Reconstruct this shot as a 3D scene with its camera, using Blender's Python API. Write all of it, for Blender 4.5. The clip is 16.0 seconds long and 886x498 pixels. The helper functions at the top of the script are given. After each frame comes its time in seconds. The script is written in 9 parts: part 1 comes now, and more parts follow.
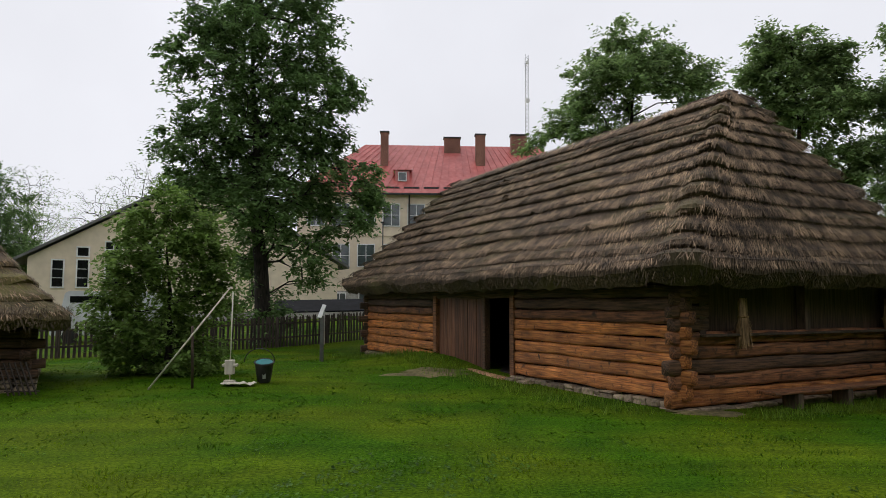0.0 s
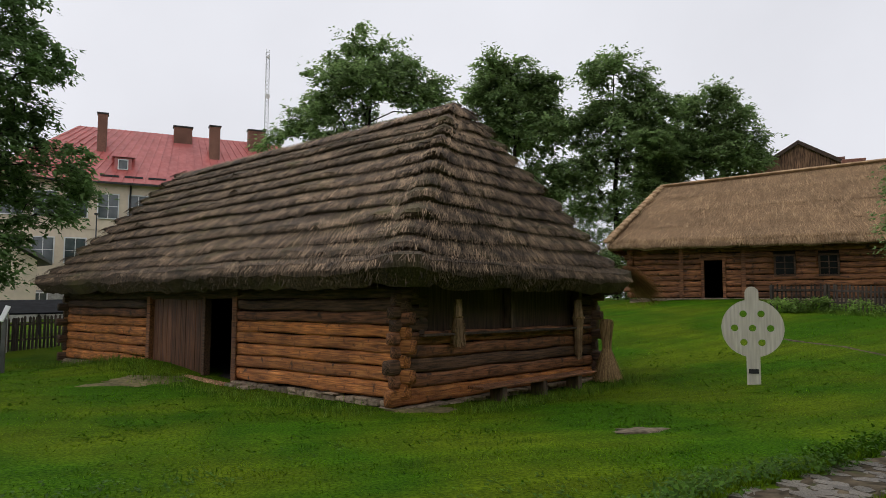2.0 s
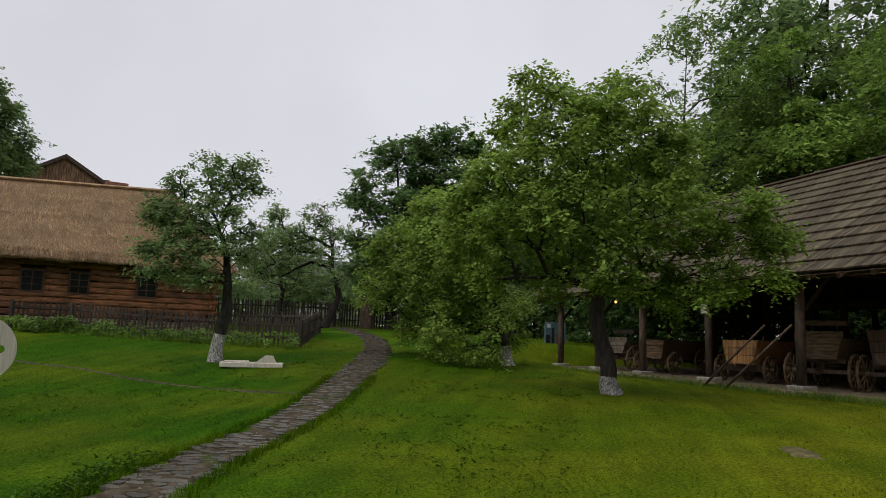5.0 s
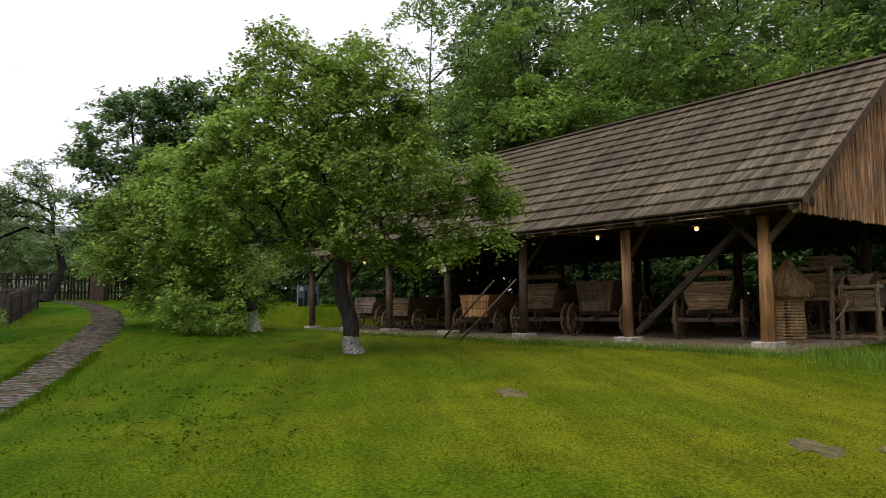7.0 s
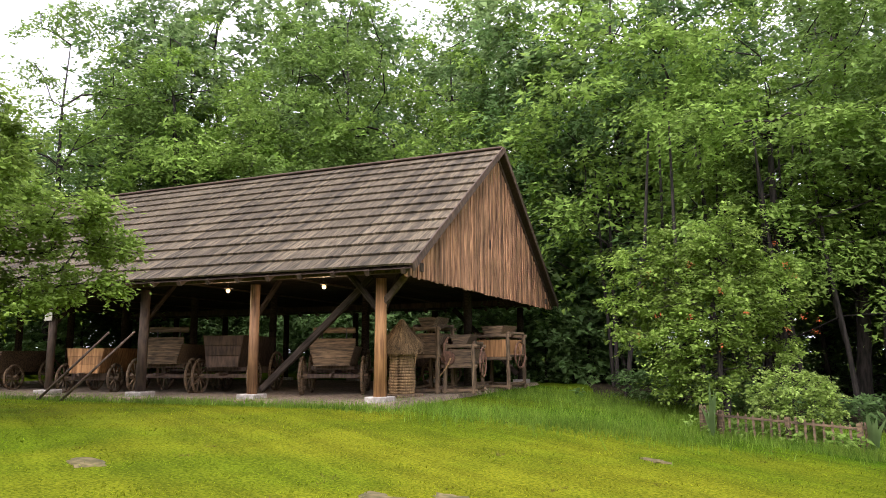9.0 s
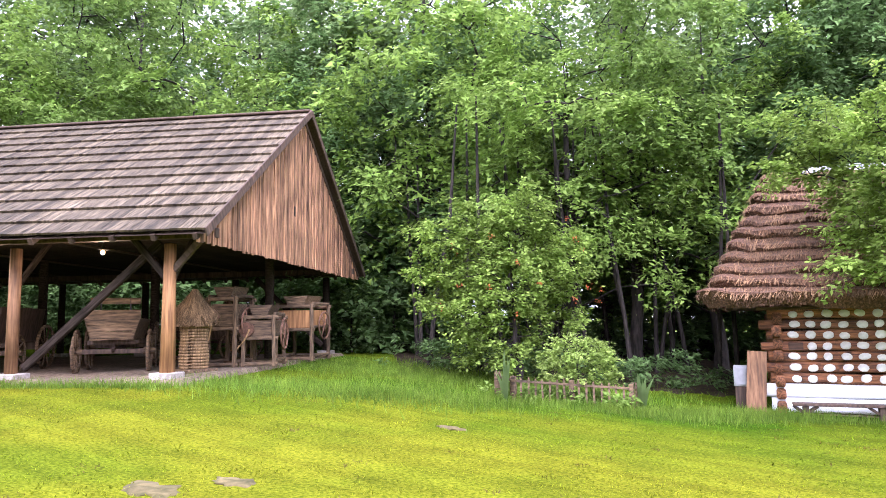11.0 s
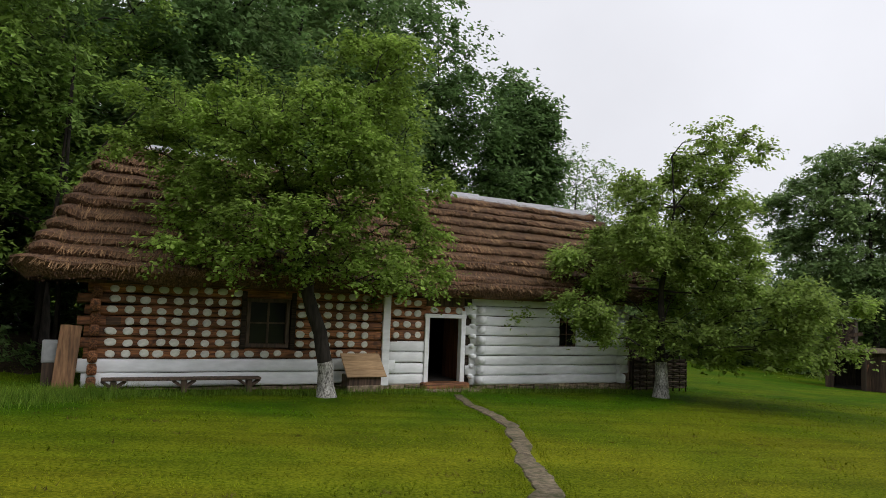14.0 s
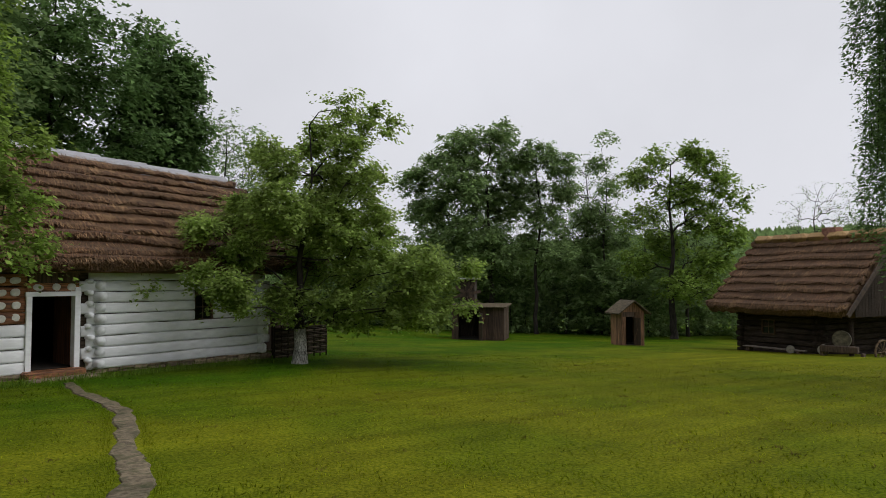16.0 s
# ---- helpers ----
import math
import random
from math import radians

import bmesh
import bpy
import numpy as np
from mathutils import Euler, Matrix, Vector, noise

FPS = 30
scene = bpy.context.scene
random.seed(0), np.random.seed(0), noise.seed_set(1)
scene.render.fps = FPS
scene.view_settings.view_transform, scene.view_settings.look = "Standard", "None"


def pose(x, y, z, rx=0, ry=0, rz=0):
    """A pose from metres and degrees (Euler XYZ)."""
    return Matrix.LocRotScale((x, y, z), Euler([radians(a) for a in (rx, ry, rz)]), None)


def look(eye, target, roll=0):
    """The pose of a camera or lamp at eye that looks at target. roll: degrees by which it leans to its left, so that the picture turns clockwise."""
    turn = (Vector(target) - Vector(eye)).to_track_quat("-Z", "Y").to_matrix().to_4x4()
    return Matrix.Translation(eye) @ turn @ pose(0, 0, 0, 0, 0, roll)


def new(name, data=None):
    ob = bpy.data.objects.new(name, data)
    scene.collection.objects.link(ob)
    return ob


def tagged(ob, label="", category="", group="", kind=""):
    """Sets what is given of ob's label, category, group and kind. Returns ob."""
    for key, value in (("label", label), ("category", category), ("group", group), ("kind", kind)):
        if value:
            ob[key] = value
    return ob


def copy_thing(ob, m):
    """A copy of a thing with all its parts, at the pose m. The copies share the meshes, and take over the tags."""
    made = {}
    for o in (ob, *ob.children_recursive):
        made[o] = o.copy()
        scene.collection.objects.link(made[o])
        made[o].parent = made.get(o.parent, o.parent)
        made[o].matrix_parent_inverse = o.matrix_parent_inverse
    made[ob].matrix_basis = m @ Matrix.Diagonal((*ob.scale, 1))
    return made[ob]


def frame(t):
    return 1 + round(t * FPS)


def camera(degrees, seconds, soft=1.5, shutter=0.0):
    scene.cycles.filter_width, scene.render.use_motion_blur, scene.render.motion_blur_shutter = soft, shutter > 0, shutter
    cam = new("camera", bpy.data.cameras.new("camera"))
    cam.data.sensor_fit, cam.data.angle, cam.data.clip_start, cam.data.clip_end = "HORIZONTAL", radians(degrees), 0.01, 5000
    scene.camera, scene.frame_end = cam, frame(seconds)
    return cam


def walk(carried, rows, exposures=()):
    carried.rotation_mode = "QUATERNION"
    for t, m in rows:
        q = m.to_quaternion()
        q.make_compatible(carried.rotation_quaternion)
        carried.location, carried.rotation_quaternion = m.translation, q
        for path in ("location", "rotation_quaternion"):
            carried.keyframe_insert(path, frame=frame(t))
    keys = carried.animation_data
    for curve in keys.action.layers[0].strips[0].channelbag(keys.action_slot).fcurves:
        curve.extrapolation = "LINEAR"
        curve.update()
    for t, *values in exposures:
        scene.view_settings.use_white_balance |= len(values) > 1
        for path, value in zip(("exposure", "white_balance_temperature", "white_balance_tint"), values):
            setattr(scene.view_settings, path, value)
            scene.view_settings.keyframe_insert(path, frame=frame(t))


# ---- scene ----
cam = camera(65.25, 16.0, 0.78)
walk(cam, [
    (0.0, pose(-0.000, 0.400, 1.649, 94.338, -0.135, -0.038)),
    (0.5, pose(0.050, 0.424, 1.649, 94.189, -0.036, -5.062)),
    (1.0, pose(0.063, 0.432, 1.649, 94.133, 0.154, -10.345)),
    (1.5, pose(0.143, 0.545, 1.646, 94.717, 0.504, -16.012)),
    (2.0, pose(0.283, 0.683, 1.642, 94.500, -0.174, -21.511)),
    (2.5, pose(0.463, 0.817, 1.639, 94.530, -0.492, -30.044)),
    (3.0, pose(0.560, 0.909, 1.634, 94.620, -0.442, -34.614)),
    (3.5, pose(0.634, 1.008, 1.632, 94.570, -0.289, -40.504)),
    (4.0, pose(0.891, 1.123, 1.630, 95.429, 0.044, -51.731)),
    (4.5, pose(1.142, 1.313, 1.626, 96.903, 0.290, -65.365)),
    (5.0, pose(1.276, 1.402, 1.624, 97.294, -1.970, -78.457)),
    (5.2, pose(1.322, 1.404, 1.623, 97.353, -1.997, -82.712)),
    (7.3, pose(1.364, 0.875, 1.625, 95.113, 0.281, -103.179)),
    (7.5, pose(1.415, 0.760, 1.625, 96.228, -0.395, -107.810)),
    (8.0, pose(1.383, 0.536, 1.624, 97.582, -0.405, -115.052)),
    (8.5, pose(1.316, 0.388, 1.624, 98.762, -0.723, -121.817)),
    (8.7, pose(1.298, 0.342, 1.624, 98.807, -0.383, -123.655)),
    (10.8, pose(1.499, -0.108, 1.620, 96.471, 1.374, -139.220)),
    (11.0, pose(1.525, -0.154, 1.620, 96.126, 0.949, -141.476)),
    (11.5, pose(1.594, -0.300, 1.618, 95.584, 0.659, -150.620)),
    (12.0, pose(1.545, -0.479, 1.615, 95.284, 0.007, -161.325)),
    (12.5, pose(1.442, -0.616, 1.614, 94.668, -0.335, -167.821)),
    (13.0, pose(1.360, -0.749, 1.612, 94.278, -1.028, -176.021)),
    (13.5, pose(1.293, -0.878, 1.610, 94.500, -1.611, 175.900)),
    (14.0, pose(1.167, -0.898, 1.608, 94.599, -2.202, 168.149)),
    (14.5, pose(0.980, -0.890, 1.608, 94.048, -2.093, 161.382)),
    (15.0, pose(0.731, -0.882, 1.608, 92.831, -1.292, 152.798)),
    (15.5, pose(0.551, -0.955, 1.607, 92.629, -0.815, 145.653)),
    (16.0, pose(0.437, -0.965, 1.608, 92.591, 0.070, 140.714)),
], exposures=[(0.0, 0.04, 6500, 10), (2.0, 0.0, 6500, 10), (3.5, -0.15, 6500, 10), (5.2, -0.2, 6500, 10), (7.3, 0.5, 6500, 15), (8.0, 0.88, 6500, 17), (8.7, 1.3, 6400, 19), (10.8, 2.3, 5700, 34), (12.0, 2.5, 5550, 33), (12.6, 2.25, 5700, 25), (13.0, 1.6, 6200, 14), (13.5, 0.45, 6500, 10), (14.5, 0.0, 6500, 10), (16.0, -0.15, 6500, 10)])

# ---- world and light ----
world = bpy.data.worlds.new("overcast")
scene.world = world
world.use_nodes = True
wn, wl = world.node_tree.nodes, world.node_tree.links
wn.clear()
sky = wn.new("ShaderNodeTexSky")
sky.sky_type, sky.sun_disc = "NISHITA", False
sky.sun_elevation, sky.sun_rotation = radians(48), radians(-45)
sky.air_density, sky.dust_density = 1.0, 4.0
grey = wn.new("ShaderNodeHueSaturation")
grey.inputs["Saturation"].default_value = 0.18
wmix = wn.new("ShaderNodeMix")
wmix.data_type = "RGBA"
wmix.inputs[0].default_value = 0.95
wmix.inputs[7].default_value = (8.3, 8.4, 9.0, 1)
wbg = wn.new("ShaderNodeBackground")
wbg.inputs[1].default_value = 0.1
wout = wn.new("ShaderNodeOutputWorld")
wl.new(sky.outputs[0], grey.inputs["Color"])
wl.new(grey.outputs[0], wmix.inputs[6])
# soft unevenness of the rain clouds
wtc = wn.new("ShaderNodeTexCoord")
cloud = wn.new("ShaderNodeTexNoise")
cloud.inputs["Scale"].default_value, cloud.inputs["Detail"].default_value = 2.2, 5.0
wl.new(wtc.outputs["Generated"], cloud.inputs["Vector"])
soft_ = wn.new("ShaderNodeMapRange")
soft_.inputs[1].default_value, soft_.inputs[2].default_value = 0.3, 0.7
soft_.inputs[3].default_value, soft_.inputs[4].default_value = 0.92, 1.06
wl.new(cloud.outputs["Fac"], soft_.inputs[0])
veil = wn.new("ShaderNodeVectorMath")
veil.operation = "SCALE"
wl.new(wmix.outputs[2], veil.inputs[0])
wl.new(soft_.outputs[0], veil.inputs["Scale"])
wl.new(veil.outputs[0], wbg.inputs[0])
wl.new(wbg.outputs[0], wout.inputs[0])
sun_data = bpy.data.lights.new("sun", "SUN")
sun_data.energy, sun_data.angle, sun_data.color = 1.5, radians(50), (1.0, 0.98, 0.95)
sun = new("sun", sun_data)
sun_az, sun_el = radians(-45), radians(48)
sun.matrix_world = look((40 * math.cos(sun_el) * math.sin(sun_az), 40 * math.cos(sun_el) * math.cos(sun_az), 40 * math.sin(sun_el)), (0, 0, 0))


# ---- materials ----
def mat(name, c1, c2, scale=(6, 6, 6), rough=0.8, bump=0.3, bscale=None, island=0.0, obj=0.0, big=0.25, bigscale=0.6, c3=None, lo=0.35, hi=0.68, spec=0.4, metal=0.0, trans=0.0, bdist=0.02, patch=None, patchscale=0.7, patchlo=0.5, patchhi=0.62, mown=None, streak=0.0):
    m = bpy.data.materials.new(name)
    m.use_nodes = True
    n, l = m.node_tree.nodes, m.node_tree.links
    b = n["Principled BSDF"]
    b.inputs["Roughness"].default_value = rough
    b.inputs["Specular IOR Level"].default_value = spec
    b.inputs["Metallic"].default_value = metal
    tc = n.new("ShaderNodeTexCoord")
    mp = n.new("ShaderNodeMapping")
    mp.inputs["Scale"].default_value = scale
    l.new(tc.outputs["Object"], mp.inputs["Vector"])
    nz = n.new("ShaderNodeTexNoise")
    nz.inputs["Scale"].default_value, nz.inputs["Detail"].default_value = 1.0, 6.0
    l.new(mp.outputs[0], nz.inputs["Vector"])
    rp = n.new("ShaderNodeValToRGB")
    rp.color_ramp.elements[0].position, rp.color_ramp.elements[0].color = lo, (*c1, 1)
    rp.color_ramp.elements[1].position, rp.color_ramp.elements[1].color = hi, (*c2, 1)
    if c3:
        e = rp.color_ramp.elements.new(0.5 * (lo + hi))
        e.color = (*c3, 1)
    l.new(nz.outputs["Fac"], rp.inputs[0])
    nb = n.new("ShaderNodeTexNoise")
    nb.inputs["Scale"].default_value, nb.inputs["Detail"].default_value = bigscale, 3.0
    geo = n.new("ShaderNodeNewGeometry")
    l.new(geo.outputs["Position"], nb.inputs["Vector"])
    mr = n.new("ShaderNodeMapRange")
    mr.inputs[1].default_value, mr.inputs[2].default_value = 0.3, 0.7
    mr.inputs[3].default_value, mr.inputs[4].default_value = 1 - big, 1 + big
    l.new(nb.outputs["Fac"], mr.inputs[0])
    value = mr.outputs[0]
    for amount, source in ((island, geo.outputs["Random Per Island"]), (obj, None)):
        if amount:
            if source is None:
                source = n.new("ShaderNodeObjectInfo").outputs["Random"]
            r = n.new("ShaderNodeMapRange")
            r.inputs[3].default_value, r.inputs[4].default_value = 1 - amount, 1 + amount
            l.new(source, r.inputs[0])
            mu = n.new("ShaderNodeMath")
            mu.operation = "MULTIPLY"
            l.new(value, mu.inputs[0])
            l.new(r.outputs[0], mu.inputs[1])
            value = mu.outputs[0]
    if streak:
        # faint lines left by the mower
        mp3 = n.new("ShaderNodeMapping")
        mp3.inputs["Rotation"].default_value = (0, 0, radians(38))
        mp3.inputs["Scale"].default_value = (0.14, 2.4, 1)
        l.new(geo.outputs["Position"], mp3.inputs["Vector"])
        ns = n.new("ShaderNodeTexNoise")
        ns.inputs["Scale"].default_value, ns.inputs["Detail"].default_value = 1.0, 4.0
        l.new(mp3.outputs[0], ns.inputs["Vector"])
        r = n.new("ShaderNodeMapRange")
        r.inputs[1].default_value, r.inputs[2].default_value = 0.35, 0.65
        r.inputs[3].default_value, r.inputs[4].default_value = 1 - streak, 1 + streak
        l.new(ns.outputs["Fac"], r.inputs[0])
        mu = n.new("ShaderNodeMath")
        mu.operation = "MULTIPLY"
        l.new(value, mu.inputs[0])
        l.new(r.outputs[0], mu.inputs[1])
        value = mu.outputs[0]
    colour = rp.outputs[0]
    if patch or mown:
        np_ = n.new("ShaderNodeTexNoise")
        np_.inputs["Scale"].default_value, np_.inputs["Detail"].default_value = patchscale, 5.0
        l.new(geo.outputs["Position"], np_.inputs["Vector"])
        fac = n.new("ShaderNodeMapRange")
        fac.inputs[1].default_value, fac.inputs[2].default_value = patchlo, patchhi
        l.new(np_.outputs["Fac"], fac.inputs[0])
        if mown:
            # the southern lawn was mown last and is yellower
            xyz = n.new("ShaderNodeSeparateXYZ")
            l.new(geo.outputs["Position"], xyz.inputs[0])
            south = n.new("ShaderNodeMapRange")
            south.inputs[1].default_value, south.inputs[2].default_value = 7.0, -5.0
            l.new(xyz.outputs[1], south.inputs[0])
            add = n.new("ShaderNodeMath")
            add.operation, add.use_clamp = "MULTIPLY_ADD", True
            # a greener strip stays in front of the cottage, unmown and partly painted shade
            away = n.new("ShaderNodeVectorMath")
            away.operation, away.inputs[1].default_value = "DOT_PRODUCT", (-0.259, 0.966, 0)
            l.new(geo.outputs["Position"], away.inputs[0])
            strip = n.new("ShaderNodeMapRange")
            strip.inputs[1].default_value, strip.inputs[2].default_value = -15.2, -9.2
            strip.inputs[3].default_value, strip.inputs[4].default_value = 0.1, 1.0
            l.new(away.outputs["Value"], strip.inputs[0])
            both = n.new("ShaderNodeMath")
            both.operation = "MULTIPLY"
            l.new(south.outputs[0], both.inputs[0])
            l.new(strip.outputs[0], both.inputs[1])
            l.new(both.outputs[0], add.inputs[0])
            add.inputs[1].default_value = 0.66
            half_ = n.new("ShaderNodeMath")
            half_.operation, half_.inputs[1].default_value = "MULTIPLY", 0.4
            l.new(fac.outputs[0], half_.inputs[0])
            l.new(half_.outputs[0], add.inputs[2])
            fac = add
        pm = n.new("ShaderNodeMix")
        pm.data_type = "RGBA"
        l.new(fac.outputs[0], pm.inputs[0])
        l.new(colour, pm.inputs[6])
        if mown:
            rp2 = n.new("ShaderNodeValToRGB")
            rp2.color_ramp.elements[0].position, rp2.color_ramp.elements[0].color = lo, (*mown[0], 1)
            rp2.color_ramp.elements[1].position, rp2.color_ramp.elements[1].color = hi, (*mown[1], 1)
            l.new(nz.outputs["Fac"], rp2.inputs[0])
            l.new(rp2.outputs[0], pm.inputs[7])
        else:
            pm.inputs[7].default_value = (*patch, 1)
        colour = pm.outputs[2]
    hs = n.new("ShaderNodeHueSaturation")
    l.new(colour, hs.inputs["Color"])
    l.new(value, hs.inputs["Value"])
    l.new(hs.outputs[0], b.inputs["Base Color"])
    if bump:
        bp = n.new("ShaderNodeBump")
        bp.inputs["Strength"].default_value, bp.inputs["Distance"].default_value = bump, bdist
        src = nz
        if bscale:
            mp2 = n.new("ShaderNodeMapping")
            mp2.inputs["Scale"].default_value = bscale
            l.new(tc.outputs["Object"], mp2.inputs["Vector"])
            src = n.new("ShaderNodeTexNoise")
            src.inputs["Scale"].default_value, src.inputs["Detail"].default_value = 1.0, 5.0
            l.new(mp2.outputs[0], src.inputs["Vector"])
        l.new(src.outputs["Fac"], bp.inputs["Height"])
        l.new(bp.outputs[0], b.inputs["Normal"])
    if trans:
        tr = n.new("ShaderNodeBsdfTranslucent")
        l.new(hs.outputs[0], tr.inputs[0])
        mx = n.new("ShaderNodeMixShader")
        mx.inputs[0].default_value = trans
        l.new(b.outputs[0], mx.inputs[1])
        l.new(tr.outputs[0], mx.inputs[2])
        l.new(mx.outputs[0], n["Material Output"].inputs[0])
    return m


M_LOG = mat("log_wood", (0.17, 0.056, 0.016), (0.74, 0.31, 0.082), (2.2, 30, 30), 0.55, 0.8, bscale=(5, 120, 120), obj=0.25, big=0.3, bigscale=1.3, c3=(0.46, 0.16, 0.038), lo=0.3, hi=0.7, bdist=0.03, patch=(0.09, 0.034, 0.013), patchscale=6.5, patchlo=0.6, patchhi=0.72)
M_LOG_WARM = mat("log_wood_warm", (0.085, 0.03, 0.012), (0.47, 0.19, 0.066), (2.2, 30, 30), 0.6, 0.8, bscale=(5, 120, 120), obj=0.25, big=0.35, bigscale=1.0, patch=(0.055, 0.023, 0.012), patchscale=4.0, patchlo=0.54, patchhi=0.68)
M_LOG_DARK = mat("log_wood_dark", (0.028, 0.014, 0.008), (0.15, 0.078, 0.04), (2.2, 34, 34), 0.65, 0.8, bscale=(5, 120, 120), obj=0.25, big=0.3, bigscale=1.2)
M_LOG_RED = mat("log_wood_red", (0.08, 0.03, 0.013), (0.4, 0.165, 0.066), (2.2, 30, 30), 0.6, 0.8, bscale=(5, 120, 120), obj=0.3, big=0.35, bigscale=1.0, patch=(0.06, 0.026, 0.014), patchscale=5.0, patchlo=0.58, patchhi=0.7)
# near-black wood, used as well where shade is put into the colour
M_LOG_BLACK = mat("black_and_shaded_logs", (0.013, 0.0095, 0.007), (0.06, 0.044, 0.033), (2.2, 34, 34), 0.85, 0.7, spec=0.12, bscale=(5, 120, 120), obj=0.25, big=0.3)
M_DOOR = mat("brown_door_planks", (0.06, 0.024, 0.012), (0.2, 0.085, 0.04), (26, 26, 1.3), 0.6, 0.5, obj=0.3, big=0.25)
M_PLANK = mat("weathered_planks", (0.11, 0.05, 0.022), (0.42, 0.225, 0.12), (26, 26, 1.3), 0.75, 0.4, obj=0.5, big=0.3, bigscale=0.9)
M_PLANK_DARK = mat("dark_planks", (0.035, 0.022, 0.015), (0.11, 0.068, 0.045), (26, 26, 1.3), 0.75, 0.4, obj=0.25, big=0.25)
M_BEAM = mat("dark_beam", (0.04, 0.026, 0.018), (0.115, 0.075, 0.05), (14, 14, 3), 0.75, 0.4, obj=0.2)
M_POST = mat("post_wood", (0.17, 0.08, 0.03), (0.45, 0.235, 0.09), (18, 18, 1.2), 0.7, 0.5, obj=0.15)
M_SHINGLE = mat("wood_shingles", (0.034, 0.026, 0.015), (0.156, 0.123, 0.078), (40, 3, 3), 0.7, 0.4, island=0.55, big=0.25, spec=0.2)
M_GABLE = mat("gable_planks", (0.085, 0.036, 0.017), (0.5, 0.28, 0.15), (34, 34, 1.6), 0.7, 0.5, obj=0.5, big=0.25, bigscale=1.2)
M_STRAW_DARK = mat("dark_eave_straw", (0.03, 0.021, 0.014), (0.19, 0.135, 0.09), (3, 3, 3), 0.9, 0, island=0.6, big=0.3)
M_THATCH = mat("grey_brown_thatch", (0.024, 0.017, 0.011), (0.15, 0.104, 0.066), (26, 26, 7), 0.9, 0.9, big=0.4, bigscale=0.6, c3=(0.078, 0.052, 0.032), bdist=0.04, patch=(0.1, 0.085, 0.03), patchlo=0.5, patchhi=0.74)
M_STRAW = mat("grey_straw", (0.055, 0.038, 0.025), (0.4, 0.272, 0.165), (3, 3, 3), 0.85, 0, island=0.6, big=0.3)
M_THATCH_MOSS = mat("mossy_thatch", (0.04, 0.028, 0.015), (0.16, 0.11, 0.05), (26, 26, 7), 0.9, 0.9, big=0.4, bigscale=0.8, bdist=0.04, patch=(0.13, 0.12, 0.03), patchlo=0.48, patchhi=0.72)
M_THATCH_TAN = mat("tan_thatch", (0.12, 0.07, 0.034), (0.41, 0.26, 0.142), (30, 30, 6), 0.9, 0.9, big=0.18, bigscale=0.8, c3=(0.255, 0.158, 0.084), bdist=0.04)
M_STRAW_TAN = mat("tan_straw", (0.24, 0.148, 0.075), (0.46, 0.305, 0.168), (3, 3, 3), 0.85, 0, island=0.45, big=0.2)
M_THATCH_RED = mat("red_brown_thatch", (0.045, 0.022, 0.012), (0.2, 0.104, 0.055), (26, 26, 7), 0.9, 0.9, big=0.3, bigscale=0.7, c3=(0.1, 0.052, 0.027), bdist=0.04)
M_STRAW_RED = mat("red_straw", (0.08, 0.043, 0.02), (0.315, 0.188, 0.09), (3, 3, 3), 0.85, 0, island=0.5, big=0.25)
M_STRAW_DULL = mat("dull_straw", (0.1, 0.06, 0.026), (0.31, 0.2, 0.09), (40, 40, 4), 0.8, 0.4, island=0.45, big=0.25, bigscale=3.0)
M_STRAW_GOLD = mat("golden_straw", (0.19, 0.11, 0.045), (0.46, 0.3, 0.135), (40, 40, 4), 0.8, 0.4, island=0.4, big=0.2)
M_CABINET = mat("grey_cabinet_paint", (0.24, 0.245, 0.25), (0.33, 0.335, 0.34), (6, 6, 6), 0.5, 0.05, big=0.15)
M_BOARD_BROWN = mat("brown_board", (0.12, 0.06, 0.028), (0.3, 0.16, 0.075), (20, 20, 1.2), 0.7, 0.4, big=0.25, bigscale=2.0)
# litter almost black, so that the colour holds the wood's shade
M_LITTER_SHADE = mat("shaded_leaf_litter", (0.012, 0.01, 0.006), (0.05, 0.036, 0.02), (9, 9, 9), 0.95, 0.7, big=0.3, bigscale=0.8, spec=0.1)
M_WORN = mat("worn_path_earth", (0.085, 0.066, 0.04), (0.2, 0.16, 0.105), (15, 15, 15), 0.85, 0.6, bscale=(22, 22, 22), bdist=0.02, big=0.3, bigscale=1.6, spec=0.25, patch=(0.05, 0.055, 0.02), patchscale=5.0, patchlo=0.5, patchhi=0.7)
M_TAN = mat("tan_boards", (0.3, 0.19, 0.1), (0.48, 0.32, 0.18), (3, 24, 24), 0.75, 0.4, obj=0.15, big=0.2)
M_WHITE = mat("limewash", (0.72, 0.73, 0.74), (0.85, 0.86, 0.875), (3, 9, 9), 0.8, 0.35, obj=0.04, big=0.08)
M_DOT = mat("limewash_dots", (0.55, 0.54, 0.48), (0.75, 0.74, 0.68), (9, 9, 9), 0.85, 0.2, obj=0.08, big=0.1)
M_BOARD_GREY = mat("pale_grey_boards", (0.27, 0.27, 0.285), (0.42, 0.42, 0.445), (3, 30, 30), 0.7, 0.3, obj=0.1, big=0.1)
M_STONE = mat("field_stone", (0.1, 0.075, 0.05), (0.31, 0.235, 0.16), (9, 9, 9), 0.8, 0.5, obj=0.35, big=0.3)
M_SLAB = mat("path_stone", (0.04, 0.035, 0.028), (0.165, 0.14, 0.108), (8, 8, 8), 0.3, 0.5, obj=0.4, big=0.3, spec=0.45)
M_CONCRETE = mat("concrete_block", (0.2, 0.18, 0.15), (0.36, 0.33, 0.29), (9, 9, 9), 0.85, 0.3, obj=0.1)
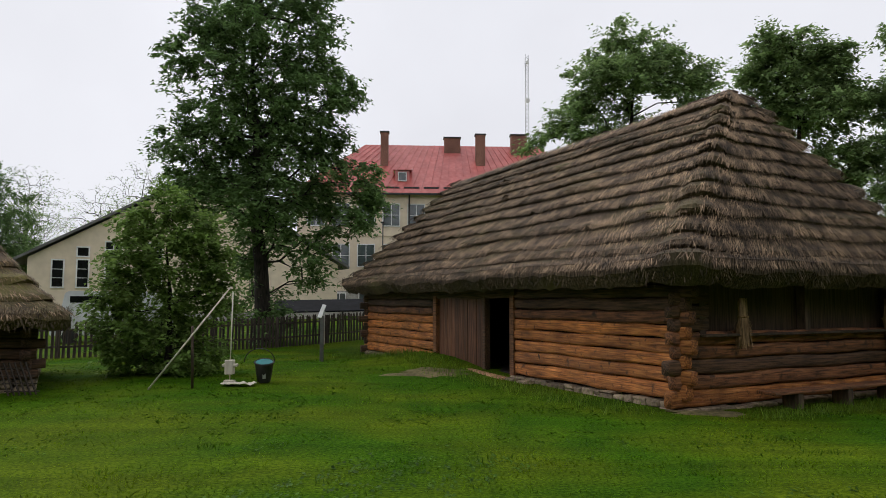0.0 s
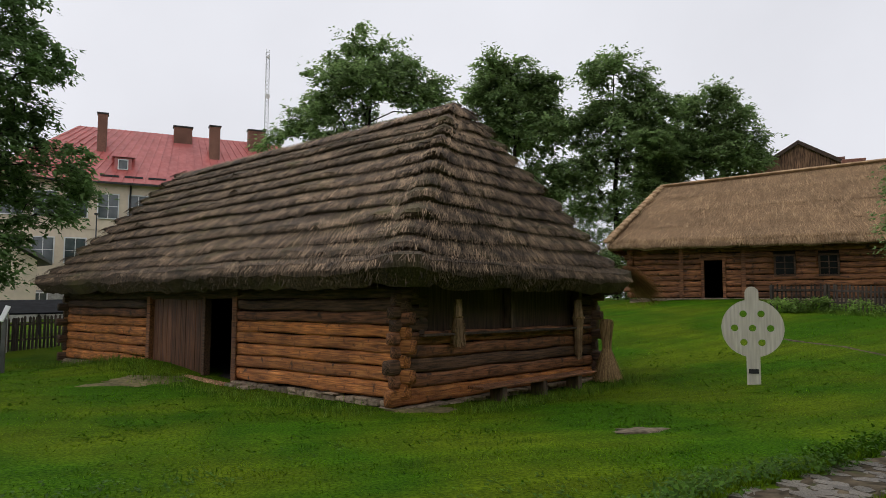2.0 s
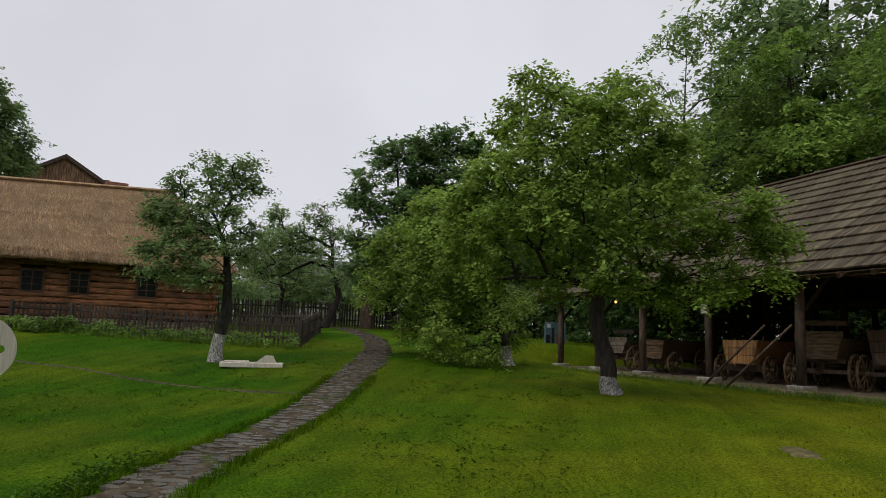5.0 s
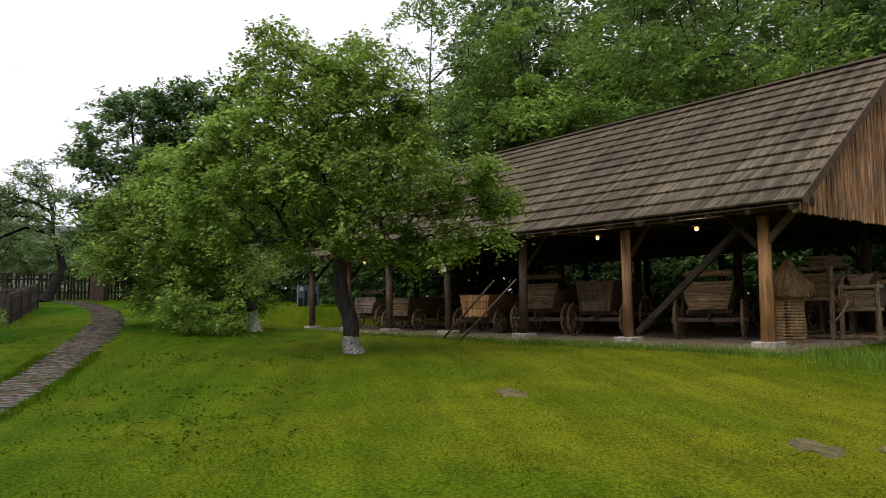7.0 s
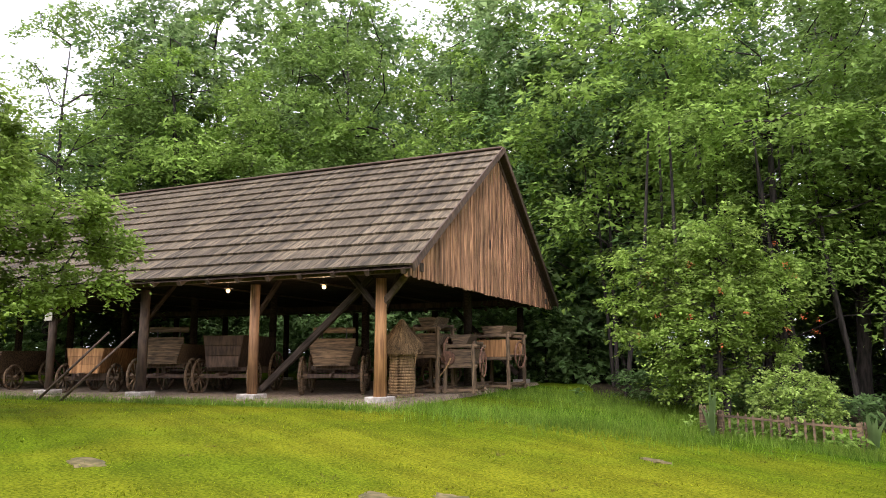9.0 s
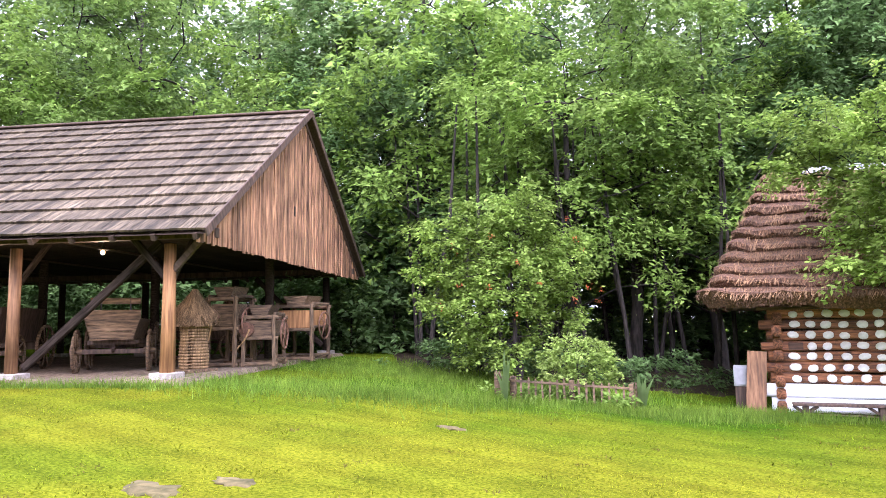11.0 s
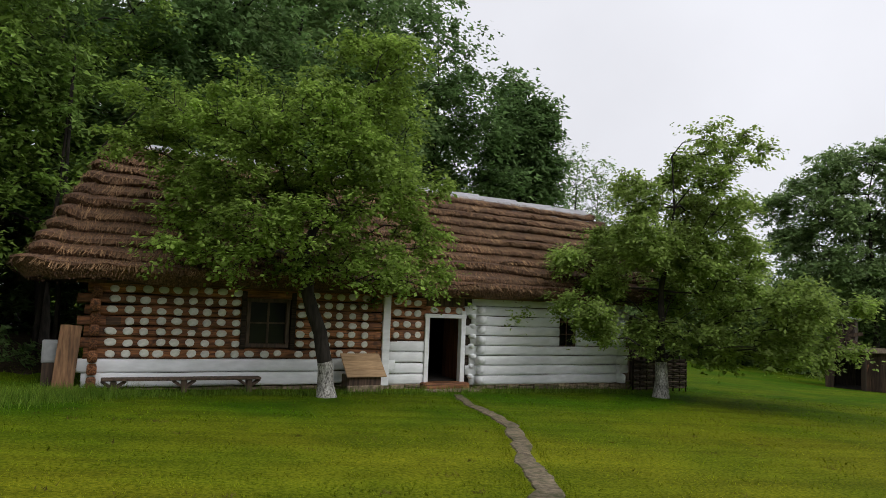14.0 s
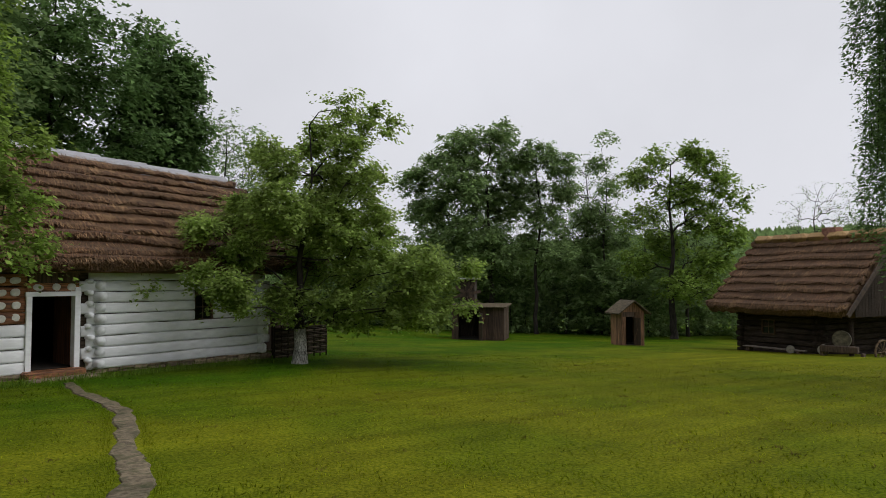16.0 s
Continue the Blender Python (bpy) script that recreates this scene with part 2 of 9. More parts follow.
M_PALE = mat("pale_panel", (0.5, 0.45, 0.36), (0.66, 0.61, 0.51), (22, 22, 1.5), 0.7, 0.15, big=0.06, bigscale=2.0)
M_EARTH = mat("bare_earth", (0.1, 0.075, 0.05), (0.27, 0.205, 0.14), (9, 9, 9), 0.95, 0.6, big=0.25)
M_PATHBED = mat("muddy_joints", (0.035, 0.028, 0.018), (0.12, 0.093, 0.06), (9, 9, 9), 0.95, 0.5, spec=0.1, big=0.3, bigscale=2.0, patch=(0.04, 0.06, 0.01), patchscale=1.6, patchlo=0.56, patchhi=0.66)
M_PEBBLE = mat("worn_pebbles", (0.075, 0.06, 0.038), (0.2, 0.16, 0.108), (9, 9, 9), 0.8, 0.4, obj=0.3, big=0.3, spec=0.2)
M_PATCH = mat("worn_turf", (0.06, 0.055, 0.014), (0.16, 0.125, 0.052), (9, 9, 9), 0.95, 0.5, big=0.3, bigscale=2.0)
M_FENCE_GREY = mat("grey_fence_wood", (0.075, 0.06, 0.048), (0.22, 0.18, 0.15), (20, 20, 2), 0.8, 0.3, obj=0.3)
M_FENCE = mat("dark_fence_wood", (0.018, 0.013, 0.01), (0.068, 0.05, 0.037), (20, 20, 2), 0.8, 0.3, obj=0.3)
# near-black colour that stands in for unlit insides and holes
M_UNLIT = mat("unlit_interior", (0.012, 0.009, 0.007), (0.025, 0.018, 0.014), (5, 5, 5), 0.9, 0.2)
M_BARK = mat("bark", (0.008, 0.0065, 0.005), (0.042, 0.033, 0.026), (14, 14, 3), 0.9, 0.8, big=0.2)
M_BARK_WHITE = mat("limed_bark", (0.1, 0.09, 0.078), (0.56, 0.54, 0.5), (30, 30, 16), 0.9, 0.9, big=0.35, bigscale=5.0, bdist=0.02)
M_BARK_GREY = mat("worn_limed_bark", (0.06, 0.053, 0.045), (0.34, 0.325, 0.3), (30, 30, 16), 0.9, 0.9, big=0.35, bigscale=5.0, bdist=0.02)
M_CREAM = mat("cream_plaster", (0.7, 0.59, 0.44), (0.78, 0.66, 0.5), (2, 2, 2), 0.85, 0.1, big=0.06)
M_PLINTH = mat("stone_plinth", (0.3, 0.28, 0.25), (0.44, 0.42, 0.38), (5, 5, 5), 0.85, 0.3)
M_RED = mat("red_metal_roof", (0.45, 0.115, 0.1), (0.53, 0.15, 0.135), (2, 2, 2), 0.25, 0.05, big=0.12, spec=0.6)
M_ROOFGREY = mat("grey_roof_metal", (0.09, 0.09, 0.085), (0.15, 0.15, 0.14), (3, 3, 3), 0.5, 0.1)
M_BRICK = mat("chimney_brick", (0.16, 0.07, 0.05), (0.28, 0.14, 0.1), (9, 9, 14), 0.85, 0.4)
M_FRAME = mat("white_frame", (0.72, 0.72, 0.7), (0.8, 0.8, 0.78), (4, 4, 4), 0.5, 0)
M_GLASS = mat("window_glass", (0.05, 0.065, 0.065), (0.1, 0.12, 0.12), (1, 1, 1), 0.06, 0, spec=0.8)
M_DARKGLASS = mat("dark_window_glass", (0.006, 0.007, 0.008), (0.015, 0.017, 0.018), (1, 1, 1), 0.12, 0, spec=0.3)
M_STEEL = mat("galvanised_steel", (0.45, 0.46, 0.47), (0.6, 0.61, 0.62), (5, 5, 5), 0.45, 0.1, metal=0.6)
M_BLACK = mat("black_metal", (0.015, 0.015, 0.015), (0.04, 0.038, 0.036), (5, 5, 5), 0.5, 0.1)
M_TEAL = mat("teal_bucket", (0.01, 0.16, 0.17), (0.03, 0.24, 0.25), (5, 5, 5), 0.45, 0.1)
M_VAN = mat("white_car_paint", (0.7, 0.71, 0.72), (0.78, 0.79, 0.8), (2, 2, 2), 0.25, 0, spec=0.6)
M_TARP = mat("dark_roof_sheet", (0.004, 0.005, 0.006), (0.012, 0.013, 0.016), (3, 3, 3), 0.8, 0.1, spec=0.05)
M_RUST = mat("rusty_iron", (0.09, 0.045, 0.025), (0.2, 0.1, 0.06), (14, 14, 14), 0.75, 0.3, obj=0.2)
M_WAGON = mat("wagon_wood", (0.045, 0.03, 0.017), (0.2, 0.132, 0.072), (3, 22, 22), 0.8, 0.4, obj=0.25)
M_LEAF = mat("leaf_mid", (0.122, 0.203, 0.044), (0.23, 0.342, 0.085), (2, 2, 2), 0.6, 0, island=0.4, big=0.3, bigscale=0.5, trans=0.5, spec=0.14)
# pale leaf, lightened so the cherry's colour carries some rain haze
M_LEAF_PALE_HAZE = mat("leaf_pale_haze", (0.21, 0.3, 0.062), (0.35, 0.46, 0.12), (2, 2, 2), 0.55, 0, island=0.4, big=0.25, bigscale=0.6, trans=0.55, spec=0.18)
M_LEAF_BRIGHT = mat("leaf_bright", (0.15, 0.25, 0.042), (0.275, 0.405, 0.085), (2, 2, 2), 0.6, 0, island=0.35, big=0.3, bigscale=0.5, trans=0.5, spec=0.14)
M_LEAF_APPLE = mat("leaf_apple", (0.165, 0.255, 0.04), (0.3, 0.42, 0.09), (2, 2, 2), 0.6, 0, island=0.4, big=0.25, bigscale=0.6, trans=0.5, spec=0.14)
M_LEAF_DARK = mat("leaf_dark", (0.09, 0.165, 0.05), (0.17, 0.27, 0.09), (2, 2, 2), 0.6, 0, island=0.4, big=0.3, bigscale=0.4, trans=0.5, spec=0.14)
# pale cool leaf; on far trees its colour stands in for distance haze
M_LEAF_COOL_HAZE = mat("leaf_cool_haze", (0.155, 0.24, 0.088), (0.27, 0.375, 0.14), (2, 2, 2), 0.6, 0, island=0.35, big=0.25, bigscale=0.4, trans=0.5, spec=0.14)
M_BERRY = mat("orange_berries", (0.4, 0.07, 0.02), (0.6, 0.14, 0.04), (4, 4, 4), 0.5, 0)
M_GRASS = mat("grass_blades", (0.03, 0.098, 0.002), (0.088, 0.19, 0.004), (3, 3, 3), 0.6, 0, island=0.65, big=0.25, bigscale=0.3, trans=0.5, spec=0.05, mown=((0.13, 0.16, 0.005), (0.22, 0.24, 0.014)), patchscale=0.34, patchlo=0.4, patchhi=0.6)

M_TUFT = mat("dark_tuft_blades", (0.035, 0.092, 0.006), (0.075, 0.155, 0.012), (3, 3, 3), 0.6, 0, island=0.4, big=0.25, bigscale=0.4, trans=0.35, spec=0.15)
M_CLIPPING = mat("dry_clippings", (0.06, 0.05, 0.014), (0.17, 0.135, 0.05), (3, 3, 3), 0.8, 0, island=0.4, trans=0.3, spec=0.05)
M_GRASS_LONG = mat("long_grass_blades", (0.075, 0.15, 0.012), (0.18, 0.27, 0.032), (3, 3, 3), 0.6, 0, island=0.4, big=0.25, bigscale=0.4, trans=0.35, spec=0.15)
M_LAWN = mat("lawn", (0.012, 0.046, 0.001), (0.05, 0.122, 0.003), (26, 26, 26), 0.95, 0.6, bscale=(60, 60, 60), big=0.14, bigscale=1.4, c3=(0.029, 0.08, 0.001), lo=0.34, hi=0.66, bdist=0.02, spec=0.04, mown=((0.062, 0.08, 0.002), (0.178, 0.182, 0.009)), streak=0.15, patchscale=0.34, patchlo=0.4, patchhi=0.6)
M_BULB = bpy.data.materials.new("lit_bulb")
M_BULB.use_nodes = True
M_BULB.node_tree.nodes["Principled BSDF"].inputs["Emission Color"].default_value = (1, 0.55, 0.13, 1)
M_BULB.node_tree.nodes["Principled BSDF"].inputs["Emission Strength"].default_value = 1.35


# ---- mesh helpers ----
def link(name, me, material, parent, label=""):
    ob = new(name, me)
    if material and not me.materials:
        me.materials.append(material)
    if parent is not None:
        ob.parent = parent
    if label:
        ob["label"] = label
    return ob


def part(name, bm, material, parent, label=""):
    me = bpy.data.meshes.new(name)
    bm.to_mesh(me)
    bm.free()
    return link(name, me, material, parent, label)


def raw(name, verts, faces, material, parent=None, label="", smooth=False):
    me = bpy.data.meshes.new(name)
    me.from_pydata(verts, [], faces)
    if smooth:
        me.shade_smooth()
    me.update()
    return link(name, me, material, parent, label)


def quads(name, v, material, parent=None, label="", tri=False):
    """v: array of n x 4 x 3 (or n x 3 x 3) corners, each face an island."""
    k = 3 if tri else 4
    n = len(v)
    me = bpy.data.meshes.new(name)
    me.vertices.add(n * k)
    me.vertices.foreach_set("co", np.ascontiguousarray(v, dtype=np.float32).ravel())
    me.loops.add(n * k)
    me.loops.foreach_set("vertex_index", np.arange(n * k, dtype=np.int32))
    me.polygons.add(n)
    me.polygons.foreach_set("loop_start", np.arange(0, n * k, k, dtype=np.int32))
    me.update(calc_edges=True)
    return link(name, me, material, parent, label)


def root(name, x, y, z, rz, label, category, group="", kind=""):
    ob = new(name)
    ob.empty_display_size = 0.3
    ob.matrix_basis = pose(x, y, z, 0, 0, rz)
    return tagged(ob, label, category, group, kind)


def add_box(bm, lo, hi, bevel=0.0, m=None):
    sx, sy, sz = (hi[i] - lo[i] for i in range(3))
    t = Matrix.Translation([(hi[i] + lo[i]) / 2 for i in range(3)]) @ Matrix.Diagonal((sx, sy, sz, 1))
    r = bmesh.ops.create_cube(bm, size=1, matrix=(m @ t) if m else t)
    if bevel:
        e = list({e for v in r["verts"] for e in v.link_edges})
        bmesh.ops.bevel(bm, geom=e, offset=bevel, segments=1, affect="EDGES")


def box(name, lo, hi, material, parent, bevel=0.01, m=None, label=""):
    bm = bmesh.new()
    add_box(bm, lo, hi, bevel, m)
    return part(name, bm, material, parent, label)


def rod(bm, a, b, r1, r2=None, seg=8, caps=True):
    a, b = Vector(a), Vector(b)
    d = b - a
    m = Matrix.Translation((a + b) / 2) @ d.to_track_quat("Z", "Y").to_matrix().to_4x4()
    bmesh.ops.create_cone(bm, cap_ends=caps, segments=seg, radius1=r1, radius2=r1 if r2 is None else r2, depth=d.length, matrix=m)


def pole(name, a, b, r1, material, parent, r2=None, seg=8, label=""):
    bm = bmesh.new()
    rod(bm, a, b, r1, r2, seg)
    for f in bm.faces:
        f.smooth = len(f.verts) == 4
    return part(name, bm, material, parent, label)


def beam(name, a, b, w, h, material, parent, bevel=0.012, label=""):
    a, b = Vector(a), Vector(b)
    d = b - a
    x = d.normalized()
    up = Vector((0, 0, 1)) if abs(x.z) < 0.95 else Vector((0, 1, 0))
    y = up.cross(x).normalized()
    z = x.cross(y)
    m = Matrix((x, y, z)).transposed().to_4x4()
    m.translation = (a + b) / 2
    bm = bmesh.new()
    add_box(bm, (-d.length / 2, -w / 2, -h / 2), (d.length / 2, w / 2, h / 2), bevel)
    ob = part(name, bm, material, parent, label)
    ob.matrix_basis = m
    return ob


def log_mesh(length, h, d, rng, wave=1.0, square=0.48):
    """A hewn log along x from 0, centred in y and z, uneven."""
    ring = 12
    seg = max(4, int(length / 0.38))
    v, f = [], []
    ph = [rng.uniform(0, 6.28) for _ in range(4)]
    tap = wave * rng.uniform(-0.16, 0.16)
    for i in range(seg + 1):
        x = length * i / seg
        wob = 1 + 0.035 * math.sin(ph[0] + 2.1 * i) + rng.uniform(-0.02, 0.02)
        oz = 0.012 * wave * math.sin(ph[1] + i * 0.9)
        oy = 0.012 * math.sin(ph[2] + i * 1.1)
        edge = (wave * rng.uniform(-0.012, 0.012), wave * rng.uniform(-0.014, 0.014))
        thick = 1 + tap * (x / length - 0.5)
        for k in range(ring):
            a = 2 * math.pi * (k + 0.5) / ring
            c, s = math.cos(a), math.sin(a)
            v.append((x, oy + d / 2 * wob * math.copysign(abs(c) ** square, c), oz + thick * h / 2 * math.copysign(abs(s) ** square, s) + edge[s > 0] * abs(s)))
    for i in range(seg):
        for k in range(ring):
            a, b = i * ring + k, i * ring + (k + 1) % ring
            f.append((a, b, b + ring, a + ring))
    f.append(tuple(range(ring - 1, -1, -1)))
    f.append(tuple(range(seg * ring, seg * ring + ring)))
    return v, f


def log(parent, x, y, z, length, h, d, material, rng, turn=0, name="log", label=""):
    v, f = log_mesh(length, h, d, rng, 0.4 if material is M_WHITE else 1.0, 0.85 if name == "log_end" else 0.38 if material is M_WHITE else 0.48)
    ob = raw(name, v, f, material, parent, label, True)
    ob.matrix_basis = pose(x, y, z, 0, 0, turn)
    return ob


def log_wall(parent, x0, x1, y, z0, heights, d, material, rng, openings=(), turn=0, ends=0.22):
    """Courses of logs along x (turn 0) or along y (turn 90) at offset y; openings: (a, b, low, high)."""
    z = z0
    for i, h in enumerate(heights):
        reach = ends * (1.15 if (i + (turn > 0)) % 2 else 0.45)
        spans = [(x0 - reach * (0.75 + 0.5 * rng.random()), x1 + reach * (0.75 + 0.5 * rng.random()))]
        for a, b, low, high in openings:
            if z + h * 0.6 > low and z + h * 0.4 < high:
                spans = [q for s in spans for q in ((s[0], min(s[1], a)), (max(s[0], b), s[1])) if q[1] - q[0] > 0.05]
        for a, b in spans:
            m = material(i, 0.5 * (a + b)) if callable(material) else material
            if turn:
                log(parent, y, a, z + h / 2, b - a, h * 0.955, d, m, rng, 90)
            else:
                log(parent, a, y, z + h / 2, b - a, h * 0.955, d, m, rng)
        z += h


def ring_points(xa, xb, ya, yb, r, nx, ny, na=4):
    """Points round a rectangle with rounded corners, and their outward normals, counted alike for every size."""
    r = max(0.02, min(r, 0.49 * (xb - xa), 0.49 * (yb - ya)))
    pts, nor = [], []
    for cx, cy, a0, n, d in ((xb - r, ya + r, -90, ny, (0, 1)), (xb - r, yb - r, 0, nx, (-1, 0)), (xa + r, yb - r, 90, ny, (0, -1)), (xa + r, ya + r, 180, nx, (1, 0))):
        for i in range(na + 1):
            a = radians(a0 + 90 * i / na)
            pts.append((cx + r * math.cos(a), cy + r * math.sin(a)))
            nor.append((math.cos(a), math.sin(a)))
        length = (yb - ya - 2 * r) if d[0] == 0 else (xb - xa - 2 * r)
        for i in range(1, n):
            pts.append((pts[-1][0] + d[0] * length / n, pts[-1][1] + d[1] * length / n))
            nor.append((d[1], -d[0]))
    return np.array(pts), np.array(nor)


def thatch(parent, x0, x1, y0, y1, ze, a, b, za, zb, courses, mats, rng, lip=0.17, radius=0.55, straw=9000, straw_len=0.4, eave=0.3):
    """A hipped thatched roof in stepped courses, with loose straw. a, b: the ridge's ends; za, zb its heights."""
    nr = np.random.RandomState(rng.randrange(9999))
    ym = 0.5 * (y0 + y1)
    nx, ny = max(8, int((x1 - x0) / 0.22)), max(6, int((y1 - y0) / 0.22))

    def ring(f):
        p, n = ring_points(x0 + (a - x0) * f, x1 + (b - x1) * f, y0 + (ym - 0.12 - y0) * f, y1 + (ym + 0.12 - y1) * f, radius * (1 - 0.75 * f), nx, ny)
        zr = za + (zb - za) * np.clip((p[:, 0] - a) / (b - a), 0, 1)
        z = ze + (zr - ze) * f
        return np.column_stack((p, z)), n
    slope = math.atan2(0.5 * (za + zb) - ze, ym - y0)
    so, su = math.sin(slope), math.cos(slope)

    def wave(n, size):
        w = nr.randn(n)
        k = np.hanning(7)
        return size * (0.6 * np.convolve(np.r_[w, w, w], k / k.sum(), "same")[n:2 * n] * 1.6 + 0.5 * nr.randn(n))
    step = 1.0 / courses
    r0, n_ = ring(0.0)
    r1, _ = ring(1.0)
    n0 = len(r0)
    fall = r0 - r1
    fall /= np.linalg.norm(fall, axis=1)[:, None]
    # courses sag unevenly along the roof and swell over the hips
    kern = np.hanning(19)
    sag = nr.randn(courses, n0 * 3)
    sag = np.array([np.convolve(q, kern / kern.sum(), "same")[n0:2 * n0] for q in sag]) * min(0.2, lip)
    swell = (0.24 if lip > 0.1 else 0.1) * np.abs(n_[:, 0] * n_[:, 1])
    for k in range(courses):
        f0, f1 = k * step, min(1.0, (k + 1) * step + 0.25 * step)
        rows = []
        jag = wave(n0, 0.05)
        big = wave(n0, 0.022)
        th = lip * (1.6 if k == 0 else rng.uniform(0.8, 1.15))
        for f, out, drop in ((f1, 0.01, 0), (f0 + 0.55 * step, 0.55 * th, 0), (f0 + 0.12 * step, th, 0), (f0 - 0.02 * step, th * 0.9, 1), (f0 + (0.04 if k else 0.0) * step, -0.1 if k == 0 else -0.02, 1)):
            p, n = ring(max(0.0, f))
            q = p.copy()
            o = out + ((big + swell) if out > 0.05 else 0)
            q[:, 0] += n[:, 0] * so * o
            q[:, 1] += n[:, 1] * so * o
            q[:, 2] += su * o
            if f < f1 and k:
                q += fall * sag[k][:, None]
            if drop:
                q[:, 2] -= 0.03 + jag + (eave - 0.12 if (k == 0) else 0)
            rows.append(q)
        v = np.vstack(rows)
        f = []
        for r in range(len(rows) - 1):
            for i in range(n0):
                j = (i + 1) % n0
                f.append((r * n0 + i, (r + 1) * n0 + i, (r + 1) * n0 + j, r * n0 + j))
        raw("thatch_course", v.tolist(), f, mats[0], parent)
    # loose straw
    count = straw
    ks = nr.randint(0, courses, count)
    fs = (ks + np.where(ks == 0, 0.0, 0.12) + nr.rand(count) ** 1.5 * 0.85) * step
    idx = nr.randint(0, n0, count)
    t = nr.rand(count)[:, None]
    lowp = r0[idx] * (1 - t) + r0[(idx + 1) % n0] * t
    top = r1[idx] * (1 - t) + r1[(idx + 1) % n0] * t
    base = lowp * (1 - fs[:, None]) + top * fs[:, None]
    down = lowp - top
    down /= np.linalg.norm(down, axis=1)[:, None]
    nn = np.column_stack((n_[idx] * so, np.full(count, su)))
    side = np.cross(down, nn)
    side /= np.linalg.norm(side, axis=1)[:, None]
    frac = fs / step - ks
    thick = np.where(ks == 0, 1.5, 1.0)
    base += nn * (lip * thick * (1.05 - 0.7 * frac) + 0.02 + swell[idx] * (1 - 0.6 * frac))[:, None] + down * (sag[ks, idx] * (1 - frac))[:, None]
    d = down + side * nr.uniform(-0.35, 0.35, (count, 1)) + nn * nr.uniform(-0.02, 0.14, (count, 1))
    d /= np.linalg.norm(d, axis=1)[:, None]
    ln = np.minimum(straw_len * nr.uniform(0.4, 1.1, count), (frac + 0.38) * step * np.linalg.norm(lowp - top, axis=1))[:, None]
    w = side * nr.uniform(0.003, 0.008, (count, 1))
    e = base + d * ln
    quads("loose_straw", np.stack((base - w, base + w, e + w * 0.6, e - w * 0.6), 1), mats[1], parent)["kind"] = "stuff"
    # fringe hanging from the eave
    n = int(2 * (x1 - x0 + y1 - y0) * 260)
    idx = nr.randint(0, n0, n)
    t = nr.rand(n)[:, None]
    e0 = r0[idx] * (1 - t) + r0[(idx + 1) % n0] * t
    no = np.column_stack((n_[idx], np.zeros(n)))
    out = nr.uniform(-0.05, 1.0, n)[:, None]
    th0 = lip * 1.6
    e0 = e0 + no * (so * th0 * out + 0.015) + np.array([0, 0, 1.0]) * (su * th0 * out - 0.02 + nr.uniform(-0.14, 0.26, n)[:, None])
    sd = np.column_stack((-n_[idx, 1], n_[idx, 0], np.zeros(n)))
    dd = np.array([0, 0, -1.0]) + no * nr.uniform(-0.1, 0.55, n)[:, None] + sd * nr.uniform(-0.25, 0.25, n)[:, None]
    e1 = e0 + dd * nr.uniform(0.05, 0.15, n)[:, None] * (eave / 0.3)
    ww = sd * nr.uniform(0.005, 0.011, n)[:, None]
    quads("eave_fringe", np.stack((e0 - ww, e0 + ww, e1 + ww * 0.5, e1 - ww * 0.5), 1), mats[-1], parent)["kind"] = "stuff"
    # dark underside: a flat added sheet whose colour stands in for roof shade
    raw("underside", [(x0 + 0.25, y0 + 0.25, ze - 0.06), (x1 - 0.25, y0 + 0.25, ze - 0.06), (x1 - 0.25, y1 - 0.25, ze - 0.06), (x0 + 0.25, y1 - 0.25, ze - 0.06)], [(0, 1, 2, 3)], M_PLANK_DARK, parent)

# ---- ground ----
SPOTS = np.array([(0.9, 0.2, 0), (4.2, 12.3, -0.25), (-3, 25.3, -0.3), (10.6, 15.6, -0.3), (-3.8, 15.3, -0.12), (-3.5, 20.7, -0.12), (-7.7, 14.2, -0.12),
    (-4.4, 30, -0.1), (12.4, 12.6, -0.09), (19.3, 11.6, 0.75), (18.4, 10.1, 0.66), (23.5, 26.1, 1.93), (31.5, 18, 1.55), (23, 19.5, 1.4), (24.5, 11.3, 1.14),
    (31.3, 13.3, 1.68), (20.3, 7.6, 0.85), (36.8, 14.7, 1.9), (17.6, 0.8, 0.49), (15.4, -8.2, 0.42), (26.6, -0.7, 0.5), (20.5, -15, 0.5), (9.8, -12.4, -0.08),
    (5.6, -16.8, -0.5), (-2.4, -19.2, -0.66), (-8.8, -21, -0.8), (-30.5, -23, -1.8), (-29.6, -34.4, -2.25), (-36.6, -20.7, -2.2)])
FAR = np.array([(x, y, z) for x, y, z in ((70, 70, 3), (-70, 70, -0.3), (70, -60, 1), (-80, -60, -5), (0, 90, 0), (90, 0, 2.5), (-60, 10, -1.5), (0, -70, 0), (400, 0, 3), (-400, 0, -8), (0, 400, 2), (0, -400, 0), (3000, 3000, 4), (-3000, 3000, 0), (3000, -3000, 4), (-3000, -3000, -8))])
KNOTS = np.vstack((SPOTS, FAR))
DIST = np.sqrt(((KNOTS[:, None, :2] - KNOTS[None, :, :2]) ** 2).sum(2) + 4.0)
COEF = np.linalg.solve(DIST - 0.35 * np.eye(len(KNOTS)), KNOTS[:, 2])


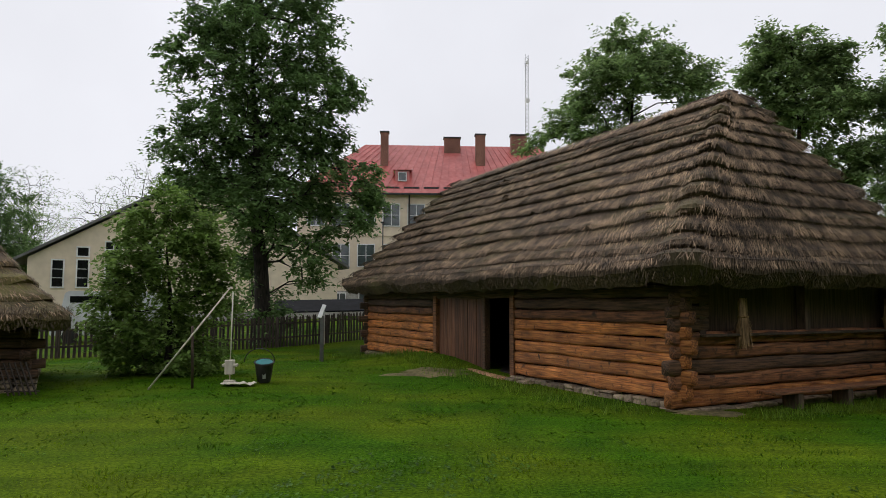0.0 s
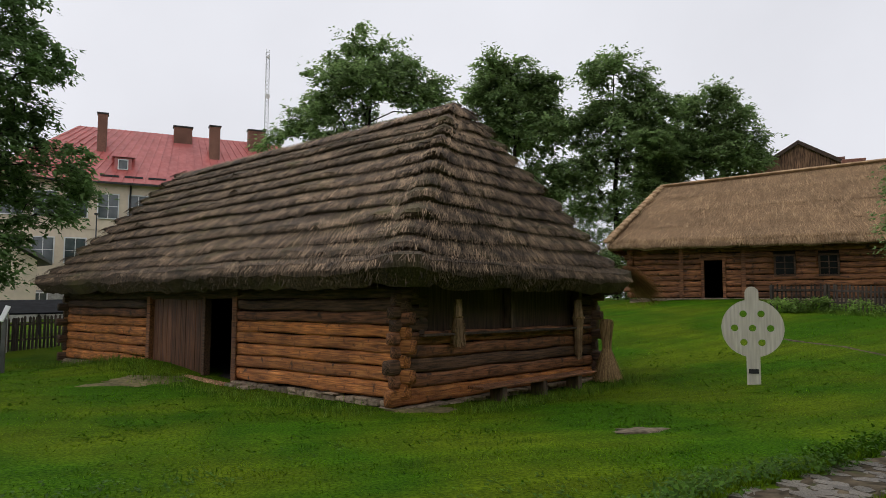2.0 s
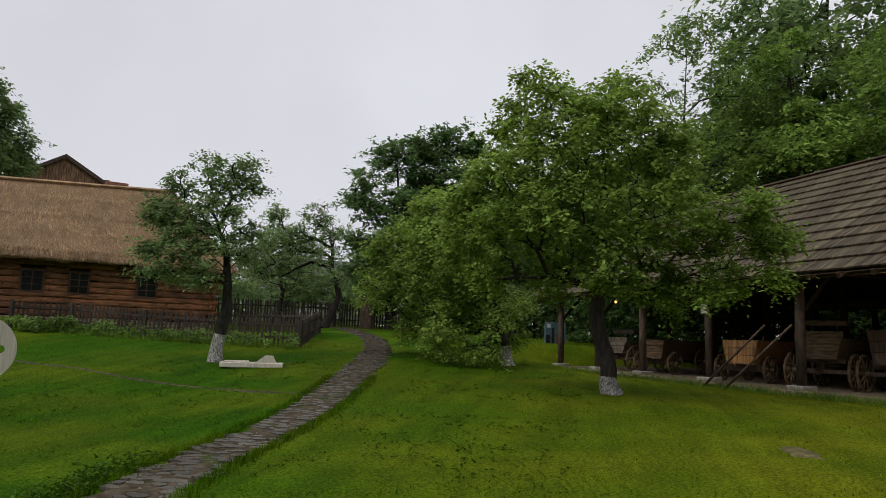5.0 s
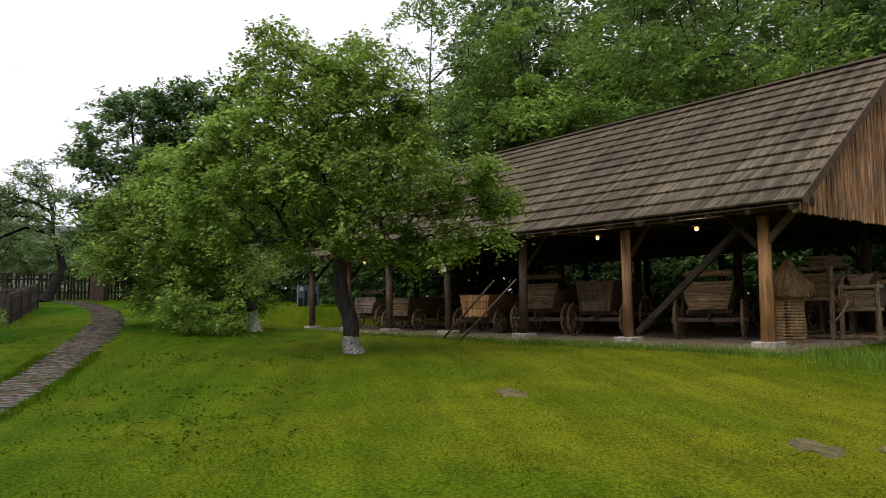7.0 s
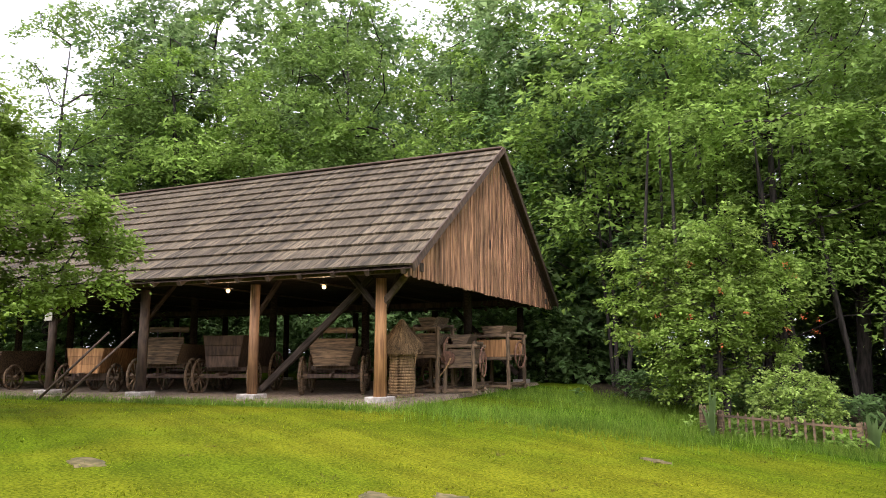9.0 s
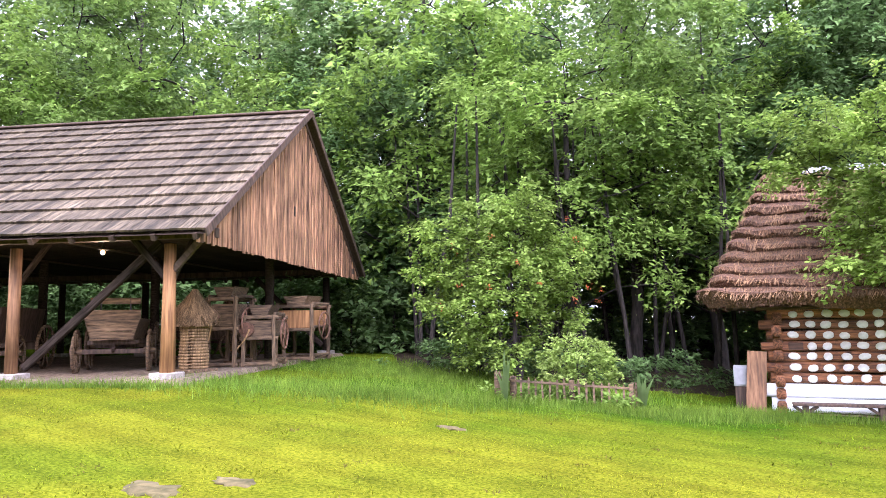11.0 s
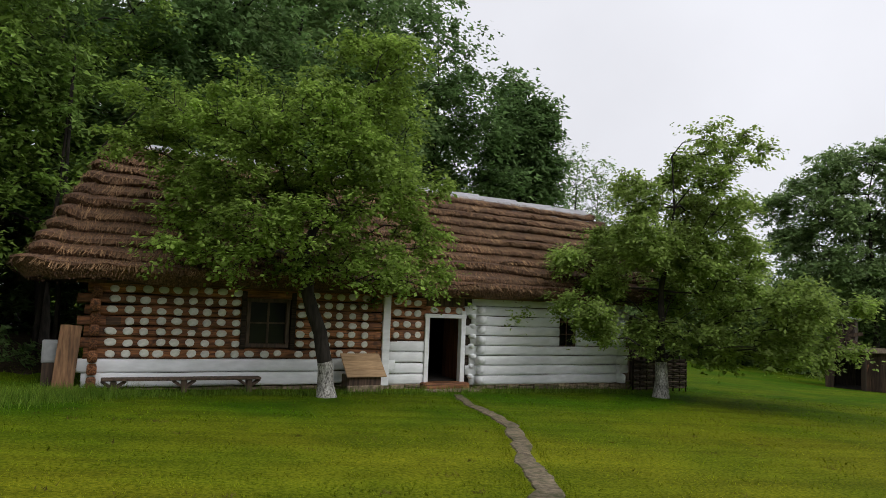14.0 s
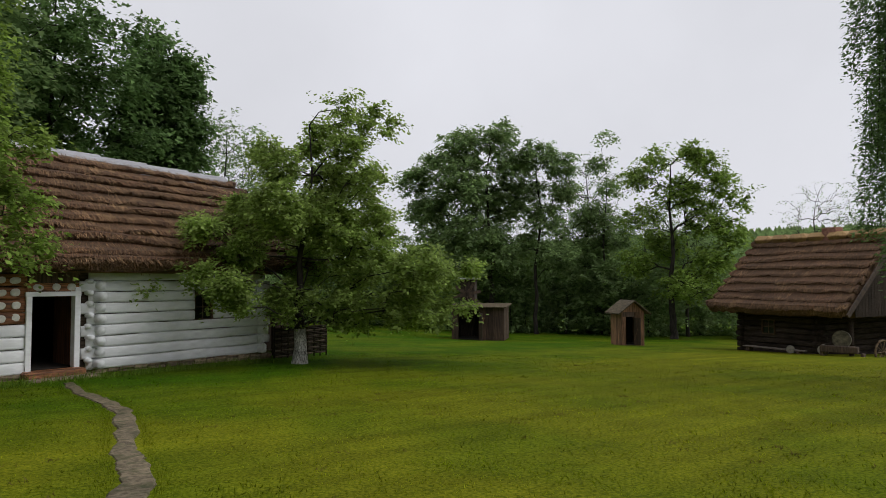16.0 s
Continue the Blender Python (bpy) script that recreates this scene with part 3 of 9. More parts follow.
def heights(p):
    # a low grassy mound lies before the barn doors
    u = 0.469 * (p[:, 0] + 0.5) - 0.883 * (p[:, 1] - 20.5)
    w = 0.883 * (p[:, 0] + 0.5) + 0.469 * (p[:, 1] - 20.5)
    mound = 0.36 * np.exp(-(u / 2.1) ** 2 - (w / 1.3) ** 2)
    z = np.sqrt(((p[:, None, :2] - KNOTS[None, :, :2]) ** 2).sum(2) + 4.0) @ COEF + mound
    # the slope is cut level for the wagon shed
    u = -0.853 * (p[:, 0] - 27.09) - 0.522 * (p[:, 1] + 1.51)
    w = 0.522 * (p[:, 0] - 27.09) - 0.853 * (p[:, 1] + 1.51)
    out = np.hypot(np.maximum(0, np.maximum(-9.6 - u, u - 14.0)), np.maximum(0, np.maximum(-0.7 - w, w - 13.0)))
    q = np.clip(1 - out / 3.0, 0, 1)
    return z - np.maximum(0, z - 0.42) * q * q * (3 - 2 * q)


def gz(x, y):
    return float(heights(np.array([[x, y]]))[0])


radii = np.concatenate(([0.0], np.linspace(1, 50, 75), 50 * (3500 / 50) ** (np.arange(1, 26) / 25)))
NA = 200
ang = np.linspace(0, 2 * np.pi, NA, endpoint=False)
gp = np.array([(r * math.cos(q), r * math.sin(q)) for r in radii[1:] for q in ang])
gh = heights(gp)
small = np.array([0.012 * noise.noise((x * 0.8, y * 0.8, 0)) for x, y in gp])
gh = gh + np.where(np.hypot(gp[:, 0], gp[:, 1]) < 60, small, 0)
gv = [(0, 0, gz(0, 0))] + [(x, y, z) for (x, y), z in zip(gp, gh)]
gf = [(0, 1 + i, 1 + (i + 1) % NA) for i in range(NA)]
for r in range(len(radii) - 2):
    for i in range(NA):
        p, q = 1 + r * NA + i, 1 + r * NA + (i + 1) % NA
        gf.append((p, p + NA, q + NA, q))
tagged(raw("ground", gv, gf, M_LAWN, None, "", True), "short mown wet green lawn with yellowish patches", "lawn", kind="structure")


# ---- log house with the barn doors ----
rng = random.Random(5)
A = root("thatched_log_house", -2.80, 25.85, -0.1, -62.0, "log cottage with a mossy grey stepped thatch roof", "log house")
AW, AL_ = 7.3, 14.9
hs = [0.3, 0.27, 0.26, 0.26, 0.25, 0.24, 0.24, 0.24]
door_a = (5.5, 9.55, -0.2, 1.9)
# top courses, front and gable, take darker wood to stand in for eave shade
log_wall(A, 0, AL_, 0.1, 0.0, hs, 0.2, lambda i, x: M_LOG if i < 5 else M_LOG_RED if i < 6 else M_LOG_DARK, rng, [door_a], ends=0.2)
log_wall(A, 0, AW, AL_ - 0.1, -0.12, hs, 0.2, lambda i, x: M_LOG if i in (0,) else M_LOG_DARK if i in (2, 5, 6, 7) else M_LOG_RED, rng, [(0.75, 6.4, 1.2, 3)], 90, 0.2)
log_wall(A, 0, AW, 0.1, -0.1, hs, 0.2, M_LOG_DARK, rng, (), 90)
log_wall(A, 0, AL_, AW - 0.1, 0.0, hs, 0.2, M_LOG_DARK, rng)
thatch(A, -0.65, AL_ + 0.65, -0.65, AW + 0.65, 2.25, 1.0, AL_ - 1.75, 6.35, 6.5, 12, (M_THATCH, M_STRAW, M_STRAW_DARK), rng, lip=0.18, straw=90000, straw_len=0.36, eave=0.25)


# ---- long log house with the smooth roof ----
rng = random.Random(6)
B = root("long_log_house", 21.07, 28.7, 1.95, -45.97, "long log cottage with smooth tan thatched roof", "log house")
BL, BW = 14.2, 7.0
win_b = [(6.36, 7.25), (8.13, 8.95), (10.8, 11.68)]
door_b = (3.4, 4.23, -0.2, 1.74)
log_wall(B, 0, BL, 0.1, 0.0, [0.26] * 9, 0.2, M_LOG_RED, rng, [door_b] + [(p, q, 0.94, 1.93) for p, q in win_b])
log_wall(B, 0, BW, BL - 0.1, 0.0, [0.26] * 9, 0.2, M_LOG_RED, rng, (), 90)
log_wall(B, 0, BW, 0.1, 0.0, [0.26] * 9, 0.2, M_LOG_RED, rng, (), 90)
thatch(B, -0.95, BL + 0.8, -0.75, BW + 0.75, 2.55, 1.25, BL - 1.5, 5.85, 6.5, 4, (M_THATCH_TAN, M_STRAW_TAN), rng, lip=0.025, straw=30000, straw_len=0.6)

# ---- whitewashed cottage ----
rng = random.Random(7)
W = root("whitewashed_cottage", 5.57, -17.3, -0.5, -165.0, "log cottage, partly whitewashed and dotted, red-brown thatch", "cottage")
WL, WW = 14.9, 6.4
# most upper courses keep the darker red wood, eave shade put into colour
log_wall(W, 0, 7.0, 0.1, 0.0, [0.33, 0.31, 0.24, 0.24, 0.24, 0.24, 0.24, 0.24, 0.24], 0.2, lambda i, x: M_WHITE if i < 2 else M_LOG_WARM if i in (2, 3, 4, 6) else M_LOG_RED, rng, [(3.3, 4.45, 0.85, 2.15)])
log_wall(W, 7.0, 8.1, 0.1, -0.05, [0.29] * 8, 0.2, lambda i, x: M_WHITE if i < 4 else M_LOG_RED, rng, (), 0, 0.0)
log_wall(W, 9.6, WL, 0.06, -0.1, [0.276] * 9, 0.22, M_WHITE, rng, [(12.5, 13.15, 0.96, 1.76)])
for i in range(8):
    log(W, 9.72 + 0.03 * (i % 2), (-0.34, -0.22)[i % 2], 0.06 + 0.276 * i, 0.55, 0.22 - 0.02 * (i % 2), 0.2, M_WHITE, rng, 90, "log_end")
    log(W, 9.5 + 0.02 * (i % 3), (-0.16, -0.1)[i % 2], 0.16 + 0.276 * i, 0.3, 0.13, 0.15, M_WHITE, rng, 90, "log_end")
log_wall(W, 0, WW, 0.1, 0.0, [0.28] * 8, 0.2, M_LOG_RED, rng, (), 90)
log_wall(W, 0, WW, WL - 0.1, -0.1, [0.28] * 8, 0.2, M_WHITE, rng, (), 90)
thatch(W, -1.35, WL + 2.2, -0.65, WW + 0.65, 2.42, 0.35, WL + 0.9, 6.0, 5.5, 11, (M_THATCH_RED, M_STRAW_RED, M_THATCH_RED), rng, lip=0.2, straw=44000, eave=0.1)

# ---- open shed ----
rng = random.Random(8)
S = root("open_wagon_shed", 27.09, -1.51, 0.65, -148.56, "open timber wagon shed with a grey shingle roof", "shed")
SX0, SX1, SY0, SY1, SZE, SZR = -9.3, 14.5, -0.95, 12.95, 2.95, 7.6
YARD = pose(26.65, -0.74, 0.65, 0, 0, -145.06)


# ---- house with the bench ----
D = root("dark_log_house", -32.7, -18.6, -1.9, 78.0, "dark log house with a brown stepped thatch roof", "log house")
rng = random.Random(9)
log_wall(D, 0.4, 4.6, 0.1, 0.0, [0.26] * 8, 0.2, M_LOG_BLACK, rng)
log_wall(D, 0, 6, 4.5, 0.0, [0.26] * 8, 0.2, M_LOG_BLACK, rng, (), 90)
log_wall(D, 0, 6, 0.5, 0.0, [0.26] * 8, 0.2, M_LOG_BLACK, rng, (), 90)
thatch(D, -0.75, 6.12, -0.8, 6.8, 2.15, -0.7, 6.07, 5.5, 5.5, 9, (M_THATCH_RED, M_STRAW_RED), rng, radius=0.1, straw=16000, eave=0.24)


# ---- trees ----
def tube(pts, rad, v, f, seg=7):
    pts = [Vector(p) for p in pts]
    for i, p in enumerate(pts):
        d = (pts[min(i + 1, len(pts) - 1)] - pts[max(i - 1, 0)]).normalized()
        s = d.orthogonal().normalized()
        t = d.cross(s)
        for k in range(seg):
            a = 2 * math.pi * k / seg
            v.append(tuple(p + (s * math.cos(a) + t * math.sin(a)) * rad[i]))
        if i:
            o = len(v) - 2 * seg
            for k in range(seg):
                f.append((o + k, o + (k + 1) % seg, o + seg + (k + 1) % seg, o + seg + k))


def leaves(centres, radii, per, size, nr, droop=0.25, flat=0.5, squash=0.75, out=0.5, fan=0.0, tri=False):
    """Leaves round the clump centres, facing up and outwards; fan lets a clump slope down away from the stem."""
    n = len(centres) * per
    c = np.repeat(centres, per, 0)
    r = np.repeat(radii, per)[:, None]
    off = nr.randn(n, 3)
    off /= np.linalg.norm(off, axis=1)[:, None]
    off *= nr.rand(n, 1) ** 0.45
    h = c - np.mean(centres, 0)
    h[:, 2] = 0
    h /= np.linalg.norm(h, axis=1)[:, None] + 0.3
    off[:, 2] *= squash
    off[:, 2] -= fan * (off * h).sum(1)
    p = c + off * r
    up = nr.randn(n, 3) * flat + h * out
    up[:, 2] += 1
    up /= np.linalg.norm(up, axis=1)[:, None]
    d = off * 0.6 + h * 0.4 + nr.randn(n, 3) * 0.6
    d[:, 2] -= droop
    d -= up * (d * up).sum(1)[:, None]
    d /= np.linalg.norm(d, axis=1)[:, None] + 1e-9
    s = np.cross(d, up)
    ln = size * nr.uniform(0.6, 1.3, (n, 1))
    w = s * ln * 0.33
    if tri:
        return np.stack((p - w, p + w, p + d * ln), 1)
    m = p + d * ln * 0.45
    return np.stack((p, m + w, p + d * ln, m - w), 1)


def crown_points(blobs, n, nr, shell=0.55):
    vol = np.array([b[3] * b[4] + b[4] * b[5] for b in blobs])
    pick = nr.choice(len(blobs), n, p=vol / vol.sum())
    b = np.array(blobs)[pick]
    d = nr.randn(n, 3)
    d /= np.linalg.norm(d, axis=1)[:, None]
    rr = shell + (1 - shell) * nr.rand(n, 1) ** 0.7
    return b[:, :3] + d * rr * b[:, 3:]


def boughs(cp, stem, r0, nr, first=0.3, lift=0.1, top=0.35):
    """Joins every clump to the nearest bough that lies below it; the boughs swell with what they carry. Gives nodes, parents and radii."""
    m0, n = len(stem), len(cp)
    pos = np.zeros((m0 + 2 * n, 3))
    pos[:m0] = stem
    parent = np.arange(-1, m0 + 2 * n - 1)
    way = np.zeros(m0 + 2 * n)
    away = np.min(np.linalg.norm(cp[:, None] - pos[None, :m0], axis=2), axis=1)
    j0, m = max(1, int(first * m0)), m0
    for i in np.argsort(away):
        p = cp[i]
        q = pos[j0:m]
        dist = np.linalg.norm(q - p, axis=1)
        j = j0 + int(np.argmin(dist + 0.25 * way[j0:m] + 2.5 * np.maximum(0, q[:, 2] - p[2] - 0.1 * dist)))
        d = np.linalg.norm(pos[j] - p)
        pos[m] = pos[j] * 0.45 + p * 0.55 + nr.randn(3) * 0.07 * d + np.array((0, 0, lift * d))
        pos[m + 1] = p
        parent[m], parent[m + 1] = j, m
        way[m], way[m + 1] = way[j] + 0.5 * d, way[j] + d
        m += 2
    load = np.zeros(m)
    load[m0 + 1::2] = 1
    for k in range(m - 1, 0, -1):
        load[parent[k]] += load[k]
    rad = r0 * 0.62 * (np.maximum(load, 1) / n) ** 0.47
    rad[:m0] = np.maximum(r0 * 0.05, r0 * (np.maximum(load[:m0], 1) / n) ** 0.5 * np.linspace(1, top, m0))
    rad[0] = r0 * 1.3
    return pos, parent, rad, load


def limb_mesh(pos, parent, rad, load, m0, seg=5, least=1):
    """One tapered tube for each stretch of bough that carries enough."""
    k = np.array([i for i in range(m0, len(pos)) if load[i] >= least], int)
    a, b = pos[parent[k]], pos[k]
    d = b - a
    d /= np.linalg.norm(d, axis=1)[:, None] + 1e-9
    side = np.cross(d, np.where(np.abs(d[:, 2:]) > 0.9, np.array([[1.0, 0, 0]]), np.array([[0, 0, 1.0]])))
    side /= np.linalg.norm(side, axis=1)[:, None] + 1e-9
    up = np.cross(side, d)
    ra = np.where(parent[k] < m0, rad[k] * 1.25, np.minimum(rad[parent[k]], rad[k] * 2.2))
    ang_ = np.linspace(0, 2 * np.pi, seg, endpoint=False)
    ring = side[:, None] * np.cos(ang_)[None, :, None] + up[:, None] * np.sin(ang_)[None, :, None]
    v = np.concatenate((a[:, None] + ring * ra[:, None, None], b[:, None] + ring * rad[k][:, None, None]), 1).reshape(-1, 3)
    f = []
    for e in range(len(k)):
        o = e * 2 * seg
        f += [(o + q, o + (q + 1) % seg, o + seg + (q + 1) % seg, o + seg + q) for q in range(seg)]
    return v.tolist(), f


def sprays(cp, heading, radii, per, size, nr, droop=0.3, twigs=5, flat=0.45, tri=False, wide=0.33, tier=1.0):
    """Leaves set along short drooping twigs that spread from the end of each bough."""
    n = len(cp)
    tw = nr.randn(n, twigs, 3)
    tw /= np.linalg.norm(tw, axis=2)[:, :, None]
    tw = tw * 0.85 + heading[:, None] * 0.65
    tw[:, :, 2] = tw[:, :, 2] * 0.6 * tier + 0.08
    tw *= nr.uniform(0.55, 1.2, (n, twigs, 1))
    i = np.repeat(np.arange(n), per)
    t = tw[i, nr.randint(0, twigs, len(i))]
    u = nr.rand(len(i), 1) ** 0.65
    r = radii[i][:, None]
    p = cp[i] + (t * u + nr.randn(len(i), 3) * np.array([0.12, 0.12, 0.12 * tier])) * r
    p[:, 2] -= (droop * u * u * r)[:, 0]
    up = nr.randn(len(i), 3) * flat + t * 0.35
    up[:, 2] += 1
    up /= np.linalg.norm(up, axis=1)[:, None]
    d = t * 0.8 + nr.randn(len(i), 3) * 0.6
    d[:, 2] -= droop + 0.2 * u[:, 0]
    d -= up * (d * up).sum(1)[:, None]
    d /= np.linalg.norm(d, axis=1)[:, None] + 1e-9
    ln = size * nr.uniform(0.6, 1.3, (len(i), 1))
    w = np.cross(d, up) * ln * wide
    if tri:
        return np.stack((p - w, p + w, p + d * ln), 1)
    mid = p + d * ln * 0.45
    return np.stack((p, mid + w, p + d * ln, mid - w), 1)


def tree(name, label, x, y, blobs, trunk, r0, leaf, clumps, per, size, seed, clump_r=0.45, category="tree", limed=0.0, z=None, bark=None, shell=0.5, droop=0.3, turn=0, group="", tri=False, twigs=5, least=1, seg=5, first=0.3, lift=0.1, wide=0.33, tier=1.0, top=0.35):
    """trunk: points of the stem from its foot; blobs: the crown's lobes (x, y, z, rx, ry, rz), all from the foot."""
    nr = np.random.RandomState(seed)
    t = root(name, x, y, (gz(x, y) if z is None else z) - 0.04, turn, label, category, group)
    cp = crown_points(blobs, clumps, nr, shell)
    pts = [Vector(p) for p in trunk]
    while len(pts) < 9:
        fine = [pts[0]]
        for a, b in zip(pts, pts[1:]):
            fine += [a.lerp(b, 0.5) + Vector((*(nr.randn(2) * (0.1 * r0 + 0.025 * (b - a).length)), 0)), b]
        pts = fine
    pos, parent, rad, load = boughs(cp, np.array(pts), r0, nr, first, lift, top)
    v, f = limb_mesh(pos, parent, rad, load, len(pts), seg, least)
    tube(pts, rad[:len(pts)].tolist(), v, f, 9)
    raw("trunk", v, f, bark or M_BARK, t, "", True)
    if limed:
        tv, tf = [], []
        way, wide_ = [pts[0]], [rad[0] * 1.06]
        for i in range(1, len(pts)):
            q = min(1.0, (limed - way[-1].z) / max(0.05, pts[i].z - way[-1].z))
            wide_.append((rad[i - 1] + (rad[i] - rad[i - 1]) * q) * 1.06)
            way.append(way[-1].lerp(pts[i], q))
            if q < 1:
                break
        tube(way, wide_, tv, tf, 10)
        raw("limewash_band", tv, tf, M_BARK_WHITE if limed > 0.5 else M_BARK_GREY, t, "white limewashed band", True)
    ends = np.arange(len(pts) + 1, len(pos), 2)
    heading = pos[ends] - pos[parent[ends]]
    heading /= np.linalg.norm(heading, axis=1)[:, None] + 1e-9
    cr = clump_r * nr.uniform(0.6, 1.25, clumps)
    quads("crown", sprays(pos[ends], heading, cr, per, size, nr, droop, twigs, tri=tri, wide=wide, tier=tier), leaf, t, tri=tri)
    return t


def crown(lobes, az, seed, depth=0.75):
    """Lobes given as (to the right, up, radius) for one who looks along az, spread in depth."""
    r_ = random.Random(seed)
    side = max(abs(p[0]) for p in lobes)
    c, s_ = math.cos(radians(az)), math.sin(radians(az))
    out = []
    for right, up, rad in lobes:
        room = depth * side * math.sqrt(max(0.05, 1 - (right / side) ** 2 * 0.9))
        room *= 1.2 - 0.85 * up / max(p[1] for p in lobes)
        for k in range(2):
            d = r_.uniform(-room, room)
            q = rad * (1 if k == 0 else 0.9)
            out.append((right * c + d * s_, -right * s_ + d * c, up, q, q, q * 0.9))
    return out


def around(az, r, ex=0.9, ey=0.2):
    return ex + r * math.sin(radians(az)), ey + r * math.cos(radians(az))


# fruit trees with limewashed stems
tree("apple_tree", "slender apple tree with limewashed trunk on the lawn", 19.3, 11.6, crown([(-0.5, 5.6, 0.38), (0.4, 5.6, 0.45), (-1.2, 5.1, 0.52), (-0.2, 4.9, 0.63), (0.7, 5.1, 0.3), (-1.7, 4.2, 0.45), (-1.3, 4.1, 0.62), (-0.2, 4.1, 0.69), (0.7, 3.9, 0.38), (-1.8, 3.2, 0.38), (-1, 3.2, 0.69), (0.2, 3.2, 0.58), (-1.3, 2.6, 0.45), (-0.5, 2.4, 0.44), (0.9, 3.3, 0.22), (-2, 2.7, 0.26)], 60.5, 11, 0.6), [(0, 0, 0), (0.04, -0.07, 0.8), (0.1, -0.17, 1.7), (0.08, -0.12, 2.6), (0, 0, 3.4)], 0.17, M_LEAF_COOL_HAZE, 360, 62, 0.1, 11, 0.4, limed=0.8, twigs=6, first=0.5, top=0.6)
tree("apple_tree", "wide bright green apple tree with leaning limewashed trunk", 17.6, 0.8, crown([(-2.1, 7.5, 0.26), (-2.2, 6.8, 0.42), (-1.5, 7, 0.42), (-2.6, 6.2, 0.31), (-0.7, 7, 0.42), (0, 7.2, 0.48), (-1.9, 6, 0.67), (-0.9, 6.1, 0.72), (0.1, 6.4, 0.61), (0.8, 5.9, 0.61), (-2.7, 5.1, 0.72), (-1.6, 4.9, 0.96), (-0.3, 5.2, 0.95), (1.1, 5.1, 0.71), (1.9, 4.6, 0.55), (-3.5, 4.3, 0.61), (2.7, 4.1, 0.49), (-2.4, 3.8, 0.81), (-1, 3.8, 0.94), (0.5, 3.9, 0.94), (1.9, 3.6, 0.65), (3.1, 3.6, 0.54), (3.5, 3.5, 0.3), (-3.5, 3.3, 0.6), (2.5, 2.8, 0.54), (3.3, 2.7, 0.3), (1, 2.7, 0.59), (-0.2, 2.7, 0.59), (2, 2.4, 0.35), (-1.3, 2.8, 0.59), (1.4, 2.1, 0.21), (-2.9, 2.7, 0.49)], 90.1, 12, 0.75), [(0, 0, 0), (0, 0.08, 0.6), (0.02, 0.25, 1.2), (0.05, 0.35, 1.8), (0.05, 0.3, 2.3)], 0.2, M_LEAF_APPLE, 1250, 60, 0.112, 12, 0.46, limed=0.42, twigs=6, first=0.55, top=0.8)
tree("apple_tree", "apple tree with low spreading crown behind another", 24.3, 3.9, crown([(-2.6, 5.3, 0.77), (-3.4, 4.3, 0.77), (-2.4, 4, 1), (-1.3, 3.2, 0.99), (-3.1, 2.8, 0.99), (-2, 2.2, 0.99), (-0.7, 1.9, 0.98), (-3.1, 1.4, 0.84), (-2.1, 0.9, 0.76), (-0.9, 0.7, 0.68), (0.1, 1.2, 0.68), (-3.7, 3.4, 0.69), (0.3, 2.2, 0.49), (-4.3, 2.5, 0.87), (-4.2, 3.8, 0.58), (-1.8, 4.6, 0.77)], 82.3, 13, 0.6), [(0, 0, 0), (0, 0.1, 0.8), (0, 0.4, 1.8), (0, 0.8, 4.0)], 0.2, M_LEAF_APPLE, 700, 56, 0.12, 13, 0.48, limed=0.7, twigs=6)
tree("apple_tree", "apple tree with leaning limewashed trunk before the cottage", 0.4, -17.1, crown([(-2.1, 7.4, 0.31), (-1.4, 7, 0.5), (-2.4, 6.7, 0.44), (-0.5, 7.5, 0.45), (0.2, 8.1, 0.37), (0.8, 8.4, 0.5), (1.3, 7.9, 0.56), (-3.7, 6.6, 0.42), (-4.4, 6.7, 0.31), (-2.9, 6.2, 0.55), (-4, 5.8, 0.61), (-4.6, 5.5, 0.36), (-1.7, 5.9, 0.74), (-0.2, 6.4, 0.85), (1, 7, 0.75), (1.7, 6.6, 0.41), (-3.4, 5.1, 0.74), (-2.3, 4.9, 0.73), (-1, 4.8, 0.73), (0.3, 5.4, 0.84), (1.5, 5.5, 0.6), (2.2, 4.9, 0.3), (-3.3, 4.1, 0.54), (-2.8, 3.4, 0.59), (-3.3, 3.1, 0.41), (-1.6, 3.7, 0.72), (-2, 2.9, 0.4), (0.4, 4.1, 0.59), (1.6, 4.2, 0.59), (2.1, 3.7, 0.47), (2.3, 2.9, 0.4), (1.4, 2.8, 0.47), (0.5, 2.8, 0.4), (0.9, 2.3, 0.23), (2.3, 2.4, 0.23), (-1.3, 3, 0.35), (-0.7, 3.8, 0.59), (-0.6, 3, 0.48), (-0.1, 4.7, 0.7), (-1.2, 5.6, 0.68), (1, 3.3, 0.53), (0.2, 3.4, 0.53), (-2.6, 4.2, 0.59), (1.2, 4.7, 0.54)], -177.6, 14, 0.6), [(0, 0, 0), (0.05, 0, 0.7), (0.22, 0, 1.5), (0.55, 0, 2.4), (0.65, 0, 3.1), (0.55, 0, 3.7), (0.4, 0.1, 4.3)], 0.18, M_LEAF_APPLE, 1200, 58, 0.11, 14, 0.44, limed=0.85, twigs=6, first=0.6, top=0.65)
x, y = around(-150.4, 21, 1.29, -0.88)
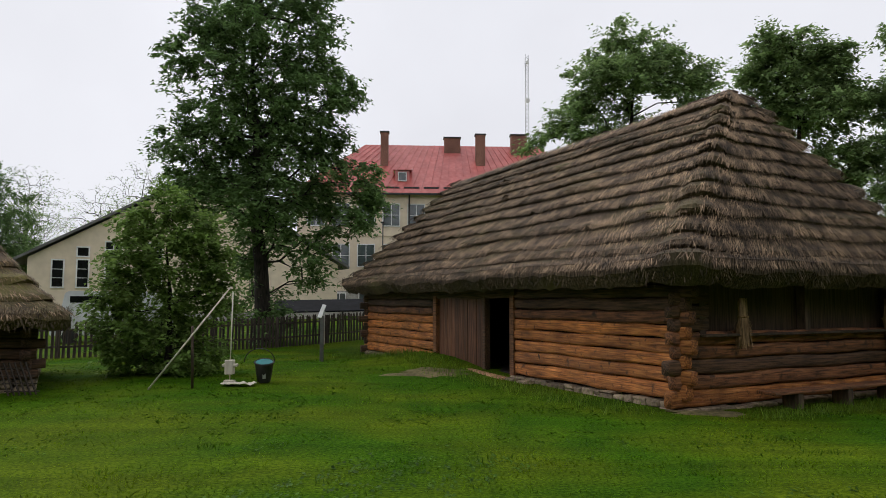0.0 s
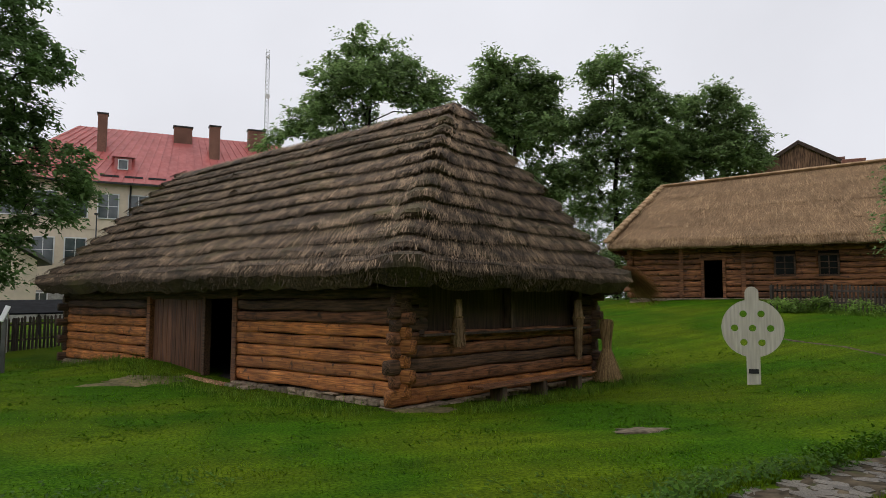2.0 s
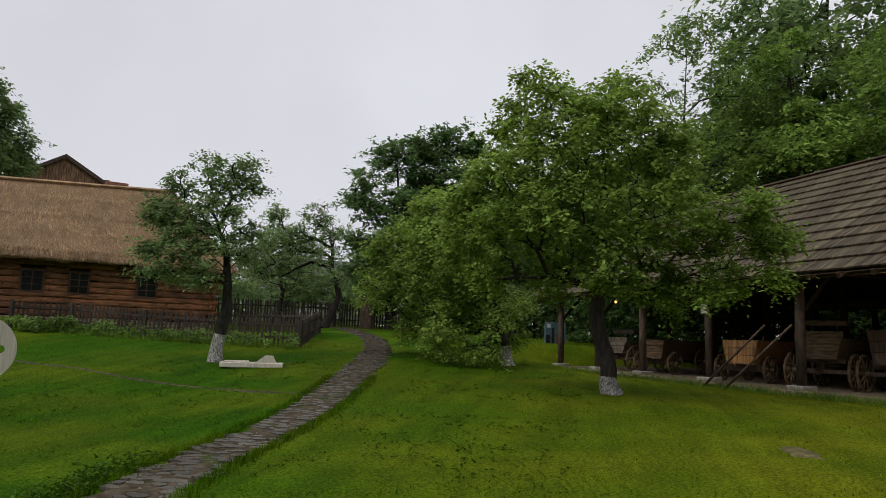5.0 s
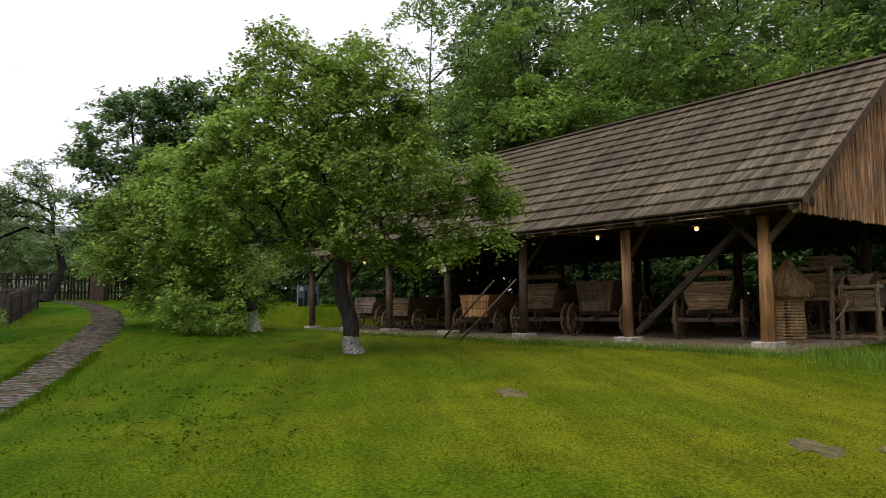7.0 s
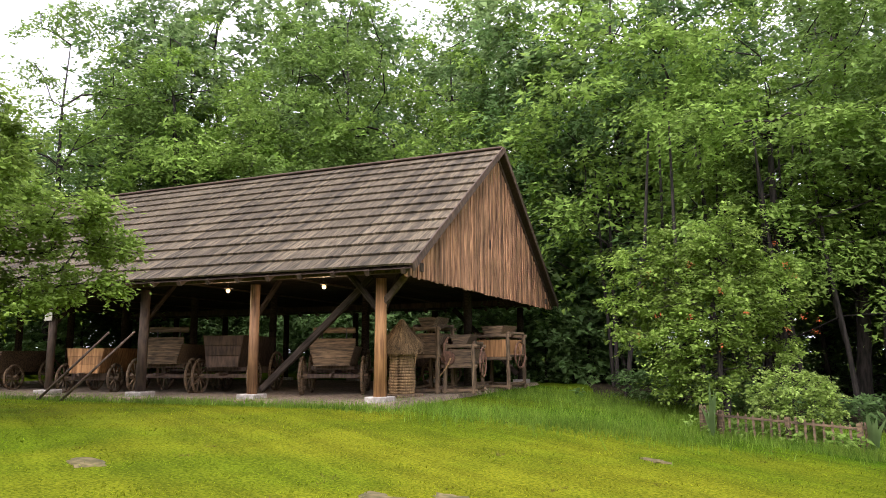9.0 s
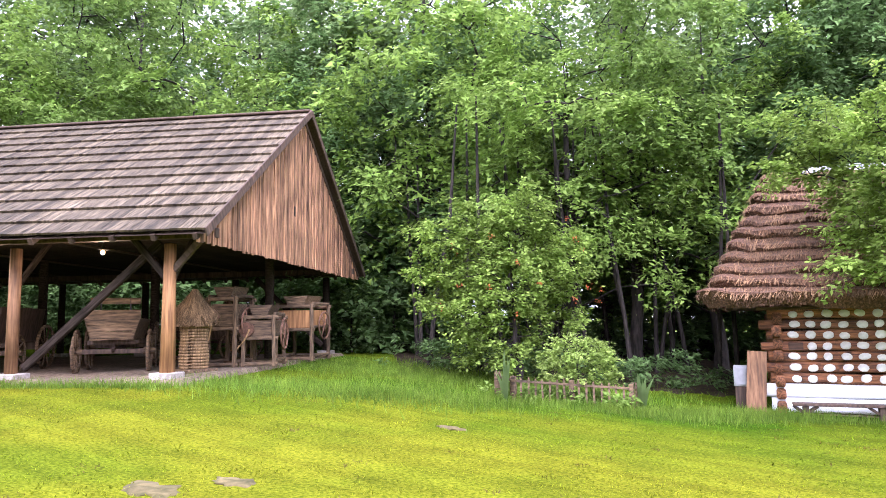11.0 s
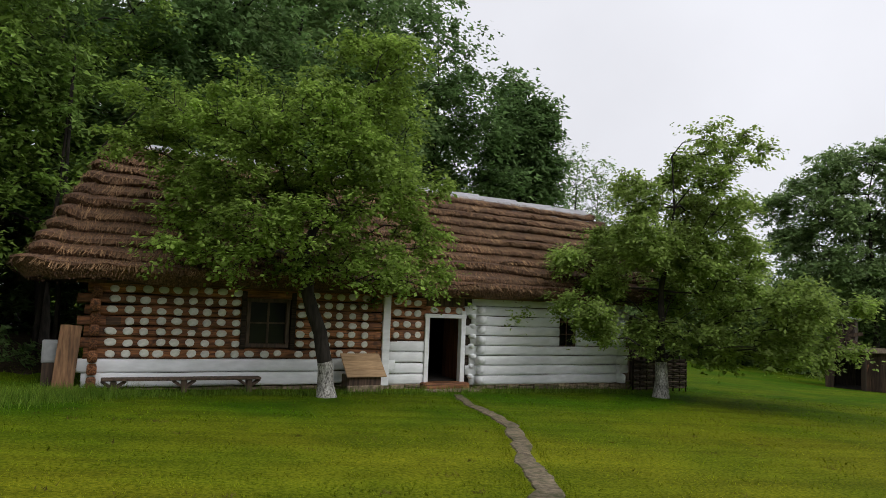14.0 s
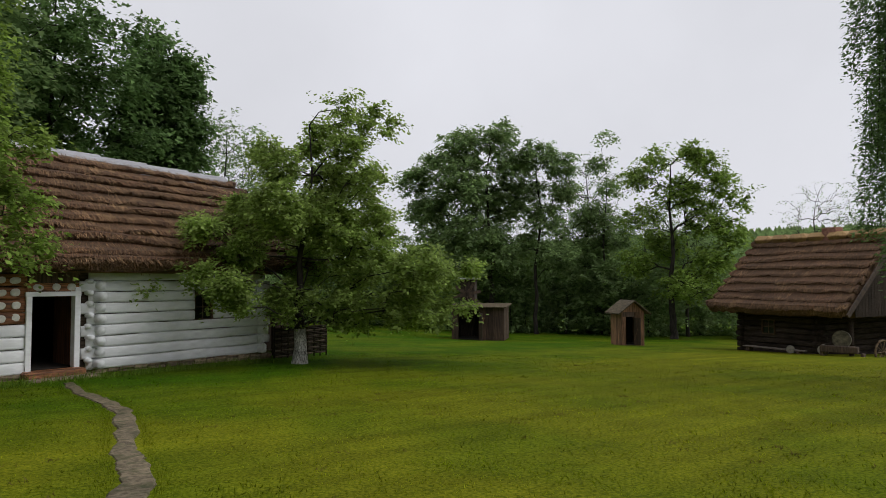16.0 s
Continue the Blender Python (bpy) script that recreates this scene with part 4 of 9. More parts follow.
tree("cherry_tree", "spreading cherry tree with limewashed trunk beside the cottage", x, y, crown([(1.1, 7.4, 0.38), (1.9, 7.3, 0.31), (2.5, 7, 0.19), (0.6, 7, 0.38), (0.3, 6.5, 0.34), (1.3, 6.3, 0.51), (-0.9, 6.2, 0.44), (-0.5, 5.6, 0.61), (0.9, 5.5, 0.75), (1.8, 5.3, 0.61), (-1.6, 4.4, 0.61), (-2.5, 3.9, 0.44), (-0.5, 4.4, 0.88), (0.8, 4.1, 0.87), (2.1, 4.2, 0.74), (-1.5, 3.3, 0.67), (0.1, 3.1, 0.87), (1.8, 3, 0.87), (3.1, 2.8, 0.68), (-2.5, 2.6, 0.44), (-3.3, 2.5, 0.37), (-4.1, 2.3, 0.26), (-4.6, 2.2, 0.17), (-1.6, 2.2, 0.6), (-0.2, 1.8, 0.74), (1.3, 1.6, 0.74), (2.8, 1.8, 0.74), (4.1, 2.6, 0.51), (4.9, 2.8, 0.22), (3.9, 1.6, 0.51), (5, 1.6, 0.22)], -152.4, 15, 0.55), [(0, 0, 0), (0, 0, 1.1), (0, 0, 2.2), (-0.1, 0.1, 4.0), (-0.2, 0.1, 7.0)], 0.18, M_LEAF_PALE_HAZE, 1700, 58, 0.115, 15, 0.44, limed=1.05, twigs=6, first=0.15)

# by the fence
tree("hazel_bush", "dense green hazel bush on the lawn", -6.77, 17.4, crown([(0, 4.3, 0.54), (-0.5, 3.7, 0.6), (0.5, 3.6, 0.68), (1.1, 3.1, 0.42), (-0.8, 2.9, 0.6), (0, 2.8, 0.82), (1, 2.5, 0.63), (-1.1, 2.2, 0.54), (-0.4, 1.8, 0.82), (0.6, 1.7, 0.82), (1.3, 1.6, 0.36), (-1.2, 1.5, 0.54), (-0.8, 0.9, 0.67), (0.1, 0.7, 0.82), (0.9, 0.6, 0.63), (-0.5, 0.2, 0.51), (0.5, 0.2, 0.51), (-1, 0.4, 0.42)], -21.7, 16, 0.6), [(0, 0, 0), (0.1, 0, 0.8), (0.1, 0, 2.0), (0.1, 0, 4.0)], 0.11, M_LEAF, 660, 56, 0.112, 16, 0.38, category="bush", twigs=6, first=0.02)
tree("linden_tree", "tall dark linden tree behind the fence", -7.8, 30.4, crown([(-1.8, 14.5, 1.92), (0.6, 16.3, 2.24), (1.9, 14.6, 1.37), (-3.3, 12.2, 1.07), (-0.8, 12.3, 2.14), (1.8, 12.4, 1.47), (3.1, 11.2, 1.06), (-3, 10.1, 1.26), (-1, 10, 1.96), (1.2, 10, 1.83), (-3.5, 8.2, 1.17), (-1.6, 7.7, 1.94), (0.7, 7.8, 1.93), (2.6, 8.8, 1.3), (-2.5, 6.2, 1.28), (0.1, 5.6, 1.66), (2.2, 6.6, 1.41), (4, 7.2, 1.17), (4.7, 6.6, 0.73), (3.4, 5.2, 0.92), (1.8, 4.1, 1.14), (4.3, 5.8, 0.72), (-0.4, 3.8, 1.22), (1.9, 3, 0.66), (-0.2, 2.1, 0.91), (0.2, 1, 1.01)], -14.6, 17, 0.6), [(0, 0, 0), (0, 0, 2), (-0.3, 0, 5), (-0.4, 0, 9), (-0.5, 0, 15)], 0.4, M_LEAF_DARK, 1400, 58, 0.2, 17, 0.66, twigs=6, tri=True, first=0.1, droop=0.45, shell=0.35)

# rowan, shrub
x, y = around(147.5, 19, 1.5, -0.15)
tree("rowan_bush", "rowan with orange-red berry clusters and dense leaves", x, y, crown([(0.3, 5.2, 0.35), (-0.2, 4.6, 0.56), (0.6, 4.5, 0.53), (-1.4, 4.7, 0.47), (-2, 4.1, 0.63), (-1, 3.9, 0.78), (0.4, 3.7, 0.78), (1.5, 4, 0.41), (-2.4, 3.3, 0.63), (-1.4, 2.9, 0.78), (-0.2, 2.8, 0.85), (1, 2.7, 0.7), (1.6, 3.2, 0.39), (-2.2, 2.2, 0.56), (-1, 1.9, 0.78), (0.2, 1.7, 0.7), (1.3, 1.8, 0.56), (-1.3, 1.1, 0.5), (-0.3, 0.9, 0.5)], 147.6, 18, 0.6), [(0, 0, 0), (0, 0, 0.8), (0.1, 0, 1.8), (0.1, 0, 3.6)], 0.1, M_LEAF_APPLE, 560, 56, 0.11, 18, 0.4, category="bush", twigs=6, first=0.05)
x, y = around(152.2, 16.25, 1.5, -0.15)
tree("round_shrub", "small round light green shrub in the fenced bed", x, y, [(0, 0, 0.8, 0.88, 0.85, 0.72), (0.3, 0.1, 1.1, 0.4, 0.4, 0.4), (-0.35, 0, 0.9, 0.5, 0.5, 0.5)], [(0, 0, 0), (0, 0, 0.4), (0, 0, 0.9)], 0.04, M_LEAF_PALE_HAZE, 260, 44, 0.066, 19, 0.2, category="shrub", shell=0.8, first=0.05)

# tall trees behind the log houses and over the meadow
# the paler leaf paints distance haze into these far crowns
tree("broadleaf_tree", "tall ash tree behind the log house", 12.88, 46.82, crown([(-0.5, 19, 1.26), (-2.1, 17.7, 1.58), (0.9, 17.7, 1.75), (-2.7, 15.7, 1.56), (-0.3, 15.5, 2.46), (2.5, 16.1, 1.73), (4.4, 16.1, 1.32), (3.7, 14.4, 1.39), (-3.1, 13.8, 1.22), (-4.9, 13.1, 1.3), (-6.5, 11.8, 0.89), (-0.3, 12.6, 2.22), (-3.1, 12.2, 1.53), (1.2, 9, 2.39)], 15.4, 120, 0.7), [(0, 0, -0.2), (0.1, 0, 2), (0, 0.1, 8.6), (0, 0, 18)], 0.3, M_LEAF_COOL_HAZE, 640, 56, 0.28, 120, 0.95, tri=True, first=0.12, shell=0.3)
tree("broadleaf_tree", "tall ash tree behind the log house", 23.16, 44.93, crown([(-1.3, 16.9, 1.38), (0.7, 16.7, 1.38), (2.3, 16, 1.12), (-2.4, 15.4, 1.11), (-0.5, 14.8, 2.13), (1.9, 14.5, 1.53), (-1, 12.5, 2.02), (1.8, 12.3, 1.77), (3.3, 13.3, 0.93), (2.1, 8.8, 2.07)], 27.4, 121, 0.7), [(0, 0, -0.2), (0.1, 0, 2), (0, 0.1, 7.6), (0, 0, 16.1)], 0.3, M_LEAF_COOL_HAZE, 640, 56, 0.28, 121, 0.95, tri=True, first=0.12, shell=0.3)
tree("broadleaf_tree", "tall leafy tree between the log houses", 29.87, 41.98, crown([(0.2, 17.3, 1.15), (-0.9, 16.5, 1.4), (1.5, 15.8, 1.57), (-0.7, 14, 1.99), (2, 13.7, 2.16), (3.7, 13.9, 0.95), (-2.1, 12.5, 1.72), (0.7, 11, 2.73), (-2.4, 9.3, 1.87), (-1.6, 6.9, 1.18), (2.9, 11.1, 1.97), (0.9, 7.1, 2.52)], 35.7, 122, 0.7), [(0, 0, -0.2), (0.1, 0, 2), (0, 0.1, 7.8), (0, 0, 16.4)], 0.3, M_LEAF_COOL_HAZE, 640, 56, 0.28, 122, 0.95, tri=True, first=0.12, shell=0.3)
tree("broadleaf_tree", "tall leafy tree behind the long log house", 36.81, 40.19, crown([(0.6, 14.4, 1.28), (-0.8, 14, 1.64), (1.9, 13, 1.46), (-0.2, 11.7, 2.44), (2.2, 11, 1.62), (-1.7, 10.6, 2.07), (1, 9.5, 2.06), (3.1, 9.9, 0.99), (-3.3, 10, 1.98), (-3.4, 7.6, 2.23)], 42.8, 123, 0.7), [(0, 0, -0.2), (0.1, 0, 2), (0, 0.1, 6.5), (0, 0, 13.7)], 0.3, M_LEAF_COOL_HAZE, 640, 56, 0.28, 123, 0.95, tri=True, first=0.12, shell=0.3)
tree("broadleaf_tree", "broad dark linden at the end of the path", 44.53, 13.81, crown([(1.2, 12.2, 1.22), (3.3, 12.5, 1.61), (4.8, 12, 1.07), (-0.3, 11.2, 1.06), (1.7, 10.2, 2.08), (-1.5, 9.6, 1.05), (4.2, 9.8, 1.74), (-2.1, 8.1, 1.2), (0.3, 7.4, 2.09), (-2, 5.5, 1.34), (-0.3, 4.5, 1.85), (-1.8, 3.7, 1.18), (-0.7, 2.6, 1.33), (2.4, 6.8, 2.09), (3.2, 3.9, 1.85)], 74, 124, 0.7), [(0, 0, -0.2), (0.1, 0, 2), (0, 0.1, 5.6), (0, 0, 11.9)], 0.3, M_LEAF_DARK, 640, 56, 0.28, 124, 0.95, tri=True, first=0.12, shell=0.3)
tree("broadleaf_tree", "dark green maple beyond the meadow", -39.33, -43.19, crown([(0.5, 16.4, 1.55), (-2.3, 15.5, 1.93), (1.5, 14, 1.73), (-4.6, 14.5, 1.06), (-6.1, 12.7, 1.44), (-2.3, 12.2, 2.58), (0.9, 11.2, 2.1), (-5.1, 10.3, 1.91), (-1.4, 8.3, 2.56), (-4.1, 6.9, 1.9), (0.5, 6.4, 2.09), (-1.4, 4.1, 2.08)], -136.7, 125, 0.7), [(0, 0, -0.2), (0.1, 0, 2), (0, 0.1, 7.4), (0, 0, 15.6)], 0.3, M_LEAF_COOL_HAZE, 1088, 56, 0.28, 125, 0.95, tri=True, first=0.12, shell=0.3)
tree("broadleaf_tree", "young hornbeam with upright thin branches", -41.96, -40.55, crown([(0.1, 15, 1.44), (2, 14, 1.44), (-0.4, 12.2, 1.24), (2.3, 11.7, 1.24), (0.5, 9.8, 1.71), (-0.8, 7.5, 1.04), (1.4, 6.5, 1.71)], -133, 126, 0.7), [(0, 0, -0.2), (0.1, 0, 2), (0, 0.1, 6.8), (0, 0, 14.2)], 0.2, M_LEAF_COOL_HAZE, 561, 34, 0.24, 126, 0.85, tri=True, first=0.12, shell=0.3, lift=0.2)
tree("broadleaf_tree", "slim young tree in fresh leaf", -48.61, -38.9, crown([(0.3, 17.1, 0.83), (-0.2, 14.9, 1.03), (0.5, 12.8, 1.12), (-0.7, 10.4, 1.73), (1.1, 8.8, 1.73), (-1.2, 7.4, 1.72), (0.2, 5.4, 1.92), (-1.2, 2.9, 1.92), (1, 2.1, 1.52)], -127.7, 127, 0.7), [(0, 0, -0.2), (0.1, 0, 2), (0, 0.1, 7.7), (0, 0, 16.2)], 0.2, M_LEAF_COOL_HAZE, 561, 34, 0.24, 127, 0.85, tri=True, first=0.12, shell=0.3, lift=0.2)
tree("broadleaf_tree", "oak with spreading boughs and sparse young leaves", -46.01, -30.42, crown([(-1.1, 13.6, 1.18), (1.5, 13.9, 1), (2.3, 13.2, 1.18), (-2.4, 12.4, 1.18), (0.5, 11.4, 1.63), (3.3, 11.7, 1.36), (4.4, 10.4, 1), (-2, 9.3, 1.62), (2.1, 9.2, 1.8), (3.9, 7.9, 1.35), (-0.4, 7.2, 1.62), (2.8, 5.8, 1.62), (-2.5, 5.9, 1.35), (0.8, 4.2, 1.62), (3.1, 3.7, 1.17)], -122.4, 128, 0.7), [(0, 0, -0.2), (0.1, 0, 2), (0, 0.1, 6.3), (0, 0, 13.2)], 0.3, M_LEAF_APPLE, 714, 34, 0.26, 128, 0.85, tri=True, first=0.12, shell=0.3, lift=0.2)
tree("broadleaf_tree", "tall dark tree behind the cottage", -11.51, -39.14, crown([(-0.4, 15.7, 0.62), (-0.8, 14.5, 1.02), (0.4, 14.3, 1.19), (-0.2, 13, 1.52), (1, 13, 0.84), (-1, 12, 1.51), (0.4, 11.2, 1.67), (-1.3, 9.9, 1.66), (0.7, 9.4, 1.32), (0.2, 6.3, 1.64)], -162.6, 129, 0.7), [(0, 0, -0.2), (0.1, 0, 2), (0, 0.1, 7.1), (0, 0, 14.9)], 0.3, M_LEAF_DARK, 640, 56, 0.28, 129, 0.95, tri=True, first=0.12, shell=0.3)

# woods: a few kinds of tall tree, repeated
protos = []
for k, (h, wd, m) in enumerate(((18, 4.6, M_LEAF), (16, 4.8, M_LEAF_BRIGHT), (18, 5.0, M_LEAF_DARK), (14, 4.4, M_LEAF_BRIGHT), (18, 5.0, M_LEAF_COOL_HAZE), (18, 5.0, M_LEAF_COOL_HAZE))):
    nr = np.random.RandomState(40 + k)
    free = k in (2, 4, 5)
    blobs = [(nr.uniform(-1, 1), nr.uniform(-1, 1), h * 0.8, wd * 0.62, wd * 0.62, h * 0.19)]
    for q in range(8):
        a = q * 2.4 + nr.rand()
        blobs.append((math.cos(a) * wd * 0.52, math.sin(a) * wd * 0.52, h * (0.28 + 0.055 * q + nr.uniform(-0.02, 0.02)), wd * 0.5, wd * 0.5, h * 0.11))
    protos.append(tree("forest_tree", "tall leafy broadleaved tree at the wood's edge", 0, 0, blobs, [(0, 0, -0.5), (0.1, 0, 2), (0.1, 0.1, 5), (0, 0.1, 9), (0, 0, h * 0.85)], 0.26, m, 240 if k == 5 else 430 if free else 150, 56 if k == 5 else 62 if free else 175, 0.34 if k == 5 else 0.24 if free else 0.19, 60 + k, 1.3 if k == 5 else 1.15 if free else 1.7, z=0, group="trees of the wood", shell=0.45 if free else 0.78, droop=0.45 if free else 0.6, tier=1.0 if free else 0.45, tri=True, twigs=4 if free else 6, least=4 if free else 2, seg=4, first=0.15))


def wood(kinds, spots):
    for i, (az, r, s) in enumerate(spots):
        x, y = around(az, r)
        k = kinds[i % len(kinds)]
        copy_thing(protos[k], pose(x, y, gz(x, y), 0, 0, (i * 77) % 360) @ Matrix.Diagonal((s, s, s, 1)))


rw = random.Random(21)
wood((0, 1, 3, 0, 1, 2), [(az + rw.uniform(-1.2, 1.2), rr + rw.uniform(-1.5, 1.5), s * rw.uniform(0.9, 1.12)) for az, rr, s in
    ((97, 41, 1.1), (104, 43, 1.3), (111, 43, 1.35), (118, 41, 1.35), (126, 39, 1.25), (133, 36, 1.15))])
wood((1, 2, 3, 0, 1, 2), [(140, 32, 1.4), (145, 33, 1.2), (151, 25.5, 1), (156, 27, 1), (162, 28, 1), (168, 29.5, 1)])
wood((2, 4, 2), [(173, 32, 1.15), (179, 34, 1.2), (185, 37, 1.25), (190, 39, 1.1), (182, 44, 1.4)])
wood((5, 2, 4), [(az + rw.uniform(-1.2, 1.2), rr + rw.uniform(-1.5, 1.5), s * rw.uniform(0.9, 1.12)) for az, rr, s in
    ((93, 54, 0.8), (101, 51, 1.35), (107, 52, 1.65), (114, 52, 1.6), (121, 50, 1.6), (129, 47, 1.5), (137, 39, 1.25), (145, 35, 1.2), (153, 35, 1.2), (161, 37, 1.2), (169, 39, 1.2), (177, 41, 1.15), (186, 44, 1))])
# mostly the pale kind here, haze put into the leaf colour
wood((4, 4, 2, 4), [(19, 60, 0.75), (31.5, 62, 0.75), (38.5, 60, 0.7), (61, 62, 0.42), (66, 60, 0.42), (71, 64, 0.5), (-34, 68, 0.8), (-38, 62, 0.85), (87, 52, 0.6)])
wood((4, 2), [(-32, 74, 0.62), (-28.5, 84, 0.5), (-35.5, 80, 0.7)])
wood((4, 0, 5), [(209, 64, 0.68), (213, 67, 0.7), (217.5, 68, 0.7), (222, 68, 0.68), (225, 67, 0.68), (228, 70, 0.66), (231.5, 68, 0.68), (235, 70, 0.64), (239, 68, 0.6), (243.5, 70, 0.46)])
wood((2, 5, 4), [(80, 53, 0.6), (83.5, 56, 0.62), (87, 57, 0.7), (91, 50, 0.75), (94.5, 47, 0.8)])
for k, p in enumerate(protos):
    x, y = around((140, 170, 82, 160, 208, 115)[k], (46, 46, 56, 46, 70, 58)[k])
    p.matrix_basis = pose(x, y, gz(x, y)) @ Matrix.Diagonal((0.9, 0.9, 0.7, 1) if k in (2, 4) else (1, 1, 1, 1))


# ---- house linings, doors and windows ----
# linings are dark in colour to paint the shade of the rooms
def lining(parent, length, width, z0, z1, material, openings=(), inset=0.24):
    """Inner walls of a log house, open where it has doors and windows."""
    def wall(lo, hi):
        box("inner_wall", lo, hi, material, parent, 0)
    x = inset
    for a, b, low, high in sorted(openings) + [(length - inset, None, 0, 0)]:
        wall((x, inset, z0), (a, inset + 0.05, z1))
        if b is not None:
            if low > z0:
                wall((a, inset, z0), (b, inset + 0.05, low))
            wall((a, inset, high), (b, inset + 0.05, z1))
            x = b
    wall((inset, width - inset - 0.05, z0), (length - inset, width - inset, z1))
    wall((inset, inset + 0.06, z0), (inset + 0.05, width - inset - 0.06, z1))
    wall((length - inset - 0.05, inset + 0.06, z0), (length - inset, width - inset - 0.06, z1))
    box("earth_floor", (0.3, 0.3, z0 - 0.1), (length - 0.3, width - 0.3, z0 + 0.02), M_UNLIT, parent, 0)


def window(parent, x0, x1, z0, z1, y, frame_mat, glass, cols=2, rws=3, thick=0.07, name="window"):
    bm = bmesh.new()
    t = thick
    for lo, hi in (((x0 - t, y - 0.04, z0 - t), (x1 + t, y + 0.08, z0)), ((x0 - t, y - 0.04, z1), (x1 + t, y + 0.08, z1 + t)), ((x0 - t, y - 0.04, z0), (x0, y + 0.08, z1)), ((x1, y - 0.04, z0), (x1 + t, y + 0.08, z1))):
        add_box(bm, lo, hi, 0.006)
    for i in range(1, cols):
        c = x0 + (x1 - x0) * i / cols
        add_box(bm, (c - t * 0.3, y, z0), (c + t * 0.3, y + 0.05, z1))
    for i in range(1, rws):
        c = z0 + (z1 - z0) * i / rws
        add_box(bm, (x0, y + 0.003, c - t * 0.22), (x1, y + 0.047, c + t * 0.22))
    w = part(name, bm, frame_mat, parent)
    for i in range(cols):
        for j in range(rws):
            bm = bmesh.new()
            add_box(bm, (x0 + (x1 - x0) * i / cols + 0.01, y + 0.02, z0 + (z1 - z0) * j / rws + 0.01), (x0 + (x1 - x0) * (i + 1) / cols - 0.01, y + 0.03, z0 + (z1 - z0) * (j + 1) / rws - 0.01))
            part("pane", bm, glass, w)
    return w


def stones(parent, x0, x1, y, z0, z1, rng, size=0.26, turn=0, material=None, name="stone"):
    """A course of rough foundation stones, shared between a few shapes."""
    x = x0
    while x < x1:
        w = size * rng.uniform(0.7, 1.5)
        z = z0
        while z < z1 - 0.03:
            h = min(rng.uniform(0.09, 0.17), z1 - z)
            bm = bmesh.new()
            add_box(bm, (0, -0.14, 0), (w * 0.97, 0.14, h * 0.96), min(0.03, h * 0.25))
            for q in bm.verts:
                q.co += Vector((rng.uniform(-1, 1), rng.uniform(-1, 1), rng.uniform(-1, 1))) * 0.014
            ob = part(name, bm, material or M_STONE, parent)
            ob.matrix_basis = pose(y, x, z, 0, 0, 90) if turn else pose(x, y, z)
            z += h
        x += w


def straw_bundle(name, label, x, y, z, length, r_top, r_mid, r_low, tie, parent=None, seed=1, turn=0, count=700, ragged=0.08, material=None):
    nr = np.random.RandomState(seed)
    t = parent or root(name, x, y, z, turn, label, "straw sheaf")
    a = nr.rand(count) * 2 * np.pi
    rr = np.sqrt(nr.rand(count))
    dirs = np.column_stack((np.cos(a), np.sin(a)))
    lo = np.column_stack((dirs * (rr * r_low)[:, None] + nr.randn(count, 2) * 0.025, nr.uniform(0, ragged, count)))
    mi = np.column_stack((dirs * (rr * r_mid)[:, None], np.full(count, tie)))
    hi = np.column_stack((dirs * (rr * r_top)[:, None] + nr.randn(count, 2) * 0.02, length - nr.uniform(0, 0.2, count)))
    w = np.column_stack((-dirs[:, 1], dirs[:, 0], np.zeros(count))) * 0.006
    quads("straw", np.concatenate((np.stack((lo - w, lo + w, mi + w, mi - w), 1), np.stack((mi - w, mi + w, hi + w, hi - w), 1))), material or M_STRAW_GOLD, t)
    v, f = [], []
    ring = [(r_mid * 1.02 * math.cos(q * 0.7854), r_mid * 1.02 * math.sin(q * 0.7854), tie) for q in range(9)]
    tube(ring, [0.02] * 9, v, f, 5)
    raw("binding", v, f, M_STRAW_GOLD, t)
    return t


rng = random.Random(31)
# barn-door house
lining(A, AL_, AW, -0.05, 2.2, M_PLANK_DARK, [(5.5, 9.55, -0.1, 1.9)])
box("door_post", (5.42, -0.03, -0.1), (5.6, 0.2, 2.0), M_LOG_RED, A)
box("door_post", (9.5, -0.03, -0.15), (9.68, 0.2, 2.0), M_LOG_RED, A)
box("door_post", (8.18, 0.0, -0.1), (8.3, 0.18, 1.95), M_LOG_DARK, A)
leaf_a = box("barn_door", (5.62, 0.12, -0.02), (8.2, 0.15, 1.9), M_PLANK_DARK, A, label="closed brown plank door leaf")
for i in range(11):
    box("plank", (5.63 + i * 0.234, 0.08 + rng.uniform(0, 0.012), 0.0), (5.855 + i * 0.234, 0.118, 1.9), M_DOOR, leaf_a, 0.006)
beam("threshold", (5.0, -0.45, 0.06), (9.85, -0.35, -0.16), 0.24, 0.22, M_PLANK, A, 0.04)
for xx, ll in ((9.7, 0.5), (10.3, 0.4), (4.6, 0.45), (9.3, 0.35)):
    box("loose_stone", (xx, -0.42, -0.35), (xx + ll, -0.1, -0.1 + 0.1 * ll), M_STONE, A, 0.05)
beam("lintel", (5.3, 0.02, 2.0), (9.8, 0.02, 2.0), 0.2, 0.2, M_LOG_DARK, A)
stones(A, 0.0, 5.4, 0.05, -0.42, -0.02, rng)
stones(A, 9.6, 14.8, 0.05, -0.42, -0.02, rng, 0.3)
stones(A, 0.0, AW, AL_ + 0.02, -0.5, -0.12, rng, 0.34, 1)
box("corner_stone", (AL_ - 0.5, -0.15, -0.45), (AL_ + 0.35, 0.5, -0.14), M_STONE, A, 0.06)
box("ledge", (AL_ - 0.02, 0.5, 1.12), (AL_ + 0.14, 6.9, 1.17), M_BEAM, A, 0.01)
